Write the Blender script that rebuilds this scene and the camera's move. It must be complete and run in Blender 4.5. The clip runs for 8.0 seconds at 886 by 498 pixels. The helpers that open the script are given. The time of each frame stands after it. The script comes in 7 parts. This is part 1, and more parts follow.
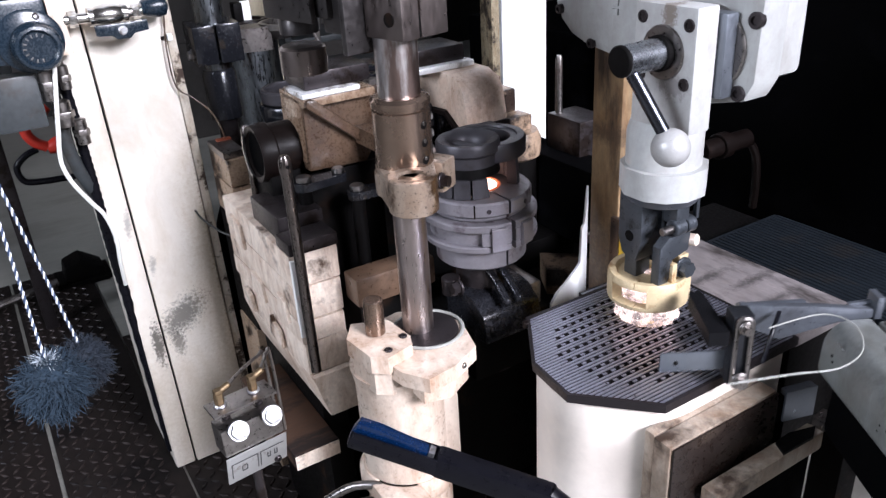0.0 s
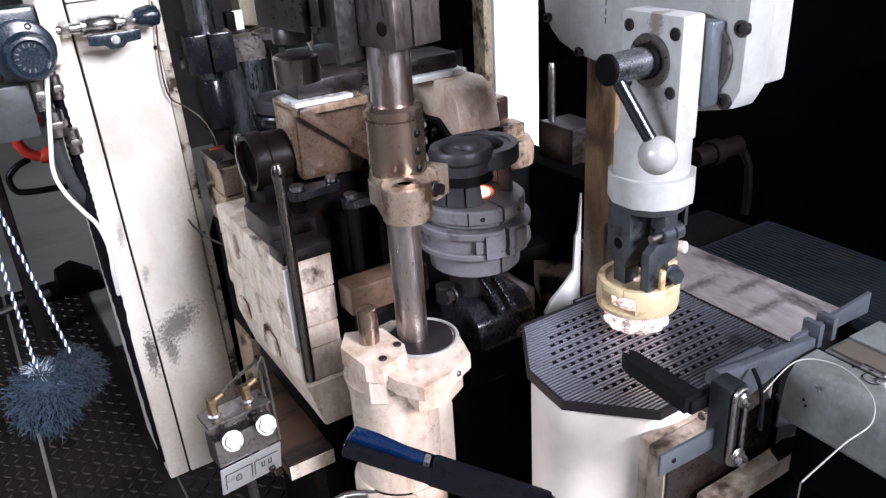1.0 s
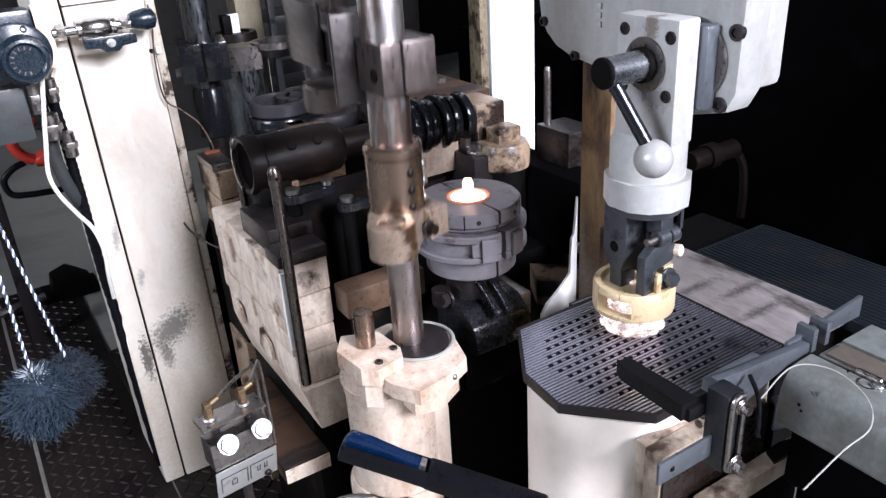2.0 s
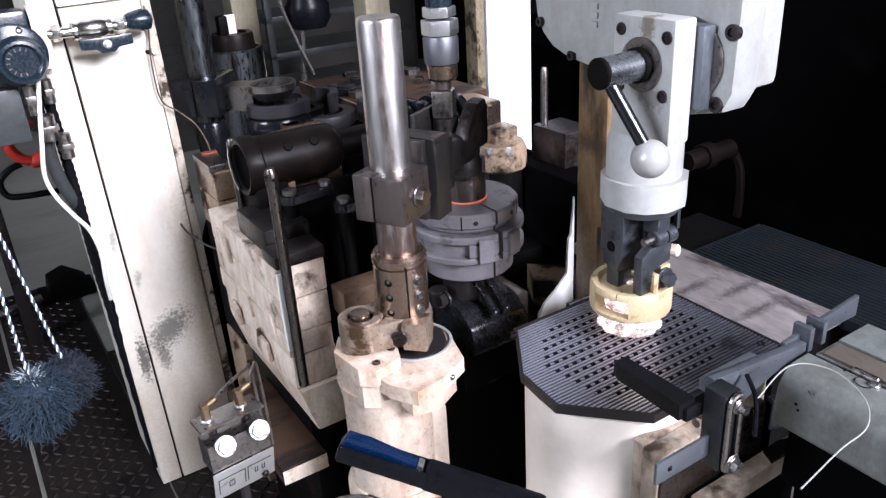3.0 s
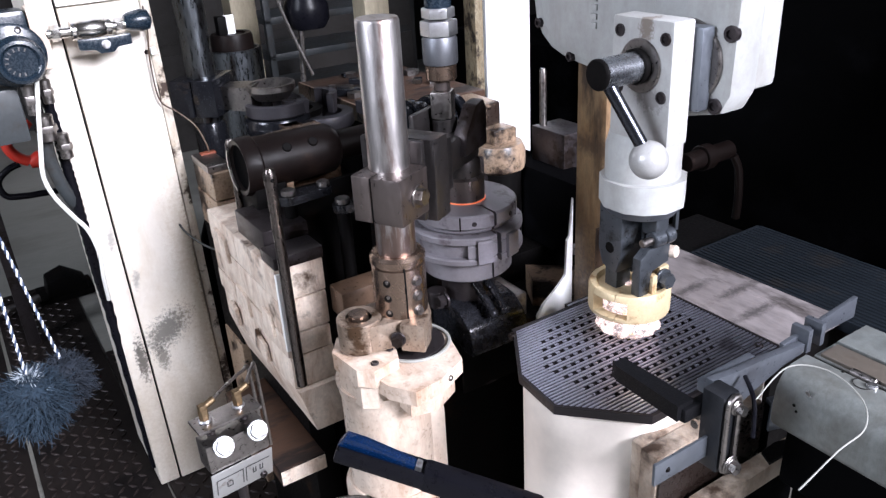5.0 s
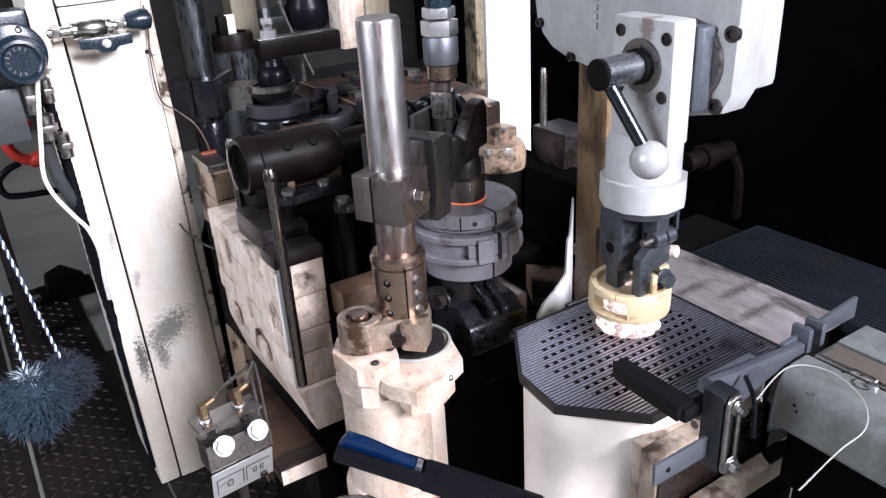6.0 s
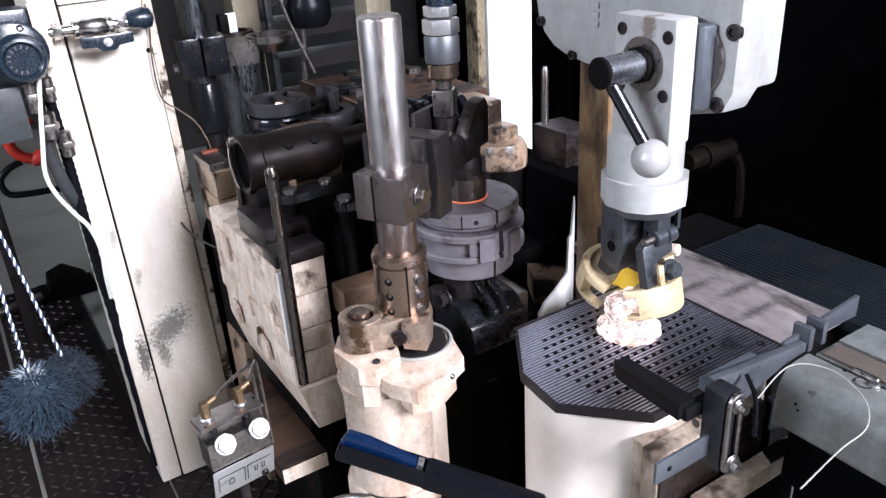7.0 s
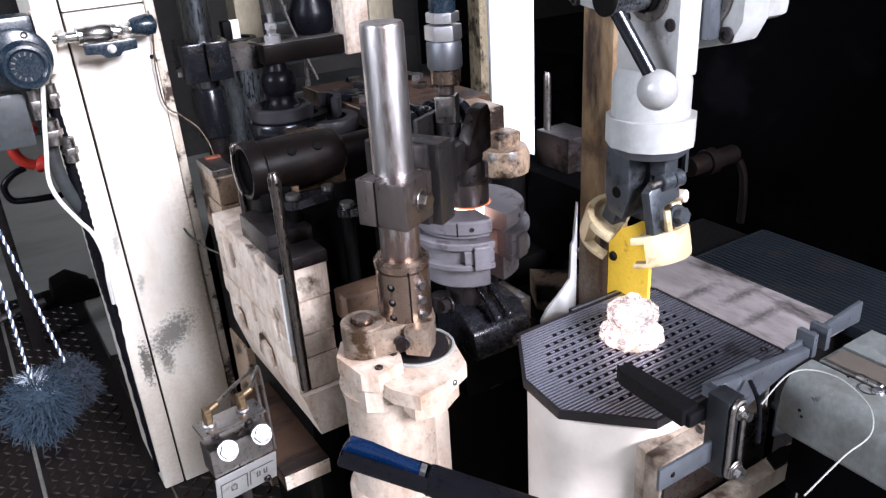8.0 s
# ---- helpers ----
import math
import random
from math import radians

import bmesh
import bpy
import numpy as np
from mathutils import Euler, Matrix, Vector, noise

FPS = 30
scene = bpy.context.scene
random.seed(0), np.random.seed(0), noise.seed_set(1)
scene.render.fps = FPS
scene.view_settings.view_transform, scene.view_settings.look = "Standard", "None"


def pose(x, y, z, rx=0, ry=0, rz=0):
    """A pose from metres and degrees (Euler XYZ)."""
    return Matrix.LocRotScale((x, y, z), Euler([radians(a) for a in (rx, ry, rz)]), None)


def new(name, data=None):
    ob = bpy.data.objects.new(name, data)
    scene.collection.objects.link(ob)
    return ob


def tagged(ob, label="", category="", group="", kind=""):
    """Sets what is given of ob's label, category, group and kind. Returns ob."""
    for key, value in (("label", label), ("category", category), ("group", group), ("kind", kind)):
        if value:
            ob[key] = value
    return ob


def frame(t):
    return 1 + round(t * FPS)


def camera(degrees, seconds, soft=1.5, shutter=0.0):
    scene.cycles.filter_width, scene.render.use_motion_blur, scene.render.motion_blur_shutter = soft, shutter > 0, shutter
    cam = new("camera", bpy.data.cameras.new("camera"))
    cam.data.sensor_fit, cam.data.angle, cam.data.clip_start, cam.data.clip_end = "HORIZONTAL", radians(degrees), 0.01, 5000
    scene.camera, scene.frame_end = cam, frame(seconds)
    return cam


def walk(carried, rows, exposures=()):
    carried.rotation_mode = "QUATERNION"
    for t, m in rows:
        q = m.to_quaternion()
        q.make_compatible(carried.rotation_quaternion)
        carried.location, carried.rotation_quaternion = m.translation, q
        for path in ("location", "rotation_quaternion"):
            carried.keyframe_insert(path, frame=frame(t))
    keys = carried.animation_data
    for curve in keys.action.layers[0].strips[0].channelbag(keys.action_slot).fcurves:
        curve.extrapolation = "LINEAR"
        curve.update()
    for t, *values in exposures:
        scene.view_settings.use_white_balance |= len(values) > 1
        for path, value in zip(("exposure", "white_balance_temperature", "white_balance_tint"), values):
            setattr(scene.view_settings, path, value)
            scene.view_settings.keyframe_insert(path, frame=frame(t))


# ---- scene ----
cam = camera(59.4, 8.0, soft=1.35, shutter=0.5)
EYE = (0.0, 0.0, 1.30)
# seconds, pitch, roll, yaw
PATH = [
    (0.0, -25.97, 3.24, 0.94), (0.5, -25.5, 3.31, 0.41), (1.0, -25.41, 3.32, 0.40), (1.5, -25.2, 3.24, 0.32),
    (3.0, -25.16, 3.25, -0.12), (3.5, -25.0, 3.2, 0.0), (4.0, -24.97, 3.08, -0.07), (4.5, -25.07, 3.12, -0.17),
    (6.0, -25.12, 3.08, -0.12), (6.5, -25.12, 3.08, -0.04), (7.0, -25.22, 3.11, -0.03), (7.5, -25.06, 3.11, -0.01),
    (8.0, -24.78, 3.21, 0.13),
]
walk(cam, [(t, pose(*EYE, 90 + p, r, y)) for t, p, r, y in PATH], exposures=[(0.0, -0.12, 6050, 16), (1.5, -0.12, 6050, 16), (3.0, -0.06, 6050, 16), (4.0, 0.0, 6050, 16), (8.0, 0.0, 6050, 16)])

AX = 33.0  # the machine stands turned by this much


def at(u, v, z, a=0):
    """A pose on the machine's own axes."""
    return pose(0, 0, 0, 0, 0, AX) @ pose(u, v, z, 0, 0, a)


# ---- light ----
world = bpy.data.worlds.new("sky")
scene.world = world
world.use_nodes = True
wn = world.node_tree
sky = wn.nodes.new("ShaderNodeTexSky")
sky.sky_type, sky.sun_disc, sky.sun_elevation, sky.sun_rotation = "NISHITA", False, radians(40), radians(147)
wn.links.new(sky.outputs[0], wn.nodes["Background"].inputs[0])
wn.nodes["Background"].inputs[1].default_value = 0.08


def area_lamp(name, m, w, h, watts, col):
    d = bpy.data.lights.new(name, "AREA")
    d.shape, d.size, d.size_y, d.energy, d.color = "RECTANGLE", w, h, watts, col
    ob = new(name, d)
    ob.matrix_basis = m
    return ob


WIN_V, ROOF, NORTH = -4.0, 5.2, 5.6
area_lamp("window_daylight", at(1.5, WIN_V + 0.1, 3.5) @ pose(0, 0, 0, 72, 0, 12), 2.2, 1.6, 1080, (0.97, 0.97, 1.0))
area_lamp("skylight_daylight", at(0.2, 2.2, ROOF - 0.05), 1.6, 2.4, 7, (0.80, 0.90, 1.0))
area_lamp("west_window_daylight", at(-3.9, 0.6, 2.9) @ pose(0, 0, 0, 74, 0, -88), 1.6, 1.4, 230, (0.90, 0.95, 1.0))
area_lamp("clerestory_daylight", at(3.6, NORTH - 0.1, 4.3) @ pose(0, 0, 0, -66, 0, 0), 3.0, 1.1, 16, (0.80, 0.90, 1.0))

# ---- materials ----


def mat(name, col, rough=0.5, metal=0.0, var=0.25, stain=None, amount=0.0, scale=9.0, bump=0.15, glow=None, power=0.0, stretch=(1, 1, 1), fine=14.0, depth=0.002, spec=0.5, rv=0.12, edge=0.08, wash=None, ws=0.0):
    """Paint, metal or rubber: large stains, fine grain, uneven gloss and relief."""
    m = bpy.data.materials.new(name)
    m.use_nodes = True
    n, l = m.node_tree.nodes, m.node_tree.links
    b = n["Principled BSDF"]
    co, mp = n.new("ShaderNodeTexCoord"), n.new("ShaderNodeMapping")
    l.new(co.outputs["Object"], mp.inputs[0])
    mp.inputs["Scale"].default_value = stretch
    info = n.new("ShaderNodeObjectInfo")
    big, small = n.new("ShaderNodeTexNoise"), n.new("ShaderNodeTexNoise")
    for t, s, dt in ((big, scale, 9.0), (small, scale * fine, 4.0)):
        t.noise_dimensions = "4D"
        t.inputs["Scale"].default_value, t.inputs["Detail"].default_value, t.inputs["Roughness"].default_value = s, dt, 0.66
        l.new(mp.outputs[0], t.inputs["Vector"])
        l.new(info.outputs["Random"], t.inputs["W"])
    ramp = n.new("ShaderNodeMapRange")
    ramp.inputs[1].default_value, ramp.inputs[2].default_value = 0.70 - amount * 0.42, 0.70 - amount * 0.42 + edge
    l.new(big.outputs[0], ramp.inputs[0])
    tone = n.new("ShaderNodeMapRange")
    tone.inputs[1].default_value, tone.inputs[2].default_value = 0.3, 0.7
    tone.inputs[3].default_value, tone.inputs[4].default_value = 1.0 - var, 1.0 + var * 0.5
    add = n.new("ShaderNodeMath")
    add.operation = "ADD"
    half = n.new("ShaderNodeMath")
    half.operation, half.inputs[1].default_value = "MULTIPLY", 0.5
    l.new(big.outputs[0], add.inputs[0])
    l.new(small.outputs[0], add.inputs[1])
    l.new(add.outputs[0], half.inputs[0])
    l.new(half.outputs[0], tone.inputs[0])
    mix = n.new("ShaderNodeMix")
    mix.data_type = "RGBA"
    mix.inputs["A"].default_value, mix.inputs["B"].default_value = (*col, 1), (*(stain or col), 1)
    l.new(ramp.outputs[0], mix.inputs["Factor"])
    mul = n.new("ShaderNodeVectorMath")
    mul.operation = "SCALE"
    l.new(mix.outputs["Result"], mul.inputs[0])
    l.new(tone.outputs[0], mul.inputs["Scale"])
    last = mul.outputs[0]
    if wash:  # a thin film of old oil, in runs and blotches
        film, fr, fm = n.new("ShaderNodeTexNoise"), n.new("ShaderNodeMapRange"), n.new("ShaderNodeMix")
        runs = n.new("ShaderNodeMapping")
        runs.inputs["Scale"].default_value = (1, 1, 0.4)
        l.new(co.outputs["Object"], runs.inputs[0])
        film.noise_dimensions = "4D"
        film.inputs["Scale"].default_value, film.inputs["Detail"].default_value = scale * 2.6, 7.0
        film.inputs["Roughness"].default_value, film.inputs["Distortion"].default_value = 0.72, 0.6
        l.new(runs.outputs[0], film.inputs["Vector"])
        l.new(info.outputs["Random"], film.inputs["W"])
        fr.inputs[1].default_value, fr.inputs[2].default_value, fr.inputs[4].default_value = 0.42, 0.68, ws
        l.new(film.outputs[0], fr.inputs[0])
        fm.data_type, fm.blend_type = "RGBA", "MULTIPLY"
        fm.inputs["B"].default_value = (*wash, 1)
        l.new(fr.outputs[0], fm.inputs["Factor"])
        l.new(last, fm.inputs["A"])
        last = fm.outputs["Result"]
    l.new(last, b.inputs["Base Color"])
    rg = n.new("ShaderNodeMapRange")
    rg.inputs[1].default_value, rg.inputs[2].default_value = 0.3, 0.7
    rg.inputs[3].default_value, rg.inputs[4].default_value = max(rough - rv, 0.03), min(rough + rv * 1.2, 1)
    l.new(small.outputs[0], rg.inputs[0])
    l.new(rg.outputs[0], b.inputs["Roughness"])
    b.inputs["Metallic"].default_value = metal
    b.inputs["Specular IOR Level"].default_value = spec
    if bump == 0:
        return m
    bp = n.new("ShaderNodeBump")
    bp.inputs["Strength"].default_value, bp.inputs["Distance"].default_value = bump, depth
    l.new(half.outputs[0], bp.inputs["Height"])
    l.new(bp.outputs[0], b.inputs["Normal"])
    if glow:
        b.inputs["Emission Color"].default_value, b.inputs["Emission Strength"].default_value = (*glow, 1), power
    return m


WHITE = mat("white_paint", (0.80, 0.79, 0.77), 0.45, var=0.08, stain=(0.30, 0.24, 0.17), amount=0.12, scale=5, bump=0.08)
CREAM = mat("greasy_cream_paint", (0.80, 0.685, 0.58), 0.44, var=0.3, stain=(0.07, 0.038, 0.02), amount=0.33, scale=10, bump=0.2, edge=0.10, wash=(0.42, 0.27, 0.18), ws=0.8)
CASTCREAM = mat("cast_cream_paint", (0.66, 0.555, 0.465), 0.32, var=0.25, stain=(0.15, 0.085, 0.048), amount=0.37, scale=6, bump=0.16, edge=0.26, wash=(0.44, 0.28, 0.18), ws=0.8)
BROWNCAST = mat("oily_brown_casting", (0.34, 0.24, 0.165), 0.33, var=0.5, stain=(0.016, 0.009, 0.006), amount=0.5, scale=14, bump=0.35)
TAN = mat("rusty_tan_paint", (0.27, 0.18, 0.095), 0.5, var=0.5, stain=(0.03, 0.017, 0.010), amount=0.47, scale=15, stretch=(1, 1, 0.22), bump=0.4, edge=0.12, wash=(0.5, 0.33, 0.2), ws=0.7)
ARMPAINT = mat("pale_grey_arm_paint", (0.36, 0.365, 0.36), 0.40, var=0.2, stain=(0.20, 0.19, 0.175), amount=0.40, scale=8, bump=0.12, edge=0.25, wash=(0.62, 0.56, 0.5), ws=0.5)
STEEL = mat("polished_steel", (0.54, 0.51, 0.505), 0.36, 1.0, var=0.45, stain=(0.22, 0.16, 0.14), amount=0.42, scale=18, stretch=(1, 1, 0.18), bump=0, rv=0.04, fine=5)
WORN = mat("worn_steel", (0.27, 0.25, 0.24), 0.34, 1.0, var=0.4, stain=(0.07, 0.045, 0.035), amount=0.42, scale=12, bump=0.10, edge=0.25)
DARK = mat("oiled_dark_steel", (0.045, 0.038, 0.040), 0.36, 0.7, var=0.4, stain=(0.016, 0.010, 0.008), amount=0.45, scale=15, bump=0.2)
# real grease, and painted shade for gaps, holes, feet and bases
BLACK = mat("black_grease_and_shade", (0.003, 0.0026, 0.0026), 0.55, 0.0, var=0.4, stain=(0.014, 0.007, 0.004), amount=0.3, scale=12, bump=0.3, spec=0.08)
# near-black base standing in for shade on casings, posts and cores
SHADEBLACK = mat("shade_black_surface", (0.0015, 0.0015, 0.0018), 0.8, 0.0, var=0.5, stain=(0.004, 0.004, 0.005), amount=0.35, scale=4, bump=0.3, spec=0.02)
MOULD = mat("grey_mould_iron", (0.21, 0.197, 0.215), 0.48, 0.4, var=0.3, stain=(0.07, 0.055, 0.062), amount=0.35, scale=18, bump=0.15)
BRASS = mat("dirty_brass", (0.36, 0.285, 0.225), 0.34, 0.6, var=0.4, stain=(0.07, 0.04, 0.022), amount=0.42, scale=14, bump=0.2, wash=(0.5, 0.33, 0.2), ws=0.5)
BRONZE = mat("oily_bronze", (0.265, 0.192, 0.150), 0.26, 0.95, var=0.14, stain=(0.12, 0.075, 0.052), amount=0.34, scale=6, fine=5, bump=0.02, edge=0.4, rv=0.03)
GOLD = mat("golden_insert", (0.55, 0.435, 0.265), 0.48, 0.2, var=0.3, stain=(0.30, 0.18, 0.08), amount=0.35, scale=22, bump=0.15)
RUBBER = mat("black_rubber", (0.004, 0.004, 0.006), 0.32, var=0.3, spec=0.12)
BLUE = mat("blue_plastic", (0.0015, 0.011, 0.042), 0.2, var=0.3, stain=(0.01, 0.012, 0.02), amount=0.3, scale=30)
SLATE = mat("slate_blue_plastic", (0.009, 0.017, 0.027), 0.26, var=0.3, stain=(0.03, 0.04, 0.05), amount=0.25, scale=20)
RED = mat("red_plastic", (0.55, 0.03, 0.015), 0.4, var=0.2)
ORANGE = mat("orange_paint", (0.95, 0.60, 0.05), 0.5, var=0.25, stain=(0.4, 0.15, 0.02), amount=0.25, scale=20)
GREEN = mat("grey_green_paint", (0.032, 0.037, 0.040), 0.42, var=0.4, stain=(0.022, 0.02, 0.018), amount=0.45, scale=9)
ALU = mat("bright_aluminium", (0.62, 0.62, 0.64), 0.38, 1.0, var=0.2, stain=(0.3, 0.27, 0.25), amount=0.3, scale=25, bump=0.08)
CONCRETE = mat("stained_concrete", (0.24, 0.235, 0.21), 0.62, var=0.4, stain=(0.055, 0.042, 0.033), amount=0.52, scale=1.5, fine=25, bump=0.2, edge=0.3, stretch=(0.6, 2.2, 1))
TREAD = mat("oily_tread_steel", (0.014, 0.011, 0.010), 0.5, 0.0, var=0.5, stain=(0.006, 0.005, 0.005), amount=0.45, scale=5, bump=0.15, spec=0.12)
PLATE = mat("dead_plate_steel", (0.47, 0.475, 0.57), 0.36, 0.95, var=0.35, stain=(0.08, 0.065, 0.07), amount=0.2, scale=9, bump=0.12)
SHEET = mat("scuffed_steel_sheet", (0.33, 0.295, 0.295), 0.5, 0.5, var=0.5, stain=(0.06, 0.05, 0.047), amount=0.45, scale=7, stretch=(1, 0.3, 1), bump=0.1)
BELT = mat("conveyor_mesh", (0.008, 0.011, 0.015), 0.65, 0.0, spec=0.1, var=0.5, stain=(0.012, 0.012, 0.013), amount=0.4, scale=12)
# near-black base carries the unlit hall's shade
PLASTER = mat("shade_dark_plaster", (0.022, 0.019, 0.017), 0.85, var=0.3, stain=(0.015, 0.015, 0.016), amount=0.4, scale=0.8, fine=30)
PILLAR = mat("white_pillar_paint", (0.86, 0.86, 0.86), 0.55, var=0.06, stain=(0.6, 0.58, 0.55), amount=0.1, scale=2)
WOOD = mat("oily_brown_boards", (0.065, 0.034, 0.021), 0.5, spec=0.25, var=0.45, stain=(0.014, 0.009, 0.008), amount=0.45, scale=12, stretch=(0.3, 1, 1), bump=0.25)
OILBROWN = mat("oil_soaked_brown", (0.11, 0.066, 0.042), 0.35, var=0.5, stain=(0.012, 0.008, 0.006), amount=0.6, scale=10, bump=0.3, edge=0.2)
# black seal rings; also rear parts darkened to stand for shade
BLACKSHINE = mat("glossy_black_and_rear_shade", (0.014, 0.015, 0.019), 0.18, 0.35, var=0.35, stain=(0.03, 0.024, 0.02), amount=0.35, scale=14, bump=0.12)
YARN = mat("blue_grey_yarn", (0.012, 0.027, 0.046), 0.9, var=0.5, stain=(0.07, 0.10, 0.13), amount=0.22, scale=40)
WHITEHOSE = mat("white_hose_plastic", (0.62, 0.62, 0.58), 0.35, var=0.15, stain=(0.3, 0.26, 0.2), amount=0.2, scale=20)
CHROME = mat("nickel_plate", (0.55, 0.53, 0.50), 0.22, 1.0, var=0.15, stain=(0.3, 0.26, 0.22), amount=0.2, scale=14, bump=0, rv=0.03)
CORD = mat("white_cord", (0.70, 0.72, 0.75), 0.7, var=0.2)
NAVY = mat("navy_cord", (0.03, 0.05, 0.10), 0.7, var=0.2)
WIRE = mat("pale_wire", (0.30, 0.30, 0.28), 0.4, var=0.15)
BRASSFIT = mat("brass_fitting", (0.19, 0.135, 0.08), 0.5, 1.0, var=0.2, stain=(0.3, 0.18, 0.08), amount=0.3, scale=40)
LABELGREY = mat("engraved_grey_plate", (0.45, 0.45, 0.45), 0.4, 0.7, var=0.15, stain=(0.25, 0.22, 0.2), amount=0.3, scale=30)
INK = mat("dark_print", (0.05, 0.05, 0.05), 0.6, var=0.1)
HOT = mat("white_hot_glass", (1.0, 0.75, 0.6), 0.3, var=0.05, glow=(1.0, 0.62, 0.45), power=9.0)
EMBER = mat("orange_hot_glass", (0.5, 0.2, 0.1), 0.3, var=0.1, glow=(1.0, 0.16, 0.05), power=0.45)


def hot_clear_glass():
    m = bpy.data.materials.new("glowing_clear_glass")
    m.use_nodes = True
    b = m.node_tree.nodes["Principled BSDF"]
    b.inputs["Base Color"].default_value = (1.0, 0.95, 0.93, 1)
    b.inputs["Roughness"].default_value = 0.05
    b.inputs["Transmission Weight"].default_value = 0.9
    b.inputs["IOR"].default_value = 1.5
    b.inputs["Emission Color"].default_value = (1.0, 0.76, 0.68, 1)
    n, l = m.node_tree.nodes, m.node_tree.links
    co, ns, rg = n.new("ShaderNodeTexCoord"), n.new("ShaderNodeTexNoise"), n.new("ShaderNodeMapRange")
    ns.inputs["Scale"].default_value, ns.inputs["Detail"].default_value, ns.inputs["Distortion"].default_value = 62, 3, 1.4
    l.new(co.outputs["Object"], ns.inputs["Vector"])
    rg.inputs[1].default_value, rg.inputs[2].default_value, rg.inputs[3].default_value, rg.inputs[4].default_value = 0.47, 0.66, 0.0, 0.75
    l.new(ns.outputs[0], rg.inputs[0])
    l.new(rg.outputs[0], b.inputs["Emission Strength"])
    return m


GLASS = hot_clear_glass()

# ---- mesh tools ----
I4 = Matrix.Identity(4)
LYING_U = Matrix.Rotation(radians(90), 4, "Y")   # z becomes u
LYING_V = Matrix.Rotation(radians(-90), 4, "X")  # z becomes v


def shaped(bm, verts, m, bev, seg=2):
    if m is not None:
        bmesh.ops.transform(bm, matrix=m, verts=verts)
    if bev:
        es = {e for v in verts for e in v.link_edges if len(e.link_faces) == 2 and e.calc_face_angle(0) > 0.5}
        bmesh.ops.bevel(bm, geom=list(es), offset=bev, segments=seg, affect="EDGES", profile=0.6, clamp_overlap=True)
    return bm


def box(bm, x0, x1, y0, y1, z0, z1, bev=0.002, m=None):
    vs = bmesh.ops.create_cube(bm, size=1)["verts"]
    for v in vs:
        v.co = Vector(((x0 + x1) / 2 + v.co.x * (x1 - x0), (y0 + y1) / 2 + v.co.y * (y1 - y0), (z0 + z1) / 2 + v.co.z * (z1 - z0)))
    return shaped(bm, vs, m, bev)


def lathe(bm, prof, seg=40, m=None, lobes=0, amp=0.0, a0=0.0, a1=360.0):
    """A turned body; prof is (radius, height) from one end to the other. a0, a1 cut a sector, closed by flat faces."""
    full = a1 - a0 >= 359.9
    n = seg if full else max(4, int(seg * (a1 - a0) / 360)) + 1
    rings = []
    for k in range(n):
        a = radians(a0 + (a1 - a0) * k / (n if full else n - 1))
        rings.append([bm.verts.new((r * (1 + amp * math.cos(lobes * a)) * math.cos(a), r * (1 + amp * math.cos(lobes * a)) * math.sin(a), z)) for r, z in prof])
    for k in range(n if full else n - 1):
        a, b = rings[k], rings[(k + 1) % n]
        for j in range(len(prof) - 1):
            bm.faces.new((a[j], b[j], b[j + 1], a[j + 1]))
    if full:
        if prof[0][0] > 1e-6:
            bm.faces.new([r[0] for r in reversed(rings)])
        if prof[-1][0] > 1e-6:
            bm.faces.new([r[-1] for r in rings])
    else:
        bm.faces.new(rings[0])
        bm.faces.new(list(reversed(rings[-1])))
    vs = [v for r in rings for v in r]
    if m is not None:
        bmesh.ops.transform(bm, matrix=m, verts=vs)
    bmesh.ops.remove_doubles(bm, verts=vs, dist=1e-6)
    return bm


def cyl(bm, r, z0, z1, m=None, seg=32, bev=0.0015):
    b = min(bev, r * 0.4, abs(z1 - z0) * 0.4)
    return lathe(bm, [(r - b, z0), (r, z0 + b), (r, z1 - b), (r - b, z1)], seg, m)


def pipe_ring(bm, r0, r1, z0, z1, m=None, seg=40, bev=0.0015, a0=0.0, a1=360.0):
    """A ring of rectangular section."""
    b = bev
    prof = [(r0, z0 + b), (r0 + b, z0), (r1 - b, z0), (r1, z0 + b), (r1, z1 - b), (r1 - b, z1), (r0 + b, z1), (r0, z1 - b), (r0, z0 + b)]
    full = a1 - a0 >= 359.9
    if full:
        return lathe_open(bm, prof, seg, m)
    return ring_sector(bm, prof[:-1], seg, m, a0, a1)


def lathe_open(bm, prof, seg, m):
    rings = []
    for k in range(seg):
        a = 2 * math.pi * k / seg
        rings.append([bm.verts.new((r * math.cos(a), r * math.sin(a), z)) for r, z in prof[:-1]])
    q = len(prof) - 1
    for k in range(seg):
        a, b = rings[k], rings[(k + 1) % seg]
        for j in range(q):
            bm.faces.new((a[j], b[j], b[(j + 1) % q], a[(j + 1) % q]))
    if m is not None:
        bmesh.ops.transform(bm, matrix=m, verts=[v for r in rings for v in r])
    return bm


def ring_sector(bm, prof, seg, m, a0, a1):
    n = max(4, int(seg * (a1 - a0) / 360)) + 1
    rings, q = [], len(prof)
    for k in range(n):
        a = radians(a0 + (a1 - a0) * k / (n - 1))
        rings.append([bm.verts.new((r * math.cos(a), r * math.sin(a), z)) for r, z in prof])
    for k in range(n - 1):
        a, b = rings[k], rings[k + 1]
        for j in range(q):
            bm.faces.new((a[j], b[j], b[(j + 1) % q], a[(j + 1) % q]))
    bm.faces.new(list(reversed(rings[0])))
    bm.faces.new(rings[-1])
    if m is not None:
        bmesh.ops.transform(bm, matrix=m, verts=[v for r in rings for v in r])
    return bm


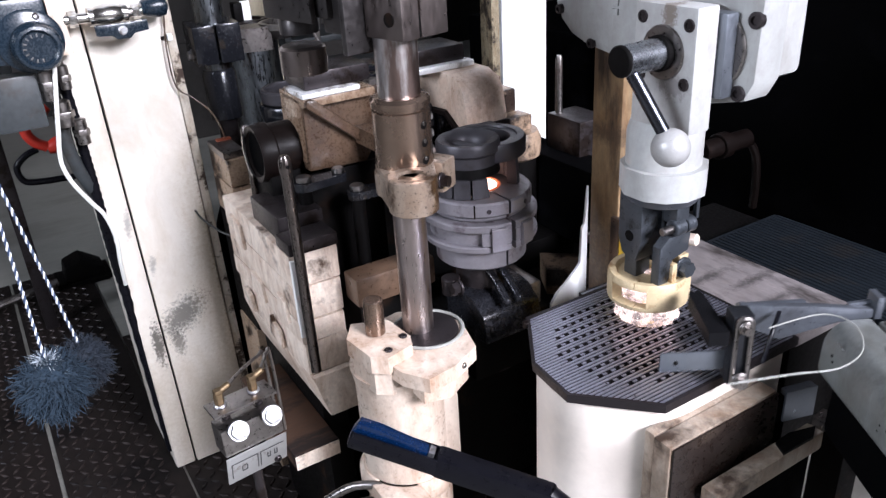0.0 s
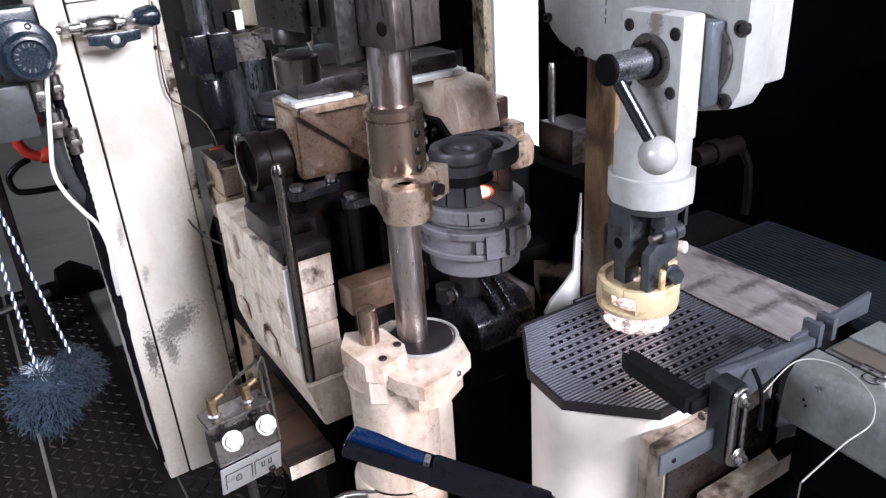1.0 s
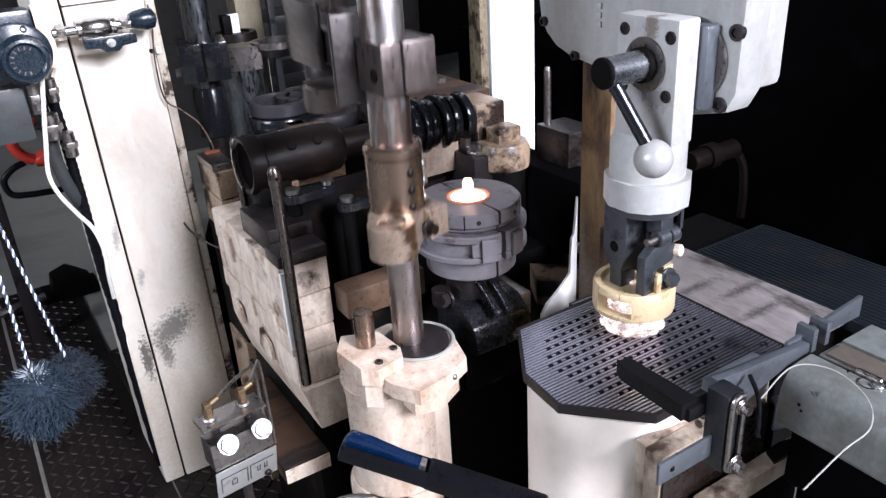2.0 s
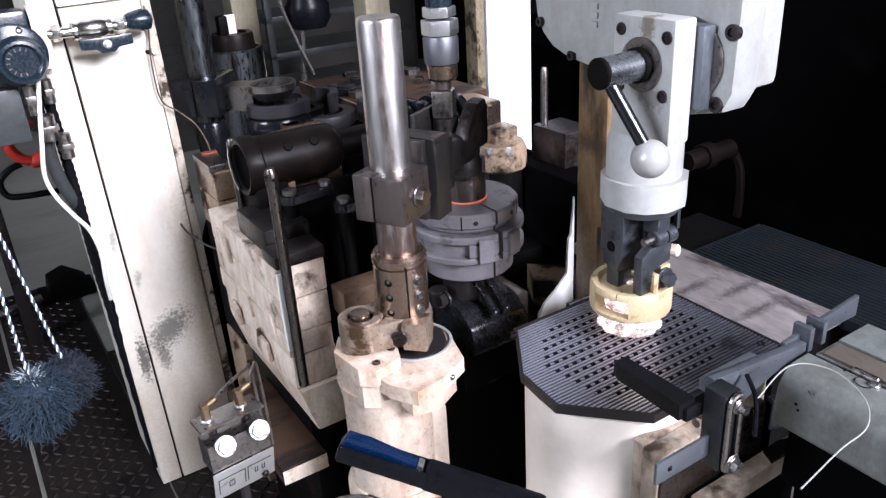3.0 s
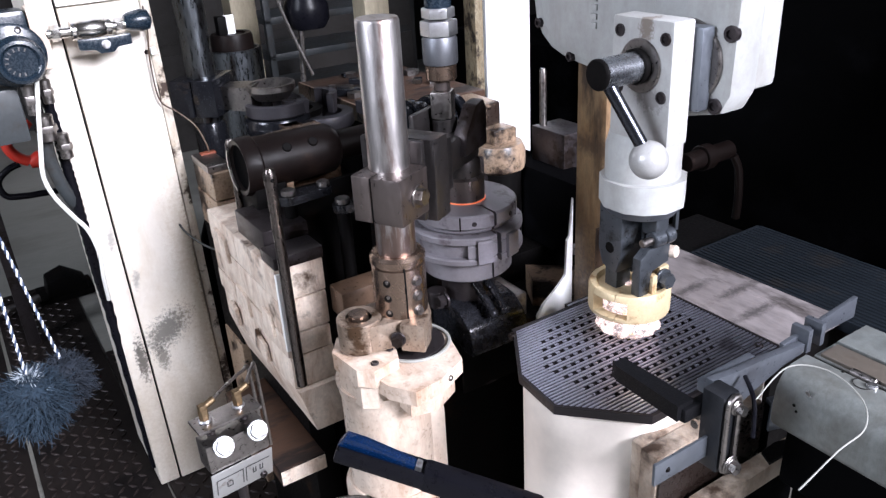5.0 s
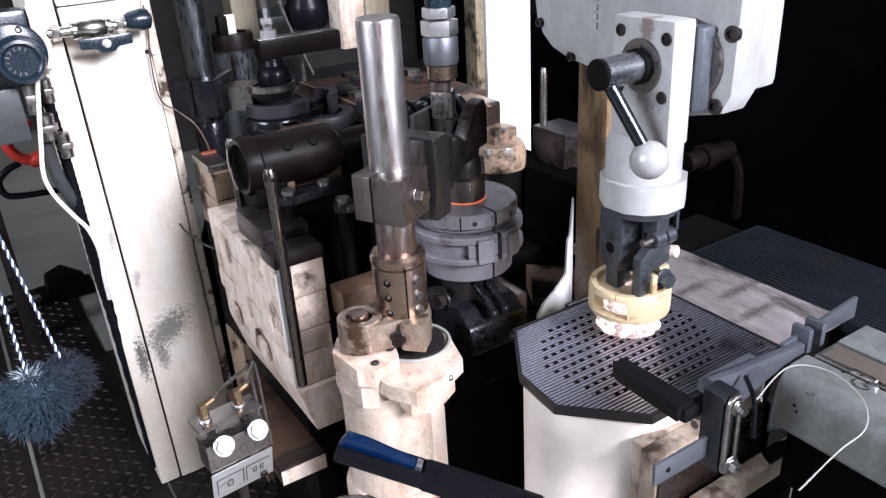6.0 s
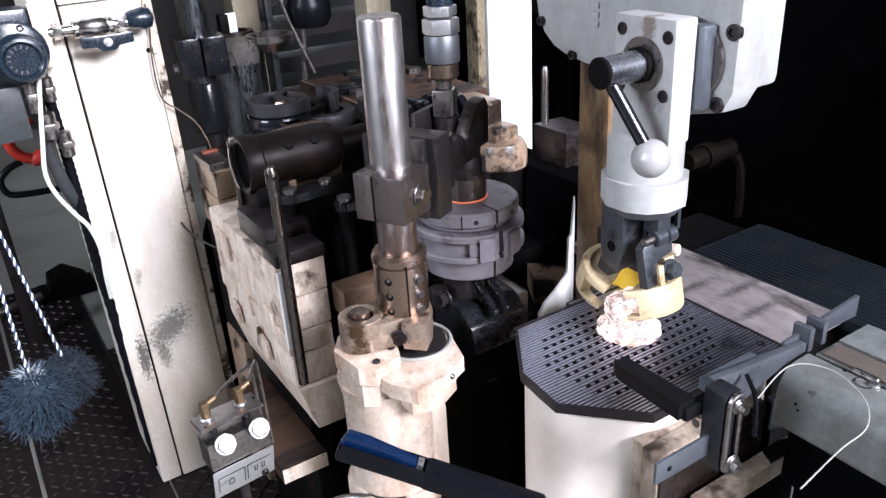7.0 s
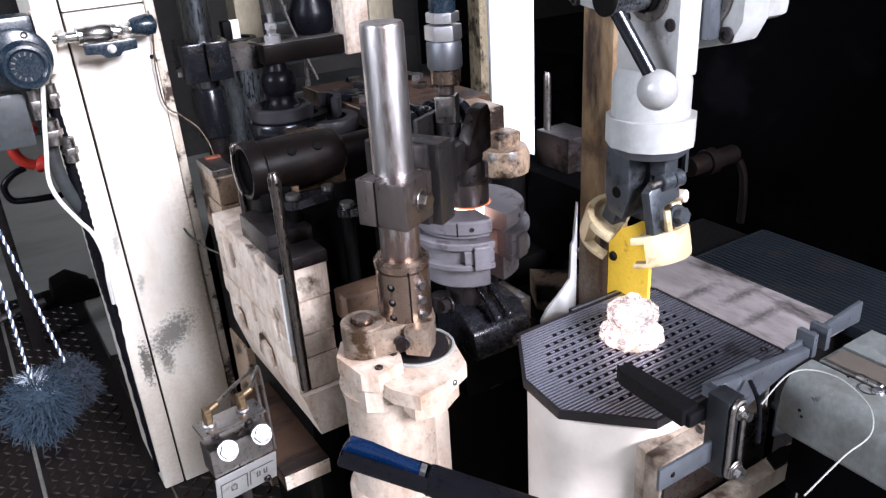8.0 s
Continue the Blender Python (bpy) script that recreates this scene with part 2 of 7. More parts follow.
def prism(bm, pts, z0, z1, bev=0.002, m=None):
    """An outline (anticlockwise, seen from +z) raised from z0 to z1."""
    lo = [bm.verts.new((x, y, z0)) for x, y in pts]
    hi = [bm.verts.new((x, y, z1)) for x, y in pts]
    bm.faces.new(list(reversed(lo)))
    bm.faces.new(hi)
    for k in range(len(pts)):
        j = (k + 1) % len(pts)
        bm.faces.new((lo[k], lo[j], hi[j], hi[k]))
    return shaped(bm, lo + hi, m, bev)


def hexagon(bm, r, z0, z1, m=None, bev=0.001):
    return prism(bm, [(r * math.cos(radians(60 * k)), r * math.sin(radians(60 * k))) for k in range(6)], z0, z1, bev, m)


def curve_points(pts, per=8):
    """A smooth line through the points."""
    p = [Vector(q) for q in pts]
    out = []
    for k in range(len(p) - 1):
        a, b, c, d = p[max(k - 1, 0)], p[k], p[k + 1], p[min(k + 2, len(p) - 1)]
        for j in range(per):
            s = j / per
            out.append(0.5 * ((2 * b) + (c - a) * s + (2 * a - 5 * b + 4 * c - d) * s * s + (3 * b - a - 3 * c + d) * s ** 3))
    out.append(p[-1])
    return out


def tube(bm, pts, r, seg=12, smooth=True, ribs=0.0):
    line = curve_points(pts) if smooth else [Vector(q) for q in pts]
    rings, side = [], None
    for k, p in enumerate(line):
        d = (line[min(k + 1, len(line) - 1)] - line[max(k - 1, 0)]).normalized()
        if side is None:
            side = d.orthogonal().normalized()
        side = (side - d * side.dot(d)).normalized()
        up = d.cross(side)
        rr = r * (1 + (ribs if k % 2 else 0))
        rings.append([bm.verts.new(p + rr * (math.cos(2 * math.pi * j / seg) * side + math.sin(2 * math.pi * j / seg) * up)) for j in range(seg)])
    for a, b in zip(rings, rings[1:]):
        for j in range(seg):
            bm.faces.new((a[j], a[(j + 1) % seg], b[(j + 1) % seg], b[j]))
    bm.faces.new(list(reversed(rings[0])))
    bm.faces.new(rings[-1])
    return bm


def mesh_of(name, bm, material, sharp=35):
    bmesh.ops.recalc_face_normals(bm, faces=bm.faces[:])
    for f in bm.faces:
        f.smooth = True
    for e in bm.edges:
        if len(e.link_faces) != 2 or e.calc_face_angle(0) > radians(sharp):
            e.smooth = False
    me = bpy.data.meshes.new(name)
    bm.to_mesh(me)
    bm.free()
    me.materials.append(material)
    return me


def part(name, bm, material, parent=None, label="", m=None):
    ob = new(name, mesh_of(name, bm, material))
    ob.parent = parent
    if m is not None:
        ob.matrix_basis = m
    return tagged(ob, label)


def thing(name, m, label, category, group="", kind=""):
    ob = new(name)
    ob.matrix_basis = m
    return tagged(ob, label, category, group, kind)


def solid(name, bm, material, m, label, category, group="", kind=""):
    ob = part(name, bm, material)
    ob.matrix_basis = m
    return tagged(ob, label, category, group, kind)


def B():
    return bmesh.new()


def socket_bolt(parent, m, r=0.008, h=0.006, material=None):
    """A socket-head screw with its hexagon hole, head along local z."""
    bm = B()
    lathe(bm, [(0, -0.004), (r, -0.004), (r, h - 0.001), (r - 0.001, h), (r * 0.55, h), (r * 0.5, h * 0.2), (0, h * 0.2)], 20)
    return part("screw", bm, material or DARK, parent, "", m)


def hex_bolt(parent, m, r=0.010, h=0.008, material=None, name="bolt"):
    bm = B()
    cyl(bm, r * 1.35, -0.002, 0.002, None, 20, 0.0005)
    hexagon(bm, r, 0.002, h)
    return part(name, bm, material or WORN, parent, "", m)

# ---- hall ----
HU0, HU1, HV1 = -4.0, 7.0, NORTH


def hall():
    bm = B()
    box(bm, HU0 - 0.3, HU1 + 0.3, WIN_V - 0.3, HV1 + 0.3, -0.3, 0.0, 0)
    solid("floor", bm, CONCRETE, at(0, 0, 0), "stained grey concrete factory floor", "floor", kind="structure")
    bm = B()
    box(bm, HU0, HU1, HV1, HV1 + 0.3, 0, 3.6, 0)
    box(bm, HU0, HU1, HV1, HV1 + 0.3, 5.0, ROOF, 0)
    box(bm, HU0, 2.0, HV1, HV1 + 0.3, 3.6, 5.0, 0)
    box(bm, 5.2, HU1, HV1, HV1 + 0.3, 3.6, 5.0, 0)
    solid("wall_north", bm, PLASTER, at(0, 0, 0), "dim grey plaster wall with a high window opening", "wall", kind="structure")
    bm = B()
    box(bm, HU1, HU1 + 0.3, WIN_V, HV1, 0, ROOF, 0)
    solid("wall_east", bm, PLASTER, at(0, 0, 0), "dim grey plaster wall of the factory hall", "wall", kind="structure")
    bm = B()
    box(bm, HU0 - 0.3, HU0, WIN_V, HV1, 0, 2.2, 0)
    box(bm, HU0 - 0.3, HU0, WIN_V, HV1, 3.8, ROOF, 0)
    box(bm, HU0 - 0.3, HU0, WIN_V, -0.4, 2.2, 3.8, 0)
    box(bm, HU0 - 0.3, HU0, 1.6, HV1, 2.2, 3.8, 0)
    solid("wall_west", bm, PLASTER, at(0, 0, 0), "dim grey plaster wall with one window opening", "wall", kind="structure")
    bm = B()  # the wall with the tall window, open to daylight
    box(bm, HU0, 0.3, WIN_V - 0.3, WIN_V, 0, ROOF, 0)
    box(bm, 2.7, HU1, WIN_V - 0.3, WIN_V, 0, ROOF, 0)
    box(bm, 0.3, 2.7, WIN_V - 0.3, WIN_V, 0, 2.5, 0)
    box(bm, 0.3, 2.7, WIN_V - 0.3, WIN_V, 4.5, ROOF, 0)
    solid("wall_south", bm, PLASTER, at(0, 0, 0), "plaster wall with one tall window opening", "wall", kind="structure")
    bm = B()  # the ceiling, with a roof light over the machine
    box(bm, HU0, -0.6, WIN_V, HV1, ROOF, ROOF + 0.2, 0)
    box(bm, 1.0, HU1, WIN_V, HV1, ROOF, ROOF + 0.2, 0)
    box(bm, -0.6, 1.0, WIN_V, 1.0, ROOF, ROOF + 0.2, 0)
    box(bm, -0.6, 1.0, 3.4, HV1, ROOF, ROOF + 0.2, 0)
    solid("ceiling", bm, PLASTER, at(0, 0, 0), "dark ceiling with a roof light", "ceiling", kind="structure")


hall()


TREADTOP = mat("worn_tread_tops", (0.030, 0.022, 0.020), 0.42, 0.2, spec=0.3, var=0.5, stain=(0.012, 0.010, 0.010), amount=0.5, scale=6)


def tread_plate(u0, u1, v0, v1, label):
    """A chequered steel plate with raised lozenges."""
    bm = B()
    box(bm, u0, u1, v0, v1, 0.0005, 0.006, 0.001)
    ob = solid("tread_plate", bm, TREAD, at(0, 0, 0), label, "floor plate", group="floor plates", kind="structure")
    verts, faces = [], []
    p = 0.028
    for i in range(int((u1 - u0 - 0.02) / p)):
        for j in range(int((v1 - v0 - 0.02) / p)):
            cu, cv = u0 + 0.02 + i * p, v0 + 0.02 + j * p
            a = radians(45 if (i + j) % 2 else 135)
            d, s = Vector((math.cos(a), math.sin(a))), Vector((-math.sin(a), math.cos(a)))
            k = len(verts)
            for f, w, z in ((1, 1, 0.006), (0.8, 0.45, 0.0098)):
                for q in (-d * 0.0135 * f, s * 0.0044 * w, d * 0.0135 * f, -s * 0.0044 * w):
                    verts.append((cu + q.x, cv + q.y, z))
            faces += [(k + 4, k + 7, k + 6, k + 5)] + [(k + n, k + 4 + n, k + 4 + (n + 1) % 4, k + (n + 1) % 4) for n in range(4)]
    me = bpy.data.meshes.new("lozenges")
    me.from_pydata(verts, [], faces)
    me.materials.append(TREADTOP)
    lz = new("lozenges", me)
    lz.parent = ob
    tagged(lz, "raised lozenges of the tread plate", kind="stuff")
    return ob


tread_plate(-0.075, 0.185, 1.45, 3.05, "oily dark chequered steel floor plate")
tread_plate(-0.75, -0.085, 1.0, 3.05, "dark chequered steel floor plate beside a gap")
tread_plate(0.19, 0.9, 1.0, 2.4, "dark chequered steel floor plate under the machine")

# ---- white column with the air service unit ----


EDGEWHITE = mat("chipped_edge_paint", (0.62, 0.57, 0.49), 0.5, var=0.3, stain=(0.05, 0.03, 0.02), amount=0.44, scale=20, bump=0.3, edge=0.06, wash=(0.6, 0.45, 0.3), ws=0.6)


def machine_column():
    c = thing("machine_column", at(0, 1.65, 0) @ pose(0, 0, 0, 0, -0.7, 0), "white-painted steel machine column with grease smears and a chipped edge", "column")
    bm = B()
    box(bm, 0.222, 0.371, 0, 0.24, 0.006, 1.128, 0.004)
    part("front_panel", bm, COLPAINT, c)
    bm = B()
    box(bm, 0.222, 0.371, 0.002, 0.24, 1.131, 2.7, 0.004)
    part("upper_panel", bm, WHITE, c)
    bm = B()
    box(bm, 0.172, 0.218, 0.002, 0.24, 0.006, 2.7, 0.004)
    part("side_panel", bm, COLPAINT, c)
    bm = B()
    box(bm, 0.2182, 0.2218, 0.010, 0.24, 0.006, 2.7, 0)
    part("panel_joint", bm, BLACK, c)
    bm = B()
    box(bm, 0.3725, 0.391, 0.004, 0.24, 0.006, 2.7, 0.003)
    part("edge_strip", bm, EDGEWHITE, c, "off-white plate standing in for the bright gap beside the post with chipped paint")
    bm = B()
    box(bm, 0.371, 0.382, -0.010, 0.004, 1.020, 1.034, 0.003)
    part("clip", bm, PILLAR, c, "white wire clip")
    socket_bolt(c, pose(0.364, 0, 1.026, 90), 0.0045, 0.003)


COLPAINT = mat("white_column_paint", (0.72, 0.67, 0.60), 0.42, var=0.08, stain=(0.20, 0.16, 0.12), amount=0.05, scale=6, bump=0.06, wash=(0.72, 0.62, 0.5), ws=0.45)


def smear_or_shade(m, centre, size, tilt, colour, lo=0.66, hi=0.80, most=0.85):
    """Adds a speckled grease smear, stain or painted shade of its own shape to a paint."""
    n, l = m.node_tree.nodes, m.node_tree.links
    b = n["Principled BSDF"]
    old = b.inputs["Base Color"].links[0].from_socket
    co, mp = n.new("ShaderNodeTexCoord"), n.new("ShaderNodeMapping")
    mp.vector_type = "TEXTURE"
    mp.inputs["Location"].default_value, mp.inputs["Rotation"].default_value, mp.inputs["Scale"].default_value = centre, (0, radians(tilt), 0), size
    l.new(co.outputs["Object"], mp.inputs[0])
    ln = n.new("ShaderNodeVectorMath")
    ln.operation = "LENGTH"
    l.new(mp.outputs[0], ln.inputs[0])
    ns = n.new("ShaderNodeTexNoise")
    ns.inputs["Scale"].default_value, ns.inputs["Detail"].default_value, ns.inputs["Roughness"].default_value = 130, 6, 0.75
    l.new(co.outputs["Object"], ns.inputs["Vector"])
    sm = n.new("ShaderNodeMath")
    sm.operation, sm.inputs[1].default_value = "MULTIPLY_ADD", 0.42
    l.new(ln.outputs["Value"], sm.inputs[0])
    l.new(ns.outputs[0], sm.inputs[2])
    rp = n.new("ShaderNodeMapRange")
    rp.inputs[1].default_value, rp.inputs[2].default_value, rp.inputs[3].default_value, rp.inputs[4].default_value = lo, hi, most, 0.0
    l.new(sm.outputs[0], rp.inputs[0])
    mx = n.new("ShaderNodeMix")
    mx.data_type = "RGBA"
    l.new(rp.outputs[0], mx.inputs["Factor"])
    l.new(old, mx.inputs["A"])
    mx.inputs["B"].default_value = (*colour, 1)
    l.new(mx.outputs["Result"], b.inputs["Base Color"])


smear_or_shade(COLPAINT, (0.272, 0.0, 0.412), (0.095, 0.5, 0.052), -38, (0.07, 0.068, 0.06), 0.64, 0.84, 0.8)
smear_or_shade(COLPAINT, (0.250, 0.0, 0.350), (0.022, 0.5, 0.055), 0, (0.08, 0.075, 0.065), 0.62, 0.84, 0.75)
smear_or_shade(COLPAINT, (0.236, 0.0, 0.555), (0.010, 0.5, 0.032), 12, (0.16, 0.16, 0.16), 0.6, 0.9, 0.6)
smear_or_shade(COLPAINT, (0.208, 0.0, 0.660), (0.010, 0.5, 0.045), 8, (0.16, 0.16, 0.16), 0.6, 0.9, 0.6)
smear_or_shade(COLPAINT, (0.205, 0.0, 0.36), (0.02, 0.5, 0.09), 0, (0.05, 0.045, 0.04))
# soft tan tint at the right edge: stain and painted shade
smear_or_shade(COLPAINT, (0.395, 0.0, 0.50), (0.075, 0.5, 0.30), 0, (0.40, 0.29, 0.17), 0.45, 1.0, 0.75)
smear_or_shade(COLPAINT, (0.375, 0.0, 0.55), (0.012, 0.5, 0.22), 0, (0.12, 0.075, 0.04), 0.5, 0.95, 0.9)
# broad tan tint over the foot, shade put into the paint
smear_or_shade(COLPAINT, (0.30, 0.0, 0.13), (0.16, 0.5, 0.16), 0, (0.36, 0.29, 0.20), 0.5, 1.1, 0.6)
CHIPPED = mat("dim_cream_paint", (0.36, 0.31, 0.22), 0.55, var=0.45, stain=(0.08, 0.05, 0.03), amount=0.34, scale=9, bump=0.3, edge=0.22, stretch=(1, 1, 0.3))
RUSTED = mat("peeling_rusty_paint", (0.36, 0.30, 0.20), 0.6, var=0.5, stain=(0.028, 0.018, 0.012), amount=0.54, scale=24, bump=0.6, edge=0.10, stretch=(1, 1, 0.6), depth=0.004, wash=(0.45, 0.34, 0.22), ws=0.9)
machine_column()


def air_service_unit():
    a = thing("air_regulator", at(0.10, 1.60, 1.03), "slate-blue air pressure regulator with a round ribbed knob", "regulator")
    bm = B()
    box(bm, -0.085, 0.050, -0.004, 0.06, 0.0, 0.112, 0.010)
    lathe(bm, [(0.056, 0.0), (0.056, 0.006), (0.050, 0.010), (0, 0.010)], 40, pose(0.012, -0.004, 0.038, 90))
    part("body", bm, SLATE, a)
    bm = B()
    fwd = pose(0.019, -0.012, 0.030, 90)
    lathe(bm, [(0, 0), (0.042, 0), (0.043, 0.006), (0.041, 0.030), (0.037, 0.036), (0.032, 0.037), (0.029, 0.034), (0.027, 0.030), (0, 0.030)], 48, fwd, lobes=40, amp=0.004)
    part("knob", bm, SLATE, a, "dark ribbed knob")
    bm = B()
    for k in range(10):
        t = radians(60 + k * 24)
        box(bm, -0.0012, 0.0012, -0.003, 0.003, 0.0, 0.0012, 0, fwd @ pose(0.022 * math.cos(t), 0.022 * math.sin(t), 0.030, 0, 0, math.degrees(t) - 90))
    part("dial_marks", bm, WORN, a)
    for z in (0.0, 0.075):
        socket_bolt(a, pose(0.03, -0.012, z + 0.005, 90), 0.006, 0.004)
    bm = B()
    box(bm, 0.051, 0.078, -0.002, 0.05, 0.004, 0.114, 0.003)
    part("mounting_plate", bm, CREAM, a, "cream mounting plate")
    for x, y, z, r, h in ((0.02, 0.01, -0.075, 0.012, 0.06), (0.052, 0.015, -0.06, 0.010, 0.045), (0.035, 0.02, -0.13, 0.016, 0.05), (0.058, 0.02, -0.17, 0.012, 0.05)):
        bm = B()
        cyl(bm, r, z, z + h, pose(x, y, 0), 18)
        hexagon(bm, r * 1.25, z + h * 0.35, z + h * 0.6, pose(x, y, 0))
        part("fitting", bm, WORN, a)
    bm = B()
    box(bm, -0.08, 0.005, 0.0, 0.05, -0.12, -0.02, 0.006)
    part("filter_bowl", bm, GREEN, a, "grey filter block below the regulator")
    # the shut-off valve on its pipe
    v = thing("ball_valve", at(0.17, 1.605, 1.094), "steel ball valve with a grey butterfly handle", "valve")
    bm = B()
    cyl(bm, 0.0105, 0.004, 0.165, LYING_U, 24)
    hexagon(bm, 0.015, 0.012, 0.028, LYING_U)
    cyl(bm, 0.018, 0.046, 0.056, LYING_U, 24)
    lathe(bm, [(0.014, 0.054), (0.019, 0.064), (0.021, 0.082), (0.019, 0.100), (0.014, 0.11)], 24, LYING_U)
    cyl(bm, 0.018, 0.107, 0.117, LYING_U, 24)
    hexagon(bm, 0.015, 0.125, 0.140, LYING_U)
    part("body", bm, CHROME, v, "bright nickel-plated valve body")
    bm = B()
    lathe(bm, [(0.013, -0.02), (0.017, -0.012), (0.021, 0.01), (0.018, 0.024), (0.006, 0.03), (0, 0.03)], 24, pose(0.163, 0, 0.004) @ LYING_U)
    cyl(bm, 0.015, 0.0, 0.05, pose(0.172, 0, 0) @ LYING_V, 24)
    part("elbow", bm, SLATE, v, "blue-grey steel elbow")
    bm = B()
    prism(bm, [(-0.047, -0.010), (-0.02, -0.012), (-0.012, -0.02), (0.012, -0.02), (0.02, -0.012), (0.047, -0.010), (0.047, 0.010), (0.02, 0.009), (-0.02, 0.009), (-0.047, 0.010)], 0, 0.012, 0.003, pose(0.097, -0.022, -0.022, 90))
    part("handle", bm, SLATE, v, "grey butterfly handle")
    hex_bolt(v, pose(0.097, -0.034, -0.026, 90), 0.006, 0.006, ALU, "nut")


air_service_unit()


def hose(name, pts, r, material, label, cat="hose", ribs=0.0):
    bm = B()
    tube(bm, pts, r, 12, True, ribs)
    return solid(name, bm, material, at(0, 0, 0), label, cat)


hose("air_hose", [(0.150, 1.60, 1.06), (0.140, 1.60, 1.02), (0.128, 1.60, 0.962), (0.116, 1.60, 0.90), (0.106, 1.60, 0.842), (0.114, 1.60, 0.798), (0.137, 1.60, 0.750), (0.1565, 1.60, 0.714), (0.166, 1.60, 0.660), (0.163, 1.61, 0.60), (0.164, 1.63, 0.54)], 0.0044, WHITEHOSE, "white plastic air hose running down the column")
hose("corrugated_conduit", [(0.150, 1.66, 1.0), (0.155, 1.66, 0.93), (0.156, 1.66, 0.872), (0.157, 1.66, 0.813), (0.158, 1.66, 0.752), (0.158, 1.66, 0.678), (0.159, 1.66, 0.586), (0.163, 1.66, 0.50), (0.168, 1.67, 0.3), (0.174, 1.68, 0.05)], 0.0105, RUBBER, "black corrugated cable conduit along the column", "conduit", 0.16)
hose("rubber_hose", [(0.135, 1.64, 0.93), (0.128, 1.645, 0.87), (0.135, 1.65, 0.81), (0.148, 1.66, 0.765), (0.160, 1.68, 0.73)], 0.013, GREEN, "thick grey rubber hose bending behind the column")
hose("black_cable", [(0.21, 2.2, 0.63), (0.165, 2.2, 0.622), (0.134, 2.2, 0.624), (0.091, 2.2, 0.627), (0.050, 2.2, 0.637), (0.041, 2.2, 0.675), (0.068, 2.2, 0.702), (0.10, 2.2, 0.713)], 0.0085, RUBBER, "thick black cable in a loop", "cable")
hose("thin_wire", [(0.3595, 1.637, 1.12), (0.3588, 1.637, 1.07), (0.352, 1.637, 1.017), (0.3545, 1.637, 0.936), (0.382, 1.633, 0.907), (0.41, 1.62, 0.875), (0.421, 1.6, 0.838), (0.425, 1.6, 0.805)], 0.0017, OILBROWN, "thin brown wire clipped along the column", "wire")
hose("thin_wire", [(0.342, 1.644, 0.66), (0.353, 1.637, 0.637), (0.379, 1.60, 0.612), (0.41, 1.56, 0.60), (0.428, 1.5, 0.60)], 0.0022, INK, "thin dark wire looping to the block stack", "wire")


def red_connector():
    c = thing("plug_connector", at(0.139, 2.2, 0.737), "red plastic plug connectors on a cable", "connector")
    bm = B()
    tube(bm, [(-0.015, 0, 0.075), (-0.045, 0, 0.055), (-0.055, 0, 0.025), (-0.040, 0, -0.005), (-0.015, 0, -0.022)], 0.014, 12)
    part("shell", bm, RED, c)
    bm = B()
    lathe(bm, [(0, -0.03), (0.014, -0.028), (0.022, -0.005), (0.020, 0.02), (0.012, 0.032), (0, 0.034)], 20, pose(0.012, 0, -0.022, 0, 78))
    part("plug", bm, RED, c)
    bm = B()
    lathe(bm, [(0, -0.016), (0.016, -0.015), (0.020, 0.0), (0.016, 0.015), (0, 0.016)], 20, pose(-0.005, 0, 0.075, 0, 60))
    part("collar", bm, RED, c)


red_connector()


def rear_cabinet():
    """The grey equipment seen past the column."""
    c = thing("valve_cabinet", at(-0.16, 2.3, 0), "grey steel cabinet with pipes beside the column", "cabinet")
    bm = B()
    box(bm, -0.35, 0.26, 0.0, 0.4, 0.80, 1.35, 0.01)
    part("body", bm, GREEN, c)
    for k, z in enumerate((0.86, 1.0, 1.12)):
        bm = B()
        box(bm, -0.30, 0.18, -0.012, 0.0, z - 0.05, z + 0.05, 0.004)
        part("drawer_panel", bm, (ALU, GREEN, PLASTER)[k], c)
    for u in (-0.2, -0.05, 0.1):
        bm = B()
        tube(bm, [(u, -0.03, 0.72), (u + 0.01, -0.05, 0.82), (u, -0.04, 1.0)], 0.012, 10)
        part("pipe", bm, WORN, c)
    for u in (-0.3, 0.17):
        bm = B()
        box(bm, u - 0.02, u + 0.02, 0.3, 0.34, 0, 0.74, 0.003)
        part("leg", bm, DARK, c)


rear_cabinet()


def black_pedal():
    c = thing("foot_pedal", at(0.165, 2.93, 0.006), "black steel foot pedal on the floor", "pedal")
    bm = B()
    box(bm, -0.10, 0.09, -0.06, 0.08, 0.0, 0.02, 0.004)
    part("base", bm, BLACK, c)
    bm = B()
    prism(bm, [(-0.07, 0.02), (0.07, 0.02), (0.07, 0.05), (0.0, 0.10), (-0.06, 0.08)], -0.05, 0.06, 0.008, pose(0, 0, 0, 90))
    part("hood", bm, BLACK, c)


black_pedal()


def bar_on_floor():
    bm = B()
    tube(bm, [(-0.35, 2.80, 0.02), (0.07, 2.86, 0.05)], 0.014, 10, False)
    solid("steel_bar", bm, WORN, at(0, 0, 0), "grey steel bar lying beside the pedal", "bar")


bar_on_floor()


YARNDARK = mat("dark_blue_yarn", (0.010, 0.016, 0.027), 0.85, var=0.5, stain=(0.03, 0.04, 0.05), amount=0.25, scale=40)


FRAY = mat("frayed_pale_yarn", (0.32, 0.36, 0.40), 0.8, var=0.4)


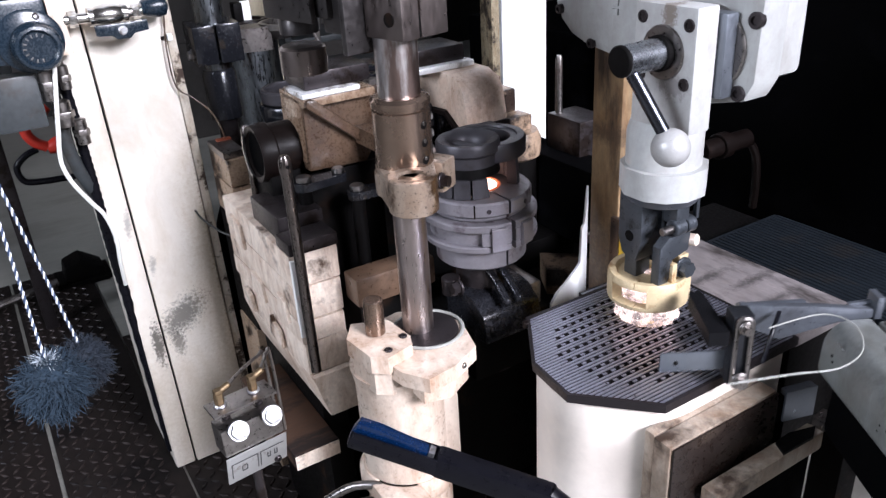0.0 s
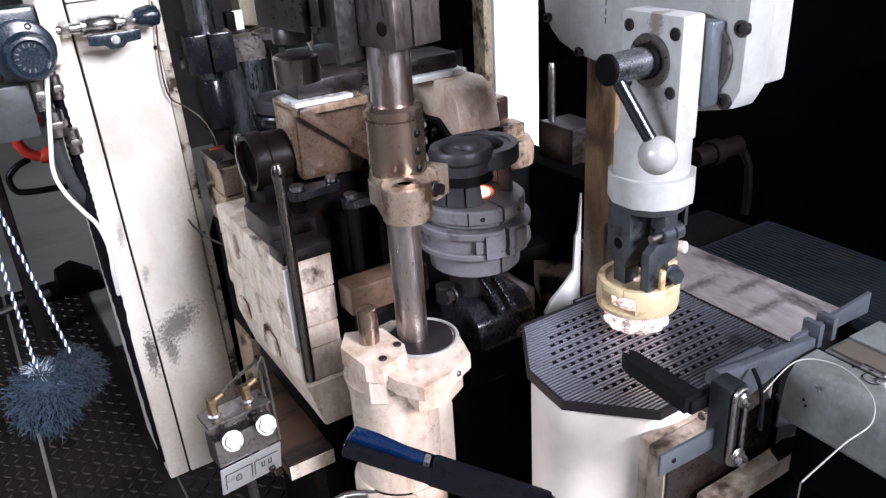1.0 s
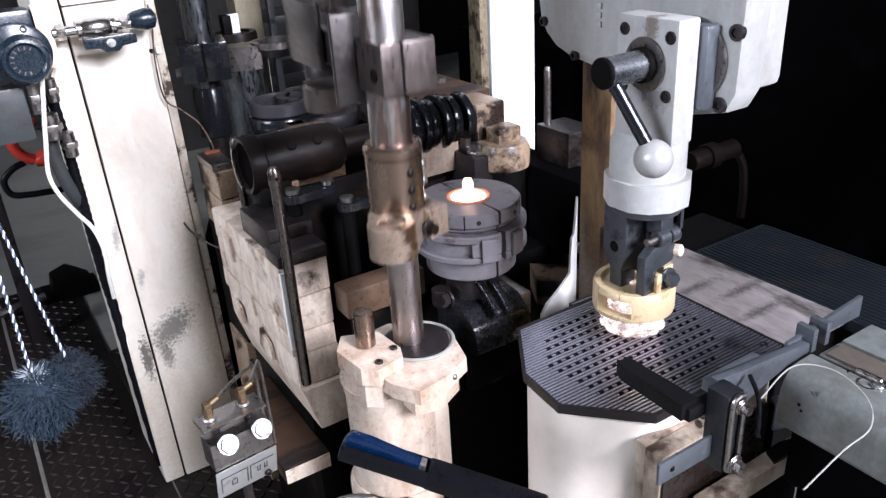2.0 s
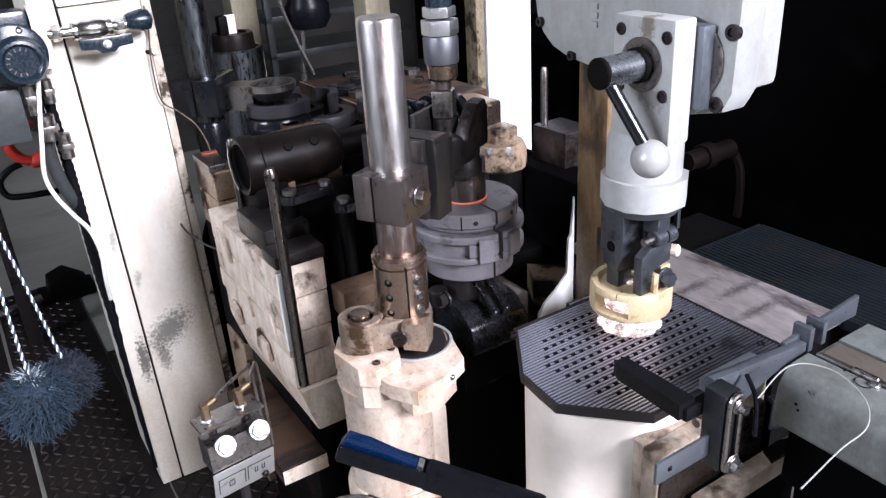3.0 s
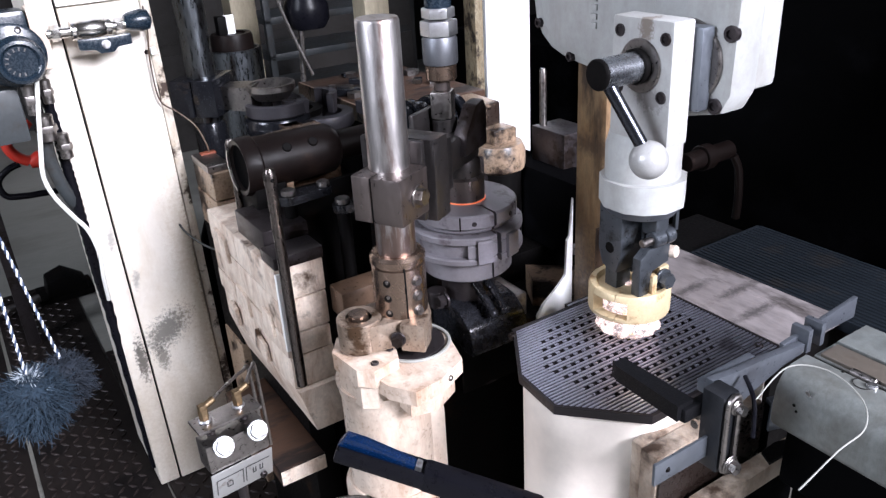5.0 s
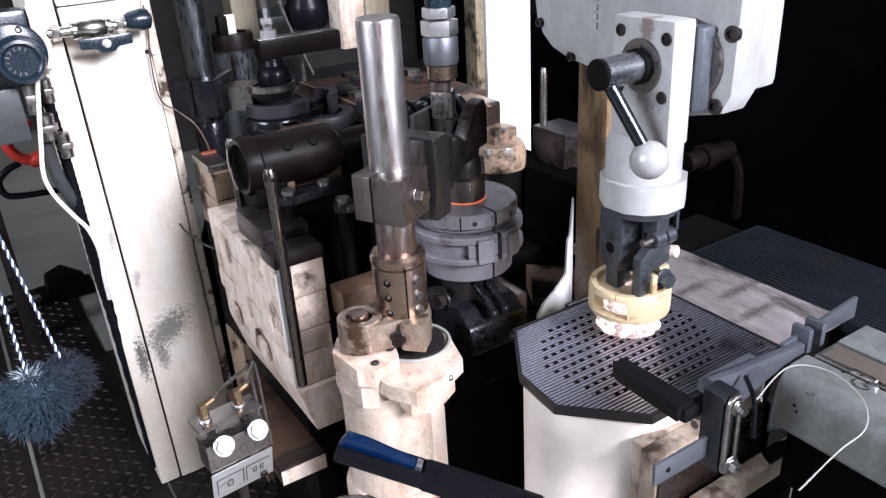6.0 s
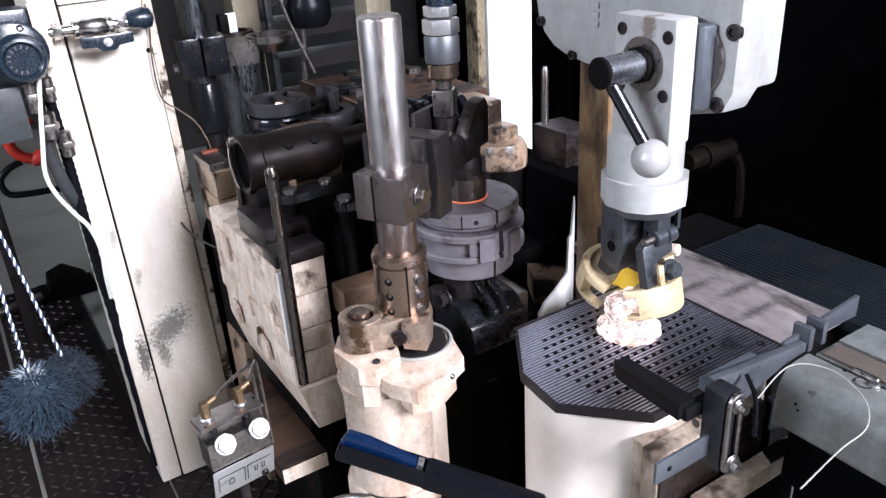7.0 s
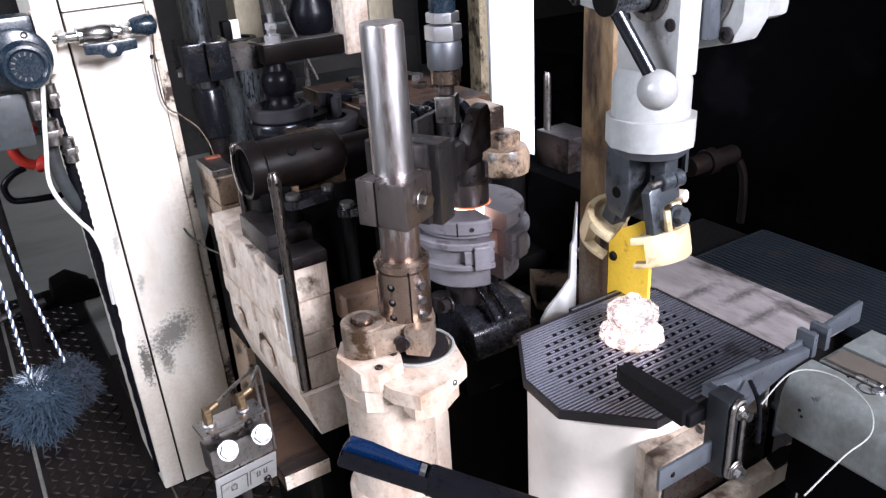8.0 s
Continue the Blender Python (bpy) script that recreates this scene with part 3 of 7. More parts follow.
def swab(u, v, z, r, tall, material, label, lean=0.0):
    """A swab: a shaggy ball of yarn on a braided rope."""
    c = thing("swab", at(u, v, z), label, "swab", group="hanging swabs")
    rng = random.Random(int(u * 1000) + 7)
    verts, faces = [], []
    for k in range(3200):
        d = Vector((rng.gauss(0, 1), rng.gauss(0, 1), rng.gauss(0, 0.9))).normalized()
        base = d * r * rng.uniform(0.15, 0.7)
        base.z *= 1.15
        tip = base + d * r * rng.uniform(0.2, 0.5) + Vector((rng.gauss(0, 0.09) * r, rng.gauss(0, 0.09) * r, -r * rng.uniform(0.0, 0.35)))
        side = d.orthogonal().normalized() * r * 0.018
        oth = d.cross(side)
        mid = (base + tip) / 2 + Vector((rng.uniform(-1, 1), rng.uniform(-1, 1), rng.uniform(-1, 1))) * r * 0.17
        i = len(verts)
        for p, w in ((base, 1.2), (mid, 1.0), (tip, 0.25)):
            verts += [p + side * w, p - side * 0.5 * w + oth * 0.87 * w, p - side * 0.5 * w - oth * 0.87 * w]
        for a in (0, 3):
            faces += [(i + a, i + a + 1, i + a + 4, i + a + 3), (i + a + 1, i + a + 2, i + a + 5, i + a + 4), (i + a + 2, i + a, i + a + 3, i + a + 5)]
    me = bpy.data.meshes.new("yarn_head")
    me.from_pydata([tuple(p) for p in verts], [], faces)
    me.materials.append(material)
    h = new("yarn_head", me)
    h.parent = c
    verts, faces = [], []
    for k in range(150):  # frayed rope end on top
        a, q = rng.uniform(0, 6.283), rng.uniform(0.0, 0.35)
        p0 = Vector((math.cos(a) * r * q * 0.5, math.sin(a) * r * q * 0.5, r * 0.75))
        p1 = p0 + Vector((math.cos(a) * r * rng.uniform(0.1, 0.42), math.sin(a) * r * rng.uniform(0.1, 0.42), r * rng.uniform(-0.3, 0.3)))
        sd = Vector((-math.sin(a), math.cos(a), 0)) * r * 0.02
        i = len(verts)
        verts += [p0 + sd, p0 - sd, p0 + Vector((0, 0, r * 0.03)), p1]
        faces += [(i, i + 1, i + 3), (i + 1, i + 2, i + 3), (i + 2, i, i + 3)]
    me = bpy.data.meshes.new("frayed_end")
    me.from_pydata([tuple(p) for p in verts], [], faces)
    me.materials.append(FRAY if lean == 0 else material)
    fr = new("frayed_end", me)
    fr.parent = c
    bm = B()
    lathe(bm, [(0, -r * 0.8), (r * 0.5, -r * 0.5), (r * 0.66, 0), (r * 0.5, r * 0.5), (0, r * 0.8)], 20)
    part("core", bm, material, c)
    for name, m0, ph in (("rope_strand", CORD, 0.0), ("rope_strand", NAVY, math.pi)):
        bm = B()
        n = int(tall / 0.0017)
        tube(bm, [(0.0014 * math.cos(k * 0.62 + ph) + lean * k / n, 0.0014 * math.sin(k * 0.62 + ph), r * 0.6 + tall * k / n) for k in range(n + 1)], 0.0017, 6, False)
        part(name, bm, m0, c, "white braided strand" if m0 is CORD else "navy braided strand")
    return c


swab(-0.022, 1.30, 0.555, 0.062, 0.75, YARN, "blue-grey shaggy yarn swab hanging on a braided rope")
swab(0.036, 1.36, 0.545, 0.048, 0.75, YARNDARK, "dark blue yarn swab hanging behind on a braided rope", -0.10)

# ---- block stack beside the moulds ----
SU, SV = 0.3557, 1.10




def block_stack():
    c = thing("block_stack", at(SU, SV, 0), "stack of greasy cream-painted cast machine blocks with a dark steel cap", "machine frame")
    levels = [(0.425, 0.516), (0.518, 0.583), (0.585, 0.626), (0.628, 0.690), (0.692, 0.752)]
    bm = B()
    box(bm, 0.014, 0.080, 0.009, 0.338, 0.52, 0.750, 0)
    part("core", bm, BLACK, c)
    rng = random.Random(11)
    for k, (z0, z1) in enumerate(levels):
        o = (-0.008, 0.002, -0.001, 0.001, 0.002)[k]
        cut = (0.35, 0.16, 0.25, 0.35, 0.20)[k]
        for v0, v1 in ((o, cut - 0.0015), (cut + 0.0015, 0.35)):
            if v1 - v0 > 0.01:
                bm = B()
                q = rng.uniform(-0.0015, 0.0015)
                if k:
                    box(bm, o + q * 0.5 + 0.003 * (4 - k) * 0.5, 0.086 + o, v0, v1, z0, z1, 0.003)
                else:  # the lowest casting tapers to its foot
                    prism(bm, [(0.008, z1), (0.032, z0), (0.088, z0), (0.086, z1)], -v1, -v0, 0.003, Matrix(((1, 0, 0, 0), (0, 0, -1, 0), (0, 1, 0, 0), (0, 0, 0, 1))))
                part("block", bm, CREAM, c)
    for v0, v1, z0, z1 in ((0.10, 0.16, 0.527, 0.568), (0.13, 0.155, 0.55, 0.578), (0.16, 0.23, 0.595, 0.64), (0.25, 0.30, 0.535, 0.575), (0.04, 0.09, 0.61, 0.655), (0.24, 0.31, 0.675, 0.73)):
        bm = B()
        prism(bm, [(v0, z0), (v1, z0 + 0.006), (v1 - 0.008, z1), (v0 + 0.01, z1 - 0.008)], -0.004, 0.004, 0.0015, Matrix(((0, 0, 1, 0), (1, 0, 0, 0), (0, 1, 0, 0), (0, 0, 0, 1))))
        part("cast_rib", bm, CREAM, c)
    bm = B()
    box(bm, 0.002, 0.089, -0.004, 0.056, 0.753, 0.775, 0.003)
    part("cap", bm, DARK, c, "dark steel cap")
    bm = B()
    box(bm, 0.012, 0.094, 0.060, 0.196, 0.753, 0.797, 0.004)
    part("rear_cap", bm, DARK, c, "dark steel cap block")
    bm = B()
    box(bm, -0.056, 0.030, -0.034, 0.26, 0.362, 0.395, 0.004)
    part("shelf", bm, WOOD, c, "oily shelf under the blocks")
    # foot blackened as the dark gap below the blocks
    bm = B()
    box(bm, 0.030, 0.080, 0.03, 0.33, 0.006, 0.440, 0.004)
    part("foot", bm, BLACK, c)
    bm = B()
    box(bm, -0.055, 0.029, -0.0365, -0.0345, 0.363, 0.392, 0.0005)
    part("shelf_front", bm, CREAM, c, "cream shelf edge")
    txt = bpy.data.curves.new("cast_number", "FONT")
    txt.body, txt.size, txt.extrude, txt.align_x = "35", 0.024, 0.0012, "CENTER"
    txt.materials.append(CREAM)
    num = new("cast_number", txt)
    num.parent = c
    num.matrix_basis = pose(0.055, 0.0005, 0.596, 90)
    tagged(num, "raised cast number")
    bm = B()  # white strip standing in for the lit corner facet
    box(bm, 0.002, 0.010, -0.0035, 0.006, 0.600, 0.745, 0.001)
    part("corner_strip", bm, WHITE, c)


block_stack()


RODDARK = mat("dark_handled_steel", (0.15, 0.13, 0.122), 0.30, 1.0, var=0.4, stain=(0.045, 0.03, 0.024), amount=0.48, scale=16, bump=0.08, edge=0.25, stretch=(1, 1, 0.25))


def handle_rod(u, v, z0, z1, r, label):
    bm = B()
    lathe(bm, [(0, z0), (r, z0), (r, z1 - 0.03), (r * 1.12, z1 - 0.025), (r * 1.12, z1 - 0.008), (r * 0.7, z1), (0, z1)], 20)
    c = solid("handle_rod", bm, RODDARK, at(u, v, 0), label, "rod", group="steel rods")
    bm = B()
    cyl(bm, r * 0.35, -r * 1.25, r * 1.25, pose(0, 0, z1 - 0.016) @ LYING_V, 10)
    part("cross_hole", bm, BLACK, c)
    return c


handle_rod(0.3678, 1.078, 0.541, 0.93, 0.0088, "long steel rod with a rounded drilled end against the blocks")
handle_rod(0.397, 1.35, 0.76, 0.908, 0.008, "short steel rod with a rounded drilled end")


def small_stack():
    c = thing("small_block", at(0.385, 1.5, 0), "tan cast block beside the column", "machine frame")
    for z0, z1 in ((0.40, 0.66), (0.662, 0.74), (0.742, 0.80)):
        bm = B()
        box(bm, 0.008, 0.055, 0, 0.13, z0, z1, 0.004)
        # lowest block blackened for the shade beside the column
        part("block", bm, BLACK if z0 < 0.5 else BROWNCAST, c)
    bm = B()
    box(bm, 0.005, 0.05, 0.01, 0.12, 0.80, 0.815, 0.002)
    part("cap", bm, WORN, c)
    bm = B()
    box(bm, 0.005, 0.05, 0.005, 0.12, 0.006, 0.40, 0.002)
    part("foot", bm, BROWNCAST, c)


small_stack()

# ---- machine bed ----


def machine_bed():
    c = thing("machine_bed", at(0, 0, 0), "dark machine bed under the moulds, black for grease and shade", "machine frame")
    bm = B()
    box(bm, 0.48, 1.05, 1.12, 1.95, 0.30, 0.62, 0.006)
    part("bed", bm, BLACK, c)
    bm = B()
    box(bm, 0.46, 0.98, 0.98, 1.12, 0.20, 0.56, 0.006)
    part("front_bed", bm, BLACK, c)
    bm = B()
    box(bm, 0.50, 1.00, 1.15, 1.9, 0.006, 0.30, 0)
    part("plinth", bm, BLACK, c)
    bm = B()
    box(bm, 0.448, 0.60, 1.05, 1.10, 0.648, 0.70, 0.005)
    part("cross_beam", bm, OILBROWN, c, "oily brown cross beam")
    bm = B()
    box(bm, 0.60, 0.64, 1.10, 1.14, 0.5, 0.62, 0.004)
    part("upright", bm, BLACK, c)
    # two added black sheets that hide the inverted bracket, standing in for shade
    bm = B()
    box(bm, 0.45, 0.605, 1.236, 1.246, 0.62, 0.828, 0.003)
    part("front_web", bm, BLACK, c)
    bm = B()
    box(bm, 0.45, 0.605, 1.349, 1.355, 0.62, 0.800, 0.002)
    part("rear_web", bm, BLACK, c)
    # blackened as the shade beside the mould
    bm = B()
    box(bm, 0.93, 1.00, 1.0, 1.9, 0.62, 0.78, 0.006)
    part("side_frame", bm, SHADEBLACK, c)
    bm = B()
    prism(bm, [(0.825, 1.02), (0.905, 0.945), (0.935, 1.02), (0.86, 1.085)], 0.56, 0.612, 0.006)
    part("cream_lug", bm, BROWNCAST, c, "greasy cream cast lug")


machine_bed()


def link_arm(u, v, z, a, length, label):
    c = thing("link_arm", at(u, v, z, a), label, "link", group="dark links")
    bm = B()
    n = 9
    pts = [(0.018 * math.cos(radians(90 + 180 * k / n)), 0.018 * math.sin(radians(90 + 180 * k / n))) for k in range(n + 1)]
    pts += [(length + 0.014 * math.cos(radians(-90 + 180 * k / n)), 0.014 * math.sin(radians(-90 + 180 * k / n))) for k in range(n + 1)]
    prism(bm, pts, 0, 0.014, 0.002)
    part("link", bm, BLACKSHINE, c)
    for x, r in ((0, 0.013), (length, 0.011)):
        bm = B()
        cyl(bm, r, 0.014, 0.024, pose(x, 0, 0), 20)
        part("pivot_pin", bm, WORN, c)
    bm = B()
    cyl(bm, 0.012, 0.62 - z, 0, None, 16)
    part("post", bm, BLACK, c)


link_arm(0.436, 1.195, 0.822, 2, 0.066, "dark oily link with two pivot pins")
link_arm(0.52, 1.165, 0.795, -8, 0.05, "short dark link behind the slide rod")
# ---- blow arm on its slide rod ----
FU, FV = 0.475, 0.895


def column_base():
    c = thing("rod_pedestal", at(FU, FV, 0), "cream cast pedestal with a flanged top, steel pin and slide rod", "pedestal")
    bm = B()
    prof = [(0.082, 0.006), (0.082, 0.10), (0.074, 0.14), (0.070, 0.20), (0.070, 0.60), (0.076, 0.63), (0, 0.63)]
    lathe(bm, [(0, 0.006)] + prof, 48, pose(-0.034, 0.010, 0))
    part("body", bm, CASTCREAM, c)
    bm = B()  # the flange
    prism(bm, [(-0.080, -0.045), (-0.075, -0.080), (-0.052, -0.118), (-0.006, -0.112), (0.046, -0.087), (0.066, -0.020), (0.052, 0.04), (0.0, 0.07), (-0.06, 0.06)], 0.648, 0.672, 0.006)
    flange = part("flange", bm, CASTCREAM, c)
    bm = B()
    prism(bm, [(-0.050, -0.095), (-0.010, -0.104), (0.035, -0.080), (0.050, -0.02), (0.03, 0.04), (-0.05, 0.04)], 0.615, 0.648, 0.010)
    part("flange_root", bm, CASTCREAM, c)
    bm = B()
    prism(bm, [(-0.111, 0.019), (-0.104, -0.044), (-0.085, -0.062), (-0.040, -0.052), (-0.031, -0.030), (-0.035, 0.03), (-0.087, 0.054)], 0.662, 0.690, 0.004)
    pad = part("pin_pad", bm, CASTCREAM, c)
    bm = B()
    prism(bm, [(-0.106, 0.015), (-0.099, -0.040), (-0.080, -0.056), (-0.05, -0.05), (-0.05, 0.03), (-0.085, 0.045)], 0.62, 0.662, 0.012)
    part("pad_web", bm, CASTCREAM, c)
    bm = B()
    pipe_ring(bm, 0.051, 0.057, 0.672, 0.676, pose(0.012, -0.006, 0))
    part("seal_ring", bm, WIRE, flange, "pale seal ring")
    bm = B()
    lathe(bm, [(0.0, 0.672), (0.050, 0.672), (0.049, 0.676), (0.03, 0.680), (0, 0.680)], 36, pose(0.010, -0.005, 0))
    part("gland", bm, DARK, flange)
    bm = B()
    cyl(bm, 0.0235, 0.66, 0.985, None, 40)
    part("slide_rod", bm, STEELROD, c, "polished steel slide rod")
    bm = B()
    lathe(bm, [(0, 0.692), (0.0150, 0.692), (0.0150, 0.740), (0.0145, 0.746), (0.013, 0.7475), (0, 0.748)], 24, pose(-0.068, 0.008, 0))
    part("guide_pin", bm, BRONZE, pad, "stepped steel guide pin")
    for x, y in ((-0.075, -0.045), (-0.040, -0.025)):
        socket_bolt(pad, pose(x, y, 0.690), 0.006, 0.003)
    socket_bolt(c, pose(0.014, -0.104, 0.660, 90, 0, 26), 0.0045, 0.002, WORN)
    bm = B()
    lathe(bm, [(0.074, 0.0), (0.080, 0.01), (0.080, 0.03), (0.074, 0.04)], 40, pose(-0.034, 0.010, 0.40))
    part("band", bm, CASTCREAM, c)
    bm = B()
    box(bm, 0.008, 0.038, -0.045, -0.010, 0.40, 0.57, 0.008)
    part("rib", bm, CASTCREAM, c)
    bm = B()
    box(bm, -0.115, -0.05, -0.10, -0.01, 0.36, 0.44, 0.006)
    part("side_block", bm, CASTCREAM, c)
    hex_bolt(c, pose(-0.08, -0.101, 0.40, 90), 0.012, 0.010, DARK)


STEELROD = mat("slide_rod_steel", (0.36, 0.31, 0.30), 0.34, 1.0, var=0.2, stain=(0.2, 0.14, 0.12), amount=0.35, scale=14, stretch=(1, 1, 0.2), bump=0.006, edge=0.25)
column_base()


def slide_arm(name, m, reach, label, head):
    """The sliding clamp, collar and arm, built in its lowered place; local x points to the mould."""
    c = thing(name, m, label, "machine arm")
    bm = B()
    lathe(bm, [(0, 0.80), (0.0285, 0.80), (0.0285, 1.1495), (0.0275, 1.153), (0.0262, 1.1545), (0.020, 1.1535), (0, 1.153)], 44)
    part("shaft", bm, STEEL, c, "polished steel shaft with a rounded end")
    bm = B()
    box(bm, -0.0505, 0.0205, -0.0478, -0.001, 0.891, 0.957, 0.003)
    part("clamp", bm, DARKSTEEL, c, "dark split clamp block")
    bm = B()
    box(bm, -0.0505, 0.0205, 0.0014, 0.0302, 0.891, 0.957, 0.003)
    part("clamp_cap", bm, DARKSTEEL, c)
    bm = B()
    box(bm, -0.049, 0.019, -0.002, 0.002, 0.893, 0.955, 0)
    part("clamp_gap", bm, BLACK, c)
    hex_bolt(c, pose(-0.010, -0.0488, 0.923, 90), 0.012, 0.012)
    bm = B()
    cyl(bm, 0.0088, -0.001, 0.0012, pose(-0.027, 0.0304, 0.916, -90), 24, 0.0003)
    part("bolt_hole", bm, BLACK, c)
    # the cheek plates that carry the arm
    for x0, x1, y0, y1, z0, z1 in ((0.0215, 0.032, -0.039, 0.061, 0.872, 0.988), (0.041, 0.080, -0.048, 0.023, 0.865, 0.986)):
        bm = B()
        box(bm, x0, x1, y0, y1, z0, z1, 0.003)
        part("cheek_plate", bm, ARMDARK, c)
    bm = B()
    box(bm, 0.028, 0.125, -0.030, 0.018, 0.885, 0.967, 0.004)
    part("arm_root", bm, ARMDARK, c)
    # collar
    bm = B()
    lathe(bm, [(0.026, 0.727), (0.0392, 0.727), (0.0392, 0.812), (0.0365, 0.8135), (0.0365, 0.8165), (0.0405, 0.818), (0.0405, 0.826), (0.036, 0.831), (0.028, 0.831)], 44)
    collar = part("collar", bm, BRONZE, c, "oily bronze split collar")
    for k, a in enumerate((186, 252)):
        for z in (0.746, 0.770, 0.794):
            mm = pose(0, 0, 0, 0, 0, a) @ pose(0.0385, 0, z, 0, 90, 0)
            if k:
                hex_bolt(collar, mm, 0.0062, 0.006, WORN)
            else:
                # black disc painted as the deep hole's shade
                bm = B()
                cyl(bm, 0.0058, -0.002, 0.0009, None, 18, 0.0002)
                part("screw_hole", bm, BLACK, collar, "", mm)
                # small bright piece added as the highlight in the hole
                bm = B()
                cyl(bm, 0.0030, 0.0, 0.0014, pose(-0.0022, 0.0005, 0), 14, 0.0004)
                part("set_screw", bm, WORN, collar, "bright spot standing in for a screw highlight", mm)
    bm = B()
    box(bm, 0.030, 0.0396, -0.0012, 0.0012, 0.727, 0.818, 0, pose(0, 0, 0, 0, 0, 226))
    part("collar_slot", bm, BLACK, collar)
    # the bracket with its pin hole
    ha = radians(145.4)
    hx, hy = 0.068 * math.cos(ha), 0.068 * math.sin(ha)
    bm = B()
    pipe_ring(bm, 0.0185, 0.033, 0.693, 0.741, pose(hx, hy, 0))
    part("pin_eye", bm, BRASS, collar, "brass eye")
    bm = B()
    pipe_ring(bm, 0.0245, 0.043, 0.695, 0.727, None)
    box(bm, -0.062, -0.020, -0.030, 0.030, 0.695, 0.733, 0.004, pose(0, 0, 0, 0, 0, 145.4 - 180) )
    hull = [(0.066 + 0.0325 * math.cos(radians(a)), 0.0325 * math.sin(radians(a))) for a in range(-80, 81, 10)]
    hull += [(0.041 * math.cos(radians(a)), 0.041 * math.sin(radians(a))) for a in range(100, 261, 10)]
    prism(bm, hull, 0.694, 0.737, 0.003, pose(0, 0, 0, 0, 0, 145.4))
    part("bracket", bm, BRASS, collar, "dirty brass clamp bracket")
    bm = B()
    box(bm, 0.012, 0.048, -0.052, -0.014, 0.693, 0.737, 0.003, pose(0, 0, 0, 0, 0, 195))
    box(bm, 0.012, 0.048, -0.052, -0.014, 0.693, 0.737, 0.003, pose(0, 0, 0, 0, 0, 285))
    part("ear", bm, BRASS, collar)
    hex_bolt(collar, pose(0, 0, 0, 0, 0, 200) @ pose(0.052, 0.004, 0.713, 0, 90, 0), 0.0085, 0.012, DARK)
    return c, collar, head(c, reach)


DARKSTEEL = mat("brown_oiled_steel", (0.155, 0.129, 0.122), 0.34, 0.9, var=0.25, stain=(0.10, 0.075, 0.065), amount=0.30, scale=9, bump=0.05, edge=0.35, stretch=(1, 1, 0.35))
ARMDARK = mat("dark_oiled_arm_steel", (0.075, 0.068, 0.068), 0.36, 0.85, var=0.35, stain=(0.03, 0.021, 0.018), amount=0.4, scale=9, bump=0.08, edge=0.25)


def blow_head(c, reach):
    bm = B()
    box(bm, 0.10, reach + 0.01, -0.028, 0.028, 0.905, 0.955, 0.008)
    part("arm", bm, ARMDARK, c)
    bm = B()
    lathe(bm, [(0.0305, 0.850), (0.0305, 0.8355), (0.034, 0.8355), (0.0345, 0.840), (0.0345, 0.872), (0.030, 0.876), (0, 0.876)], 40, pose(reach, 0, 0))
    tip = part("blow_head", bm, DARKSTEEL, c, "grey iron blow head")
    bm = B()
    lathe(bm, [(0, 0.876), (0.0295, 0.876), (0.0295, 0.898), (0.025, 0.906), (0.024, 0.93), (0.019, 0.96), (0, 0.96)], 36, pose(reach, 0, 0))
    part("head_socket", bm, ARMDARK, c)
    bm = B()
    tube(bm, [(reach - 0.028, 0.014, 0.975), (reach - 0.026, 0.012, 0.94), (reach - 0.01, 0.004, 0.905)], 0.020, 20)
    part("inlet_pipe", bm, ARMDARK, c)
    bm = B()
    prism(bm, [(0.150, 0.925), (0.226, 0.925), (0.228, 0.985), (0.218, 1.000), (0.192, 0.996), (0.160, 0.960)], 0.014, 0.038, 0.005, Matrix(((1, 0, 0, 0), (0, 0, -1, 0), (0, 1, 0, 0), (0, 0, 0, 1))))
    part("head_casting", bm, DARK, c, "dark oily head casting")
    bm = B()
    box(bm, 0.120, 0.234, 0.031, 0.041, 0.90, 0.992, 0.004)
    part("back_plate", bm, ARMDARK, c)
    f = reach - 0.028
    bm = B()
    box(bm, -0.0165, 0.0165, -0.0165, 0.0165, 0.976, 1.018, 0.004, pose(f, 0.014, 0, 0, 0, 18))
    lathe(bm, [(0, 0.955), (0.0175, 0.955), (0.0175, 0.972), (0.014, 0.976), (0, 0.976)], 28, pose(f, 0.014, 0))
    part("elbow_fitting", bm, WORN, c)
    bm = B()
    cyl(bm, 0.0125, 1.018, 1.036, pose(f, 0.014, 0), 24)
    part("nipple", bm, DARKSTEEL, c)
    bm = B()
    lathe(bm, [(0, 1.034), (0.021, 1.034), (0.0235, 1.037), (0.0235, 1.056), (0.021, 1.059), (0, 1.059)], 32, pose(f, 0.014, 0))
    part("union_collar", bm, BRONZE, c, "brown oily union collar")
    bm = B()
    lathe(bm, [(0, 1.0585), (0.0255, 1.0585), (0.0265, 1.061), (0.0265, 1.095), (0.0245, 1.099), (0, 1.099)], 36, pose(f, 0.014, 0))
    sleeve = part("union_sleeve", bm, BLUESLEEVE, c, "blue-grey pipe union")
    bm = B()
    hexagon(bm, 0.028, 1.100, 1.122, pose(f, 0.014, 0), 0.002)
    hexagon(bm, 0.025, 1.125, 1.14, pose(f, 0.014, 0), 0.002)
    part("union_nut", bm, ALU, sleeve, "bright hexagon union nut")
    bm = B()
    tube(bm, [(f, 0.014, 1.135), (f, 0.014, 1.3), (f - 0.05, 0.014, 1.45), (f - 0.13, 0.014, 1.5), (f - 0.2, 0.0, 1.42)], 0.020, 16)
    part("air_pipe", bm, SLATE, c, "blue-grey armoured air hose")
    return tip


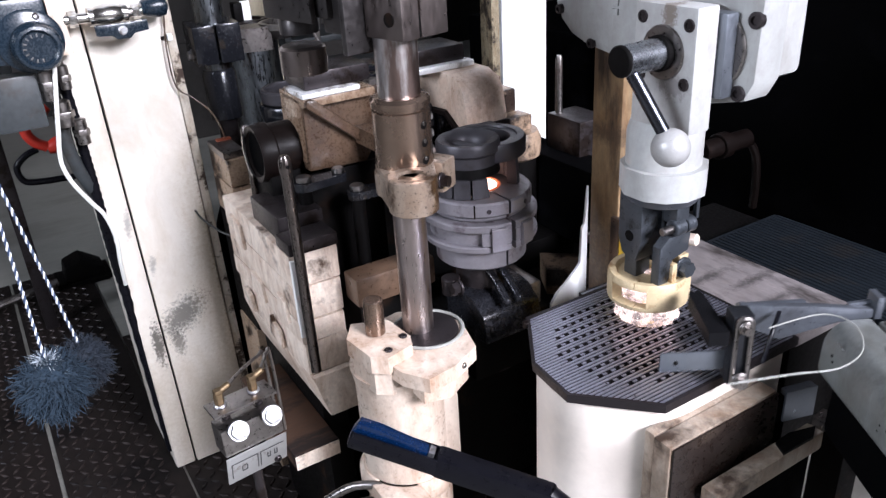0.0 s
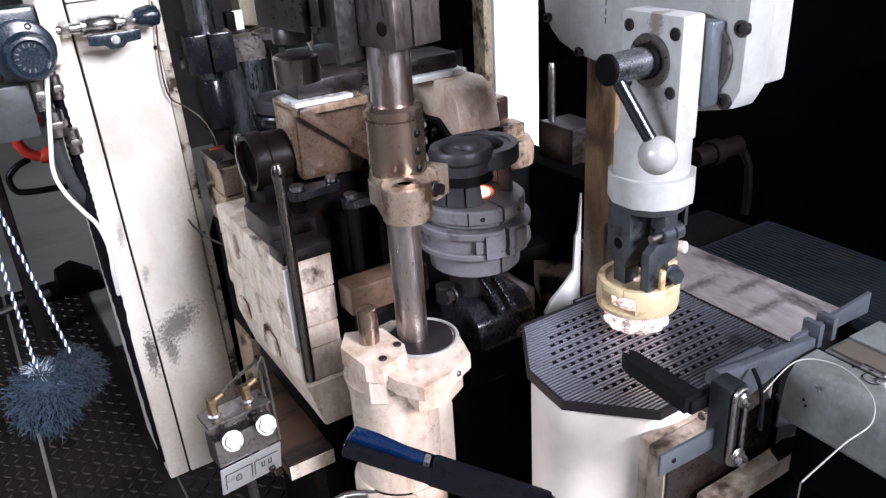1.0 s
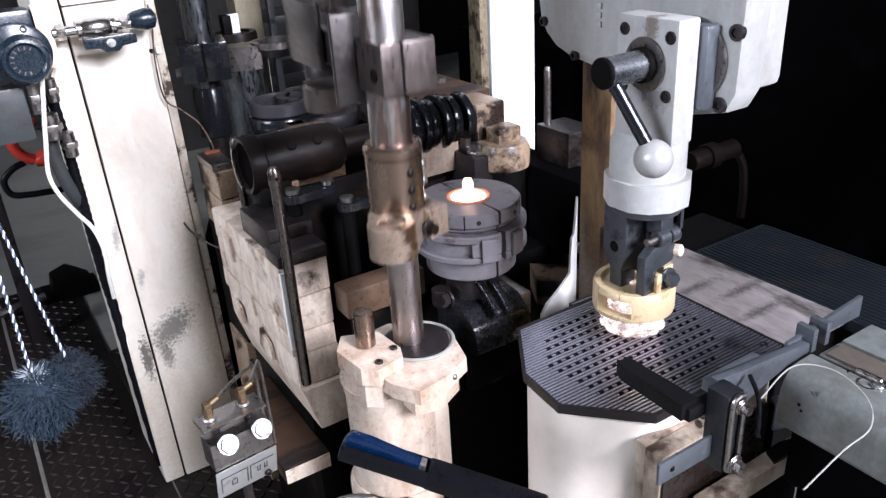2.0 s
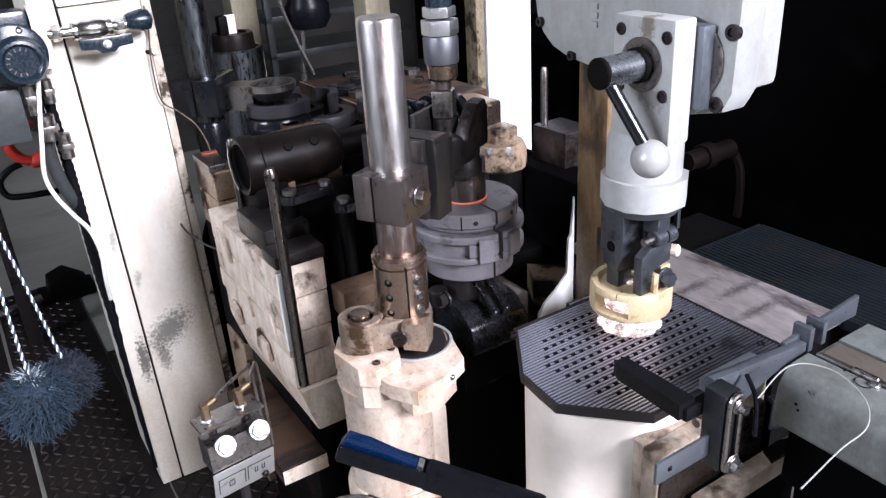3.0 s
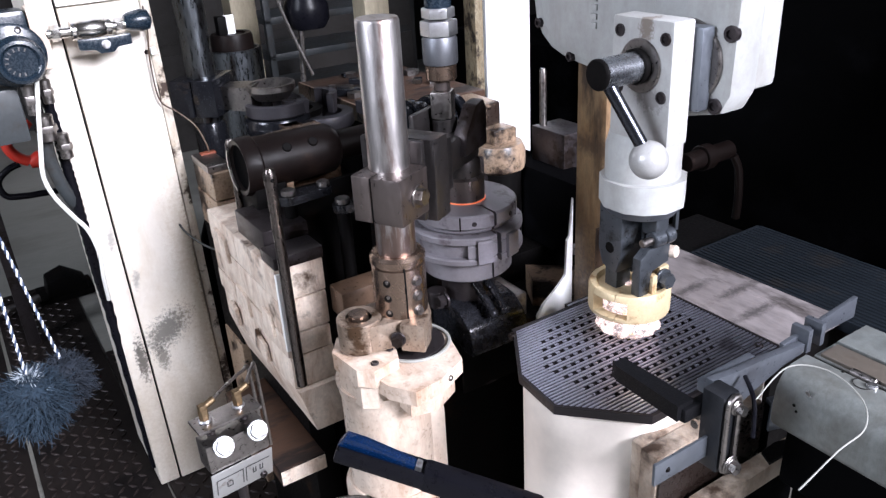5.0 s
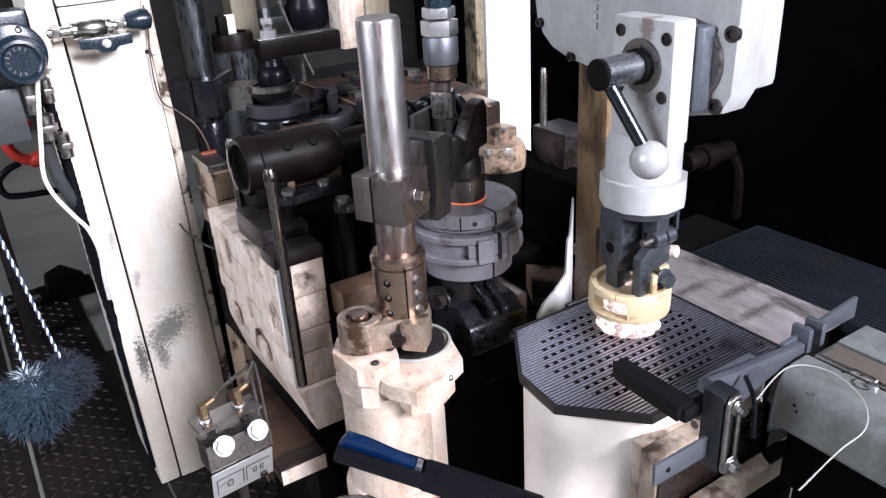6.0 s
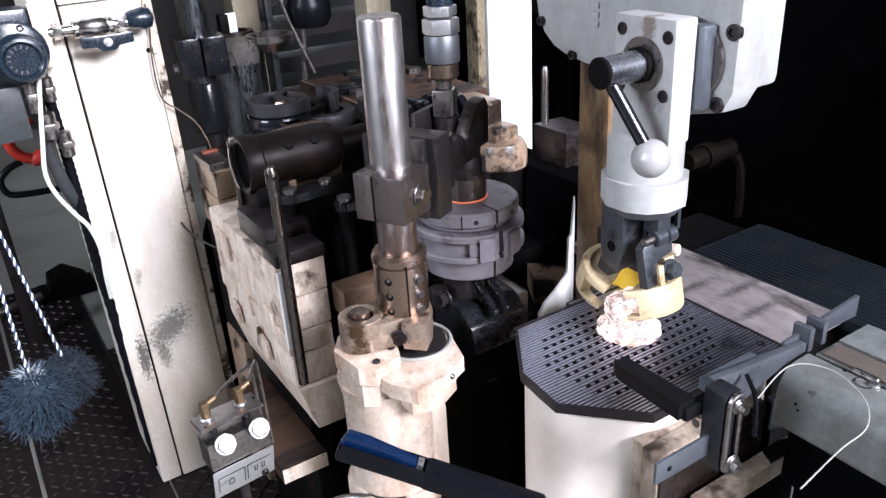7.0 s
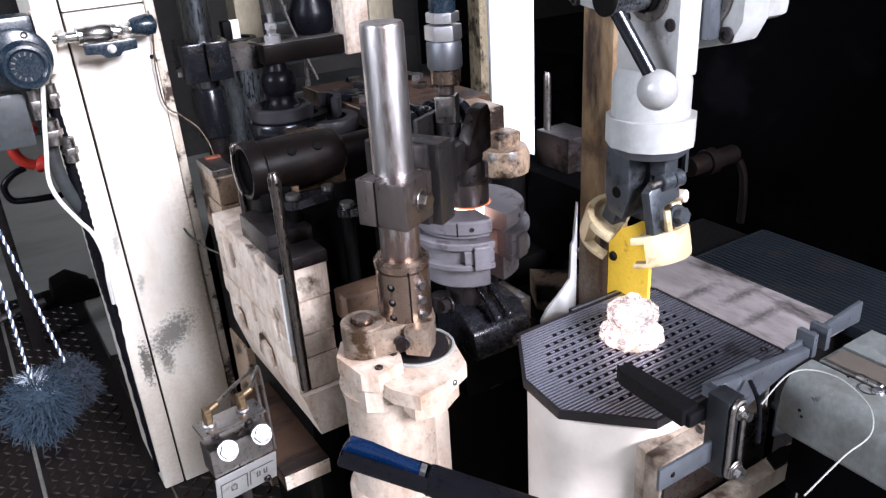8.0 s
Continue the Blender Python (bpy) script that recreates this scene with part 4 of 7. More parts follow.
BLUESLEEVE = mat("blue_grey_union_steel", (0.15, 0.155, 0.17), 0.46, 0.8, var=0.3, stain=(0.13, 0.12, 0.12), amount=0.4, scale=22, bump=0.12, edge=0.25)
ARM_A = 27.9
blow_arm, slide_collar, blow_tip = slide_arm("blow_arm", at(FU, FV, 0, ARM_A), 0.2093, "dark steel blow arm on a polished shaft with bronze collar", blow_head)

# ---- blow mould ----
MU, MV = 0.660, 0.993


def mould_half(side):
    """One half of the mould, hinged at its back."""
    lab = "half of a grey cast-iron blow mould in its holder ring"
    c = thing("mould_half", at(MU, MV, 0), lab, "mould", group="blow mould")
    a0, a1 = (-88.5, 88.5) if side > 0 else (91.5, 268.5)
    for name, r0, r1, z0, z1 in (("top_plate", 0.031, 0.086, 0.810, 0.834), ("upper_ring", 0.05, 0.079, 0.801, 0.8105), ("holder_ring", 0.062, 0.084, 0.758, 0.800), ("lower_body", 0.03, 0.076, 0.714, 0.758)):
        bm = B()
        pipe_ring(bm, r0, r1, z0, z1, None, 96, 0.003, a0, a1)
        part(name, bm, MOULD, c)
    mid = (a0 + a1) / 2
    for z0, z1 in ((0.753, 0.764), (0.788, 0.8005)):  # lips above and below the slot
        bm = B()
        pipe_ring(bm, 0.080, 0.095, z0, z1, None, 96, 0.002, a0 + 1, a1 - 1)
        part("holder_lip", bm, MOULD, c)
    for k0, k1 in ((-87, -58), (58, 87)):
        bm = B()
        pipe_ring(bm, 0.080, 0.0945, 0.7645, 0.7875, None, 96, 0.002, mid + k0, mid + k1)
        part("slot_end", bm, MOULD, c)
    for k in (-74, 74):  # hooks of the holder
        bm = B()
        pipe_ring(bm, 0.090, 0.101, 0.756, 0.796, None, 96, 0.002, mid + k - 7, mid + k + 7)
        part("holder_lug", bm, MOULD, c)
    for k in (-66, 66):
        bm = B()
        cyl(bm, 0.004, -0.002, 0.0015, pose(0, 0, 0, 0, 0, mid + k) @ pose(0.0855, 0, 0.821, 0, 90, 0), 14, 0.0005)
        part("plug", bm, DARK, c)
    for k in (-51, 51):  # seam of the inserted plate
        bm = B()
        box(bm, 0.0845, 0.0863, -0.0011, 0.0011, 0.8105, 0.8325, 0, pose(0, 0, 0, 0, 0, mid - k))
        part("insert_seam", bm, BLACK, c)
    return c


mould_l, mould_r = mould_half(-1), mould_half(1)


def mould_support():
    c = thing("mould_support", at(MU, MV, 0), "dark cast mould support with ribs and two lever handles", "machine frame")
    bm = B()
    lathe(bm, [(0, 0.50), (0.06, 0.50), (0.06, 0.60), (0.045, 0.64), (0.045, 0.7135), (0, 0.7135)], 40)
    part("pedestal", bm, DARK, c)
    yz = Matrix(((0, 0, 1, 0), (1, 0, 0, 0), (0, 1, 0, 0), (0, 0, 0, 1)))
    bm = B()
    prism(bm, [(0.03, 0.59), (0.03, 0.668), (-0.055, 0.662), (-0.085, 0.640), (-0.097, 0.605), (-0.090, 0.59)][::-1], -0.058, 0.058, 0.006, yz)
    part("bracket", bm, GLOSSCAST, c, "glossy blue-black cast bracket")
    bm = B()
    box(bm, 0.059, 0.082, -0.06, 0.02, 0.61, 0.655, 0.004)
    part("end_block", bm, WORN, c)
    for x in (-0.015, 0.008):
        bm = B()
        tube(bm, [(x - 0.002, -0.042, 0.700), (x, -0.066, 0.684), (x, -0.093, 0.662)], 0.0072, 14)
        bmesh.ops.create_uvsphere(bm, u_segments=16, v_segments=10, radius=0.0085, matrix=Matrix.Translation((x, -0.093, 0.662)))
        part("lever_handle", bm, GLOSSCAST, c, "rounded steel lever handle")
    hex_bolt(c, pose(-0.076, -0.045, 0.688, 0, -90), 0.010, 0.014, DARK)
    bm = B()
    cyl(bm, 0.016, 0.66, 0.69, pose(-0.07, -0.01, 0), 20)
    part("stud", bm, DARK, c)
    # base blackened as shade below the bracket
    bm = B()
    box(bm, -0.06, 0.1, -0.06, 0.12, 0.50, 0.60, 0.006)
    part("base", bm, BLACK, c)


GLOSSCAST = mat("glossy_blue_black_casting", (0.03, 0.031, 0.038), 0.26, 0.6, var=0.4, stain=(0.010, 0.009, 0.010), amount=0.4, scale=14, bump=0.2)
mould_support()


def hot_parison():
    bm = B()
    lathe(bm, [(0, 0.80), (0.028, 0.80), (0.029, 0.8345), (0.024, 0.837), (0.010, 0.8415), (0.0085, 0.846), (0.0085, 0.858), (0.006, 0.864), (0, 0.866)], 32)
    solid("glass_gob", bm, HOT, at(MU, MV, 0), "white-hot glass gob standing in the mould", "glass")
    bm = B()
    lathe(bm, [(0, 0.70), (0.014, 0.70), (0.019, 0.72), (0.019, 0.799), (0, 0.799)], 24)
    pipe_ring(bm, 0.0315, 0.0358, 0.8340, 0.8362, None, 40, 0.0004)
    solid("hot_glass", bm, EMBER, at(MU, MV, 0), "orange-hot glass inside the mould", "glass")


hot_parison()

# ---- neck ring arm on the invert shaft ----
IV, IZ = 1.30, 0.868


def invert_shaft():
    c = thing("invert_shaft", at(0.66, IV, IZ), "dark oily horizontal invert shaft with black seal rings", "shaft")
    bm = B()
    lathe(bm, [(0, -0.250), (0.036, -0.252), (0.042, -0.268), (0.050, -0.27), (0.053, -0.262), (0.053, -0.242), (0.049, -0.238), (0.047, -0.12), (0.045, -0.095), (0.036, -0.083), (0.028, -0.08), (0.028, 0.06), (0, 0.06)], 40, LYING_U)
    part("left_barrel", bm, OILBLACK, c)
    # black disc that paints the shade in the barrel mouth
    bm = B()
    cyl(bm, 0.0425, -0.264, -0.252, LYING_U, 36)
    part("barrel_cap", bm, SHADEBLACK, c, "black disc standing in for shade in the barrel mouth")
    # bright sliver added as the rim's highlight
    bm = B()
    ring_sector(bm, [(0.0435, -0.2745), (0.0500, -0.2745), (0.0500, -0.2702), (0.0435, -0.2702)], 72, LYING_U, 18, 122)
    part("wear_crescent", bm, WORN, c, "bright crescent set on the rim as a highlight")
    for x in (0.07, 0.09, 0.11, 0.135, 0.16, 0.19):
        bm = B()
        r = 0.055 if x in (0.09, 0.135) else 0.049
        lathe(bm, [(0.03, x - 0.008), (r, x - 0.008), (r + 0.002, x), (r, x + 0.008), (0.03, x + 0.008)], 40, LYING_U)
        part("seal_ring", bm, BLACKSHINE, c, "glossy black seal ring")
    for x in (-0.19, -0.14):
        bm = B()
        cyl(bm, 0.0085, 0.0, 0.052, pose(x, 0, 0, 52), 16)
        part("grub_screw", bm, BLACK, c)
    bm = B()
    box(bm, 0.20, 0.27, -0.05, 0.05, -0.24, 0.03, 0.006)
    part("right_bearing", bm, BROWNCAST, c)
    bm = B()
    box(bm, -0.26, -0.2, -0.04, 0.06, -0.24, -0.03, 0.006)
    part("left_bearing", bm, BLACK, c)


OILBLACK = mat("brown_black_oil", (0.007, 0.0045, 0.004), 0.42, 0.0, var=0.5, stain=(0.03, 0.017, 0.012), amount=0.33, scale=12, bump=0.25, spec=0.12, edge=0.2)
invert_shaft()


def hinge_cap():
    c = thing("bearing_cap", at(0.90, 1.22, 0.62), "cream cast bearing cap with a square lug", "machine frame")
    bm = B()
    lathe(bm, [(0.048, 0.15), (0.055, 0.155), (0.055, 0.19), (0.048, 0.205), (0, 0.205)], 32)
    part("boss", bm, BROWNCAST, c)
    # stem blackened as shade below the boss
    bm = B()
    cyl(bm, 0.047, 0.0, 0.15, None, 28)
    part("stem", bm, BLACK, c)
    bm = B()
    box(bm, -0.025, 0.03, -0.022, 0.022, 0.205, 0.235, 0.003)
    part("lug", bm, BROWNCAST, c)
    for x, y in ((-0.06, 0.01), (-0.05, 0.06)):
        hex_bolt(c, pose(x, y, 0.19), 0.013, 0.02)
    bm = B()
    box(bm, -0.085, -0.03, -0.02, 0.08, 0.0, 0.19, 0.005)
    part("web", bm, DARK, c)


hinge_cap()


def neck_ring_arm():
    """Origin on the invert shaft; reaches along -y to the mould."""
    c = thing("neck_ring_arm", at(0, IV, IZ), "oily brown cast neck ring arms holding dark iron rings", "machine arm")
    xz = Matrix(((1, 0, 0, 0), (0, 0, 1, 0), (0, 1, 0, 0), (0, 0, 0, 1)))  # outline in x, z; thickness along y
    bm = B()  # left bracket: lower web, upper web, slanting rib and top flange
    prism(bm, [(0.463, -0.03), (0.465, 0.092), (0.474, 0.092), (0.590, -0.012), (0.575, -0.036)], -0.072, -0.045, 0.004, xz)
    part("lower_web", bm, WEBCAST, c, "oily brown web, darkened for shade")
    bm = B()
    prism(bm, [(0.470, 0.084), (0.600, 0.084), (0.600, -0.015), (0.585, -0.015)], -0.060, -0.030, 0.004, xz)
    part("upper_web", bm, WEBCAST, c)
    bm = B()
    prism(bm, [(0.463, 0.088), (0.466, 0.099), (0.480, 0.099), (0.598, -0.002), (0.592, -0.020)], -0.092, -0.062, 0.005, xz)
    part("slanting_rib", bm, WEBCAST, c, "oily brown rib, darkened for shade")
    bm = B()
    box(bm, 0.463, 0.60, -0.082, 0.02, 0.084, 0.100, 0.005)
    box(bm, 0.463, 0.478, -0.066, 0.03, -0.02, 0.1, 0.004)
    part("left_bracket", bm, ARMCAST, c)
    bm = B()
    prism(bm, [(0.556, -0.07), (0.562, -0.29), (0.598, -0.29), (0.602, -0.07)], 0.004, 0.034, 0.005)
    part("left_arm", bm, WEBCAST, c)
    bm = B()  # right bracket, curved
    m = Matrix(((0, 0, 1, 0), (1, 0, 0, 0), (0, 1, 0, 0), (0, 0, 0, 1)))
    prism(bm, [(0.03, 0.02), (0.03, 0.10), (-0.105, 0.10), (-0.138, 0.088), (-0.150, 0.07), (-0.162, 0.012), (-0.13, 0.004), (-0.09, 0.03)], 0.738, 0.828, 0.006, m)
    part("right_bracket", bm, PALECAST, c)
    # added black liner, shade for the bracket's inverted position
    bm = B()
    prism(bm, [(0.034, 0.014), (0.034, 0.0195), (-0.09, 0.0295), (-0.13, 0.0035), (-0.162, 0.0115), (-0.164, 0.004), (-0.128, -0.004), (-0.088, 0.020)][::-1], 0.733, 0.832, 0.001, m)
    part("grease_underside", bm, OILBLACK, c, "added black sheet for shade under the bracket")
    bm = B()
    box(bm, 0.69, 0.812, -0.080, 0.0, 0.1005, 0.112, 0.003)
    part("right_plate", bm, WORNPLATE, c, "bright worn steel plate")
    bm = B()
    box(bm, 0.462, 0.57, -0.085, 0.0, 0.1005, 0.109, 0.002)
    part("left_plate", bm, WORNPLATE, c, "bright worn steel plate")
    for u0, u1, z0 in ((0.475, 0.60, 0.109), (0.70, 0.800, 0.112)):
        bm = B()
        box(bm, u0, u1, -0.066, 0.02, z0, z0 + 0.03, 0.004)
        part("cap_block", bm, DARK, c)
    # the opened neck rings, one half to each side of the mould axis
    ol, orr, osg = pose(MU - 0.018, MV - IV, -IZ), pose(MU + 0.030, MV + 0.020 - IV, -IZ - 0.008), pose(MU + 0.014, MV - IV, -IZ)
    bm = B()
    lathe_open(bm, [(0.026, 0.900), (0.030, 0.910), (0.038, 0.917), (0.049, 0.919), (0.0515, 0.915), (0.0515, 0.902), (0.047, 0.897), (0.047, 0.880), (0.030, 0.880), (0.026, 0.900)], 48, ol)
    part("guide_ring", bm, DARKMOULD, c, "dark iron guide ring with a flared mouth")
    bm = B()
    lathe_open(bm, [(0.030, 0.866), (0.051, 0.866), (0.048, 0.880), (0.030, 0.880), (0.030, 0.866)], 48, ol)
    part("ring_neck", bm, BLACK, c)
    for k in range(12):
        a = k * 30
        if 90 <= a <= 260:
            bm = B()
            ring_sector(bm, [(0.040, 0.836), (0.060, 0.836), (0.055, 0.866), (0.040, 0.866)], 72, ol, a + 1.6, a + 28.4)
            part("neck_ring_segment", bm, DARKMOULD, c)
        elif a >= 300 or a < 60:
            bm = B()
            ring_sector(bm, [(0.038, 0.838), (0.056, 0.838), (0.053, 0.880), (0.038, 0.880)], 72, osg, a + 1.6, a + 28.4)
            part("neck_ring_segment", bm, DARKMOULD, c)
    bm = B()
    ring_sector(bm, [(0.036, 0.836), (0.0395, 0.836), (0.0395, 0.866), (0.036, 0.866)], 72, ol, 90, 268)
    part("inner_ring", bm, BLACK, c)
    bm = B()
    lathe_open(bm, [(0.040, 0.888), (0.064, 0.888), (0.066, 0.891), (0.066, 0.914), (0.064, 0.917), (0.052, 0.917), (0.051, 0.914), (0.041, 0.914), (0.040, 0.888)], 60, orr)
    part("ring_holder", bm, DARKMOULD, c, "dark iron ring holder with a stepped bore")
    bm = B()
    box(bm, 0.745, 0.79, -0.24, -0.15, -0.012, 0.016, 0.004)
    part("right_holder", bm, DARKMOULD, c)
    bm = B()
    box(bm, 0.560, 0.602, -0.305, -0.20, 0.004, 0.030, 0.004)
    part("left_holder", bm, DARKMOULD, c)
    return c


# oily arm casting with the left bracket's shade put into its colour
WEBCAST = mat("oily_shaded_casting", (0.105, 0.066, 0.042), 0.3, var=0.5, stain=(0.03, 0.018, 0.012), amount=0.55, scale=14, bump=0.35, edge=0.2, wash=(0.4, 0.27, 0.18), ws=0.7)
ARMCAST = mat("oily_tan_casting", (0.29, 0.205, 0.14), 0.28, var=0.45, stain=(0.055, 0.03, 0.018), amount=0.50, scale=11, bump=0.3, edge=0.22, wash=(0.36, 0.22, 0.14), ws=0.85)
# lighter copy: light on the right bracket put into its colour
PALECAST = mat("greasy_lit_casting", (0.66, 0.53, 0.43), 0.34, var=0.35, stain=(0.12, 0.065, 0.035), amount=0.36, scale=11, bump=0.25, edge=0.2, wash=(0.5, 0.33, 0.22), ws=0.7)
WORNPLATE = mat("scraped_bright_plate", (0.80, 0.80, 0.80), 0.5, 0.35, var=0.3, stain=(0.16, 0.13, 0.11), amount=0.44, scale=30, bump=0.4, edge=0.12)
DARKMOULD = mat("dark_mould_iron", (0.050, 0.047, 0.054), 0.45, 0.5, var=0.3, stain=(0.03, 0.025, 0.025), amount=0.35, scale=18, bump=0.15)
neck_arm = neck_ring_arm()

# ---- blank side, behind ----
RU, RV = 0.466, 1.705


BLUESTEEL = mat("blued_shaft_steel", (0.17, 0.185, 0.20), 0.3, 1.0, var=0.3, stain=(0.06, 0.05, 0.05), amount=0.4, scale=12, stretch=(1, 1, 0.2), bump=0.03)


def rear_post():
    c = thing("rear_pedestal", at(RU, RV, 0), "dark oily slide post on the far side of the machine", "pedestal")
    bm = B()
    lathe(bm, [(0, 0.006), (0.07, 0.006), (0.07, 0.58), (0.055, 0.62), (0.04, 0.64), (0, 0.64)], 32)
    part("body", bm, BLACK, c)
    bm = B()
    cyl(bm, 0.022, 0.62, 0.96, None, 32)
    part("slide_rod", bm, DARK, c)


rear_post()


def funnel_arm_thing():
    """Lowered place; local x points to the blank mould."""
    c = thing("funnel_arm", at(RU, RV, 0, -43), "dark steel funnel arm clamped to a grey shaft", "machine arm")
    bm = B()
    lathe(bm, [(0, 0.80), (0.031, 0.80), (0.031, 1.30), (0, 1.30)], 36)
    part("shaft", bm, BLUESTEEL, c, "dark blue-grey steel shaft")
    bm = B()
    box(bm, -0.05, -0.004, -0.055, 0.055, 0.876, 0.956, 0.004)
    part("clamp_cap", bm, BLACKSHINE, c)
    bm = B()
    box(bm, 0.0, 0.05, -0.055, 0.055, 0.876, 0.956, 0.004)
    part("clamp", bm, BLACKSHINE, c)
    hex_bolt(c, pose(-0.051, -0.02, 0.895, 0, -90, 0), 0.010, 0.010)
    bm = B()
    lathe(bm, [(0.024, 0.75), (0.036, 0.75), (0.036, 0.85), (0.031, 0.858), (0.026, 0.858)], 32)
    part("collar", bm, BLACKSHINE, c)
    bm = B()
    prism(bm, [(0.05, -0.02), (0.10, -0.035), (0.12, -0.03), (0.12, 0.03), (0.09, 0.035), (0.05, 0.03)], 0.885, 0.935, 0.004)
    part("arm", bm, WORN, c)
    bm = B()
    lathe_open(bm, [(0.028, 0.922), (0.045, 0.938), (0.052, 0.938), (0.052, 0.925), (0.036, 0.905), (0.028, 0.905), (0.028, 0.922)], 40, pose(0.155, 0, 0))
    part("funnel", bm, WORN, c, "worn steel funnel ring")
    return c


funnel_arm = funnel_arm_thing()
BU, BV = 0.590, 1.60


RIM = Matrix.Translation((-0.005, 0.0, 0.012))


def blank_mould():
    c = thing("blank_mould", at(BU, BV, 0), "dark blank mould on the far side of the machine", "mould")
    bm = B()
    lathe_open(bm, [(0.026, 0.858), (0.036, 0.868), (0.047, 0.8785), (0.053, 0.882), (0.056, 0.888), (0.063, 0.888), (0.066, 0.885), (0.066, 0.862), (0.062, 0.858), (0.026, 0.858)], 56, RIM)
    part("mould_bowl", bm, DARKMOULD, c, "dark blue-grey ring with a shallow bowl")
    bm = B()
    lathe_open(bm, [(0.028, 0.824), (0.070, 0.824), (0.072, 0.828), (0.072, 0.852), (0.069, 0.857), (0.028, 0.857), (0.028, 0.824)], 48, RIM)
    part("mould_collar", bm, BLACKSHINE, c)
    bm = B()
    pipe_ring(bm, 0.024, 0.066, 0.70, 0.822, RIM, 40)
    part("body", bm, BLACKSHINE, c)
    bm = B()
    cyl(bm, 0.09, 0.60, 0.70, None, 32)
    part("base", bm, BLACK, c)


blank_mould()


def gob_thing():
    bm = B()
    lathe(bm, [(0, -0.010), (0.014, -0.009), (0.021, -0.003), (0.021, 0.002), (0.014, 0.008), (0.006, 0.010), (0, 0.0105)], 32)
    return solid("hot_gob", bm, HOT, at(BU, BV, 0.765), "white-hot glass gob dropped into the blank mould", "glass")


gob = gob_thing()


def baffle_arm_thing():
    c = thing("baffle_arm", at(BU, BV, 0), "dark steel baffle arm with black cup and hose", "machine arm")
    bm = B()
    box(bm, -0.03, 0.155, -0.020, 0.020, 0.988, 1.028, 0.005)
    part("arm", bm, OILBLACK, c)
    bm = B()
    box(bm, -0.028, 0.150, -0.016, 0.016, 1.0282, 1.030, 0.0005)
    part("worn_top", bm, WORN, c, "thin pale top face")
    bm = B()
    lathe(bm, [(0, 0.878), (0.048, 0.878), (0.048, 0.890), (0.040, 0.896), (0.030, 0.912), (0.030, 0.922), (0.036, 0.930), (0.037, 0.955), (0.032, 0.968), (0.024, 0.974), (0.020, 0.988), (0, 0.988)], 36)
    part("baffle", bm, RUBBER, c, "glossy blue-black baffle cup")
    bm = B()
    hexagon(bm, 0.018, 1.028, 1.046)
    cyl(bm, 0.010, 1.046, 1.058, None, 16)
    hexagon(bm, 0.013, 1.058, 1.070)
    cyl(bm, 0.006, 1.07, 1.10, None, 16)
    part("nut", bm, ALU, c)
    bm = B()
    box(bm, 0.155, 0.215, -0.03, 0.03, 0.985, 1.12, 0.005)
    part("slide_block", bm, CREAM, c, "cream slide block")
    bm = B()
    tube(bm, [(0, 0, 1.09), (-0.008, 0.01, 1.2), (-0.02, 0.04, 1.4)], 0.008, 10)
    part("hose", bm, WORN, c)
    return c


baffle_arm = baffle_arm_thing()


def scrap_table():
    c = thing("work_ledge", at(0.78, 1.93, 0), "brown oily ledge littered with metal scraps", "ledge")
    bm = B()
    box(bm, 0.0, 0.30, -0.42, 0.0, 0.825, 0.850, 0.004)
    part("board", bm, WOOD, c)
    bm = B()
    box(bm, 0.05, 0.28, -0.3, -0.02, 0.006, 0.825, 0.004)
    part("support", bm, BLACK, c)
    bm = B()
    box(bm, -0.006, 0.0, -0.42, 0.0, 0.815, 0.852, 0.001)
    part("edge_strip", bm, BROWNCAST, c)
    rng = random.Random(4)
    for k in range(26):
        u, v = rng.uniform(0.80, 1.06), rng.uniform(1.63, 1.90)
        s = rng.uniform(0.008, 0.022)
        bm = B()
        if k % 3:
            box(bm, -s, s, -s * 0.7, s * 0.7, 0, s * 0.8, 0.002)
        else:
            hexagon(bm, s, 0, s * 0.7)
        solid("metal_scrap", bm, (WORN, DARK, BLACKSHINE)[k % 3], at(u, v, 0.8502, rng.uniform(0, 180)), "small oily metal scrap lying on the ledge", "scrap", group="scraps on the ledge")


scrap_table()


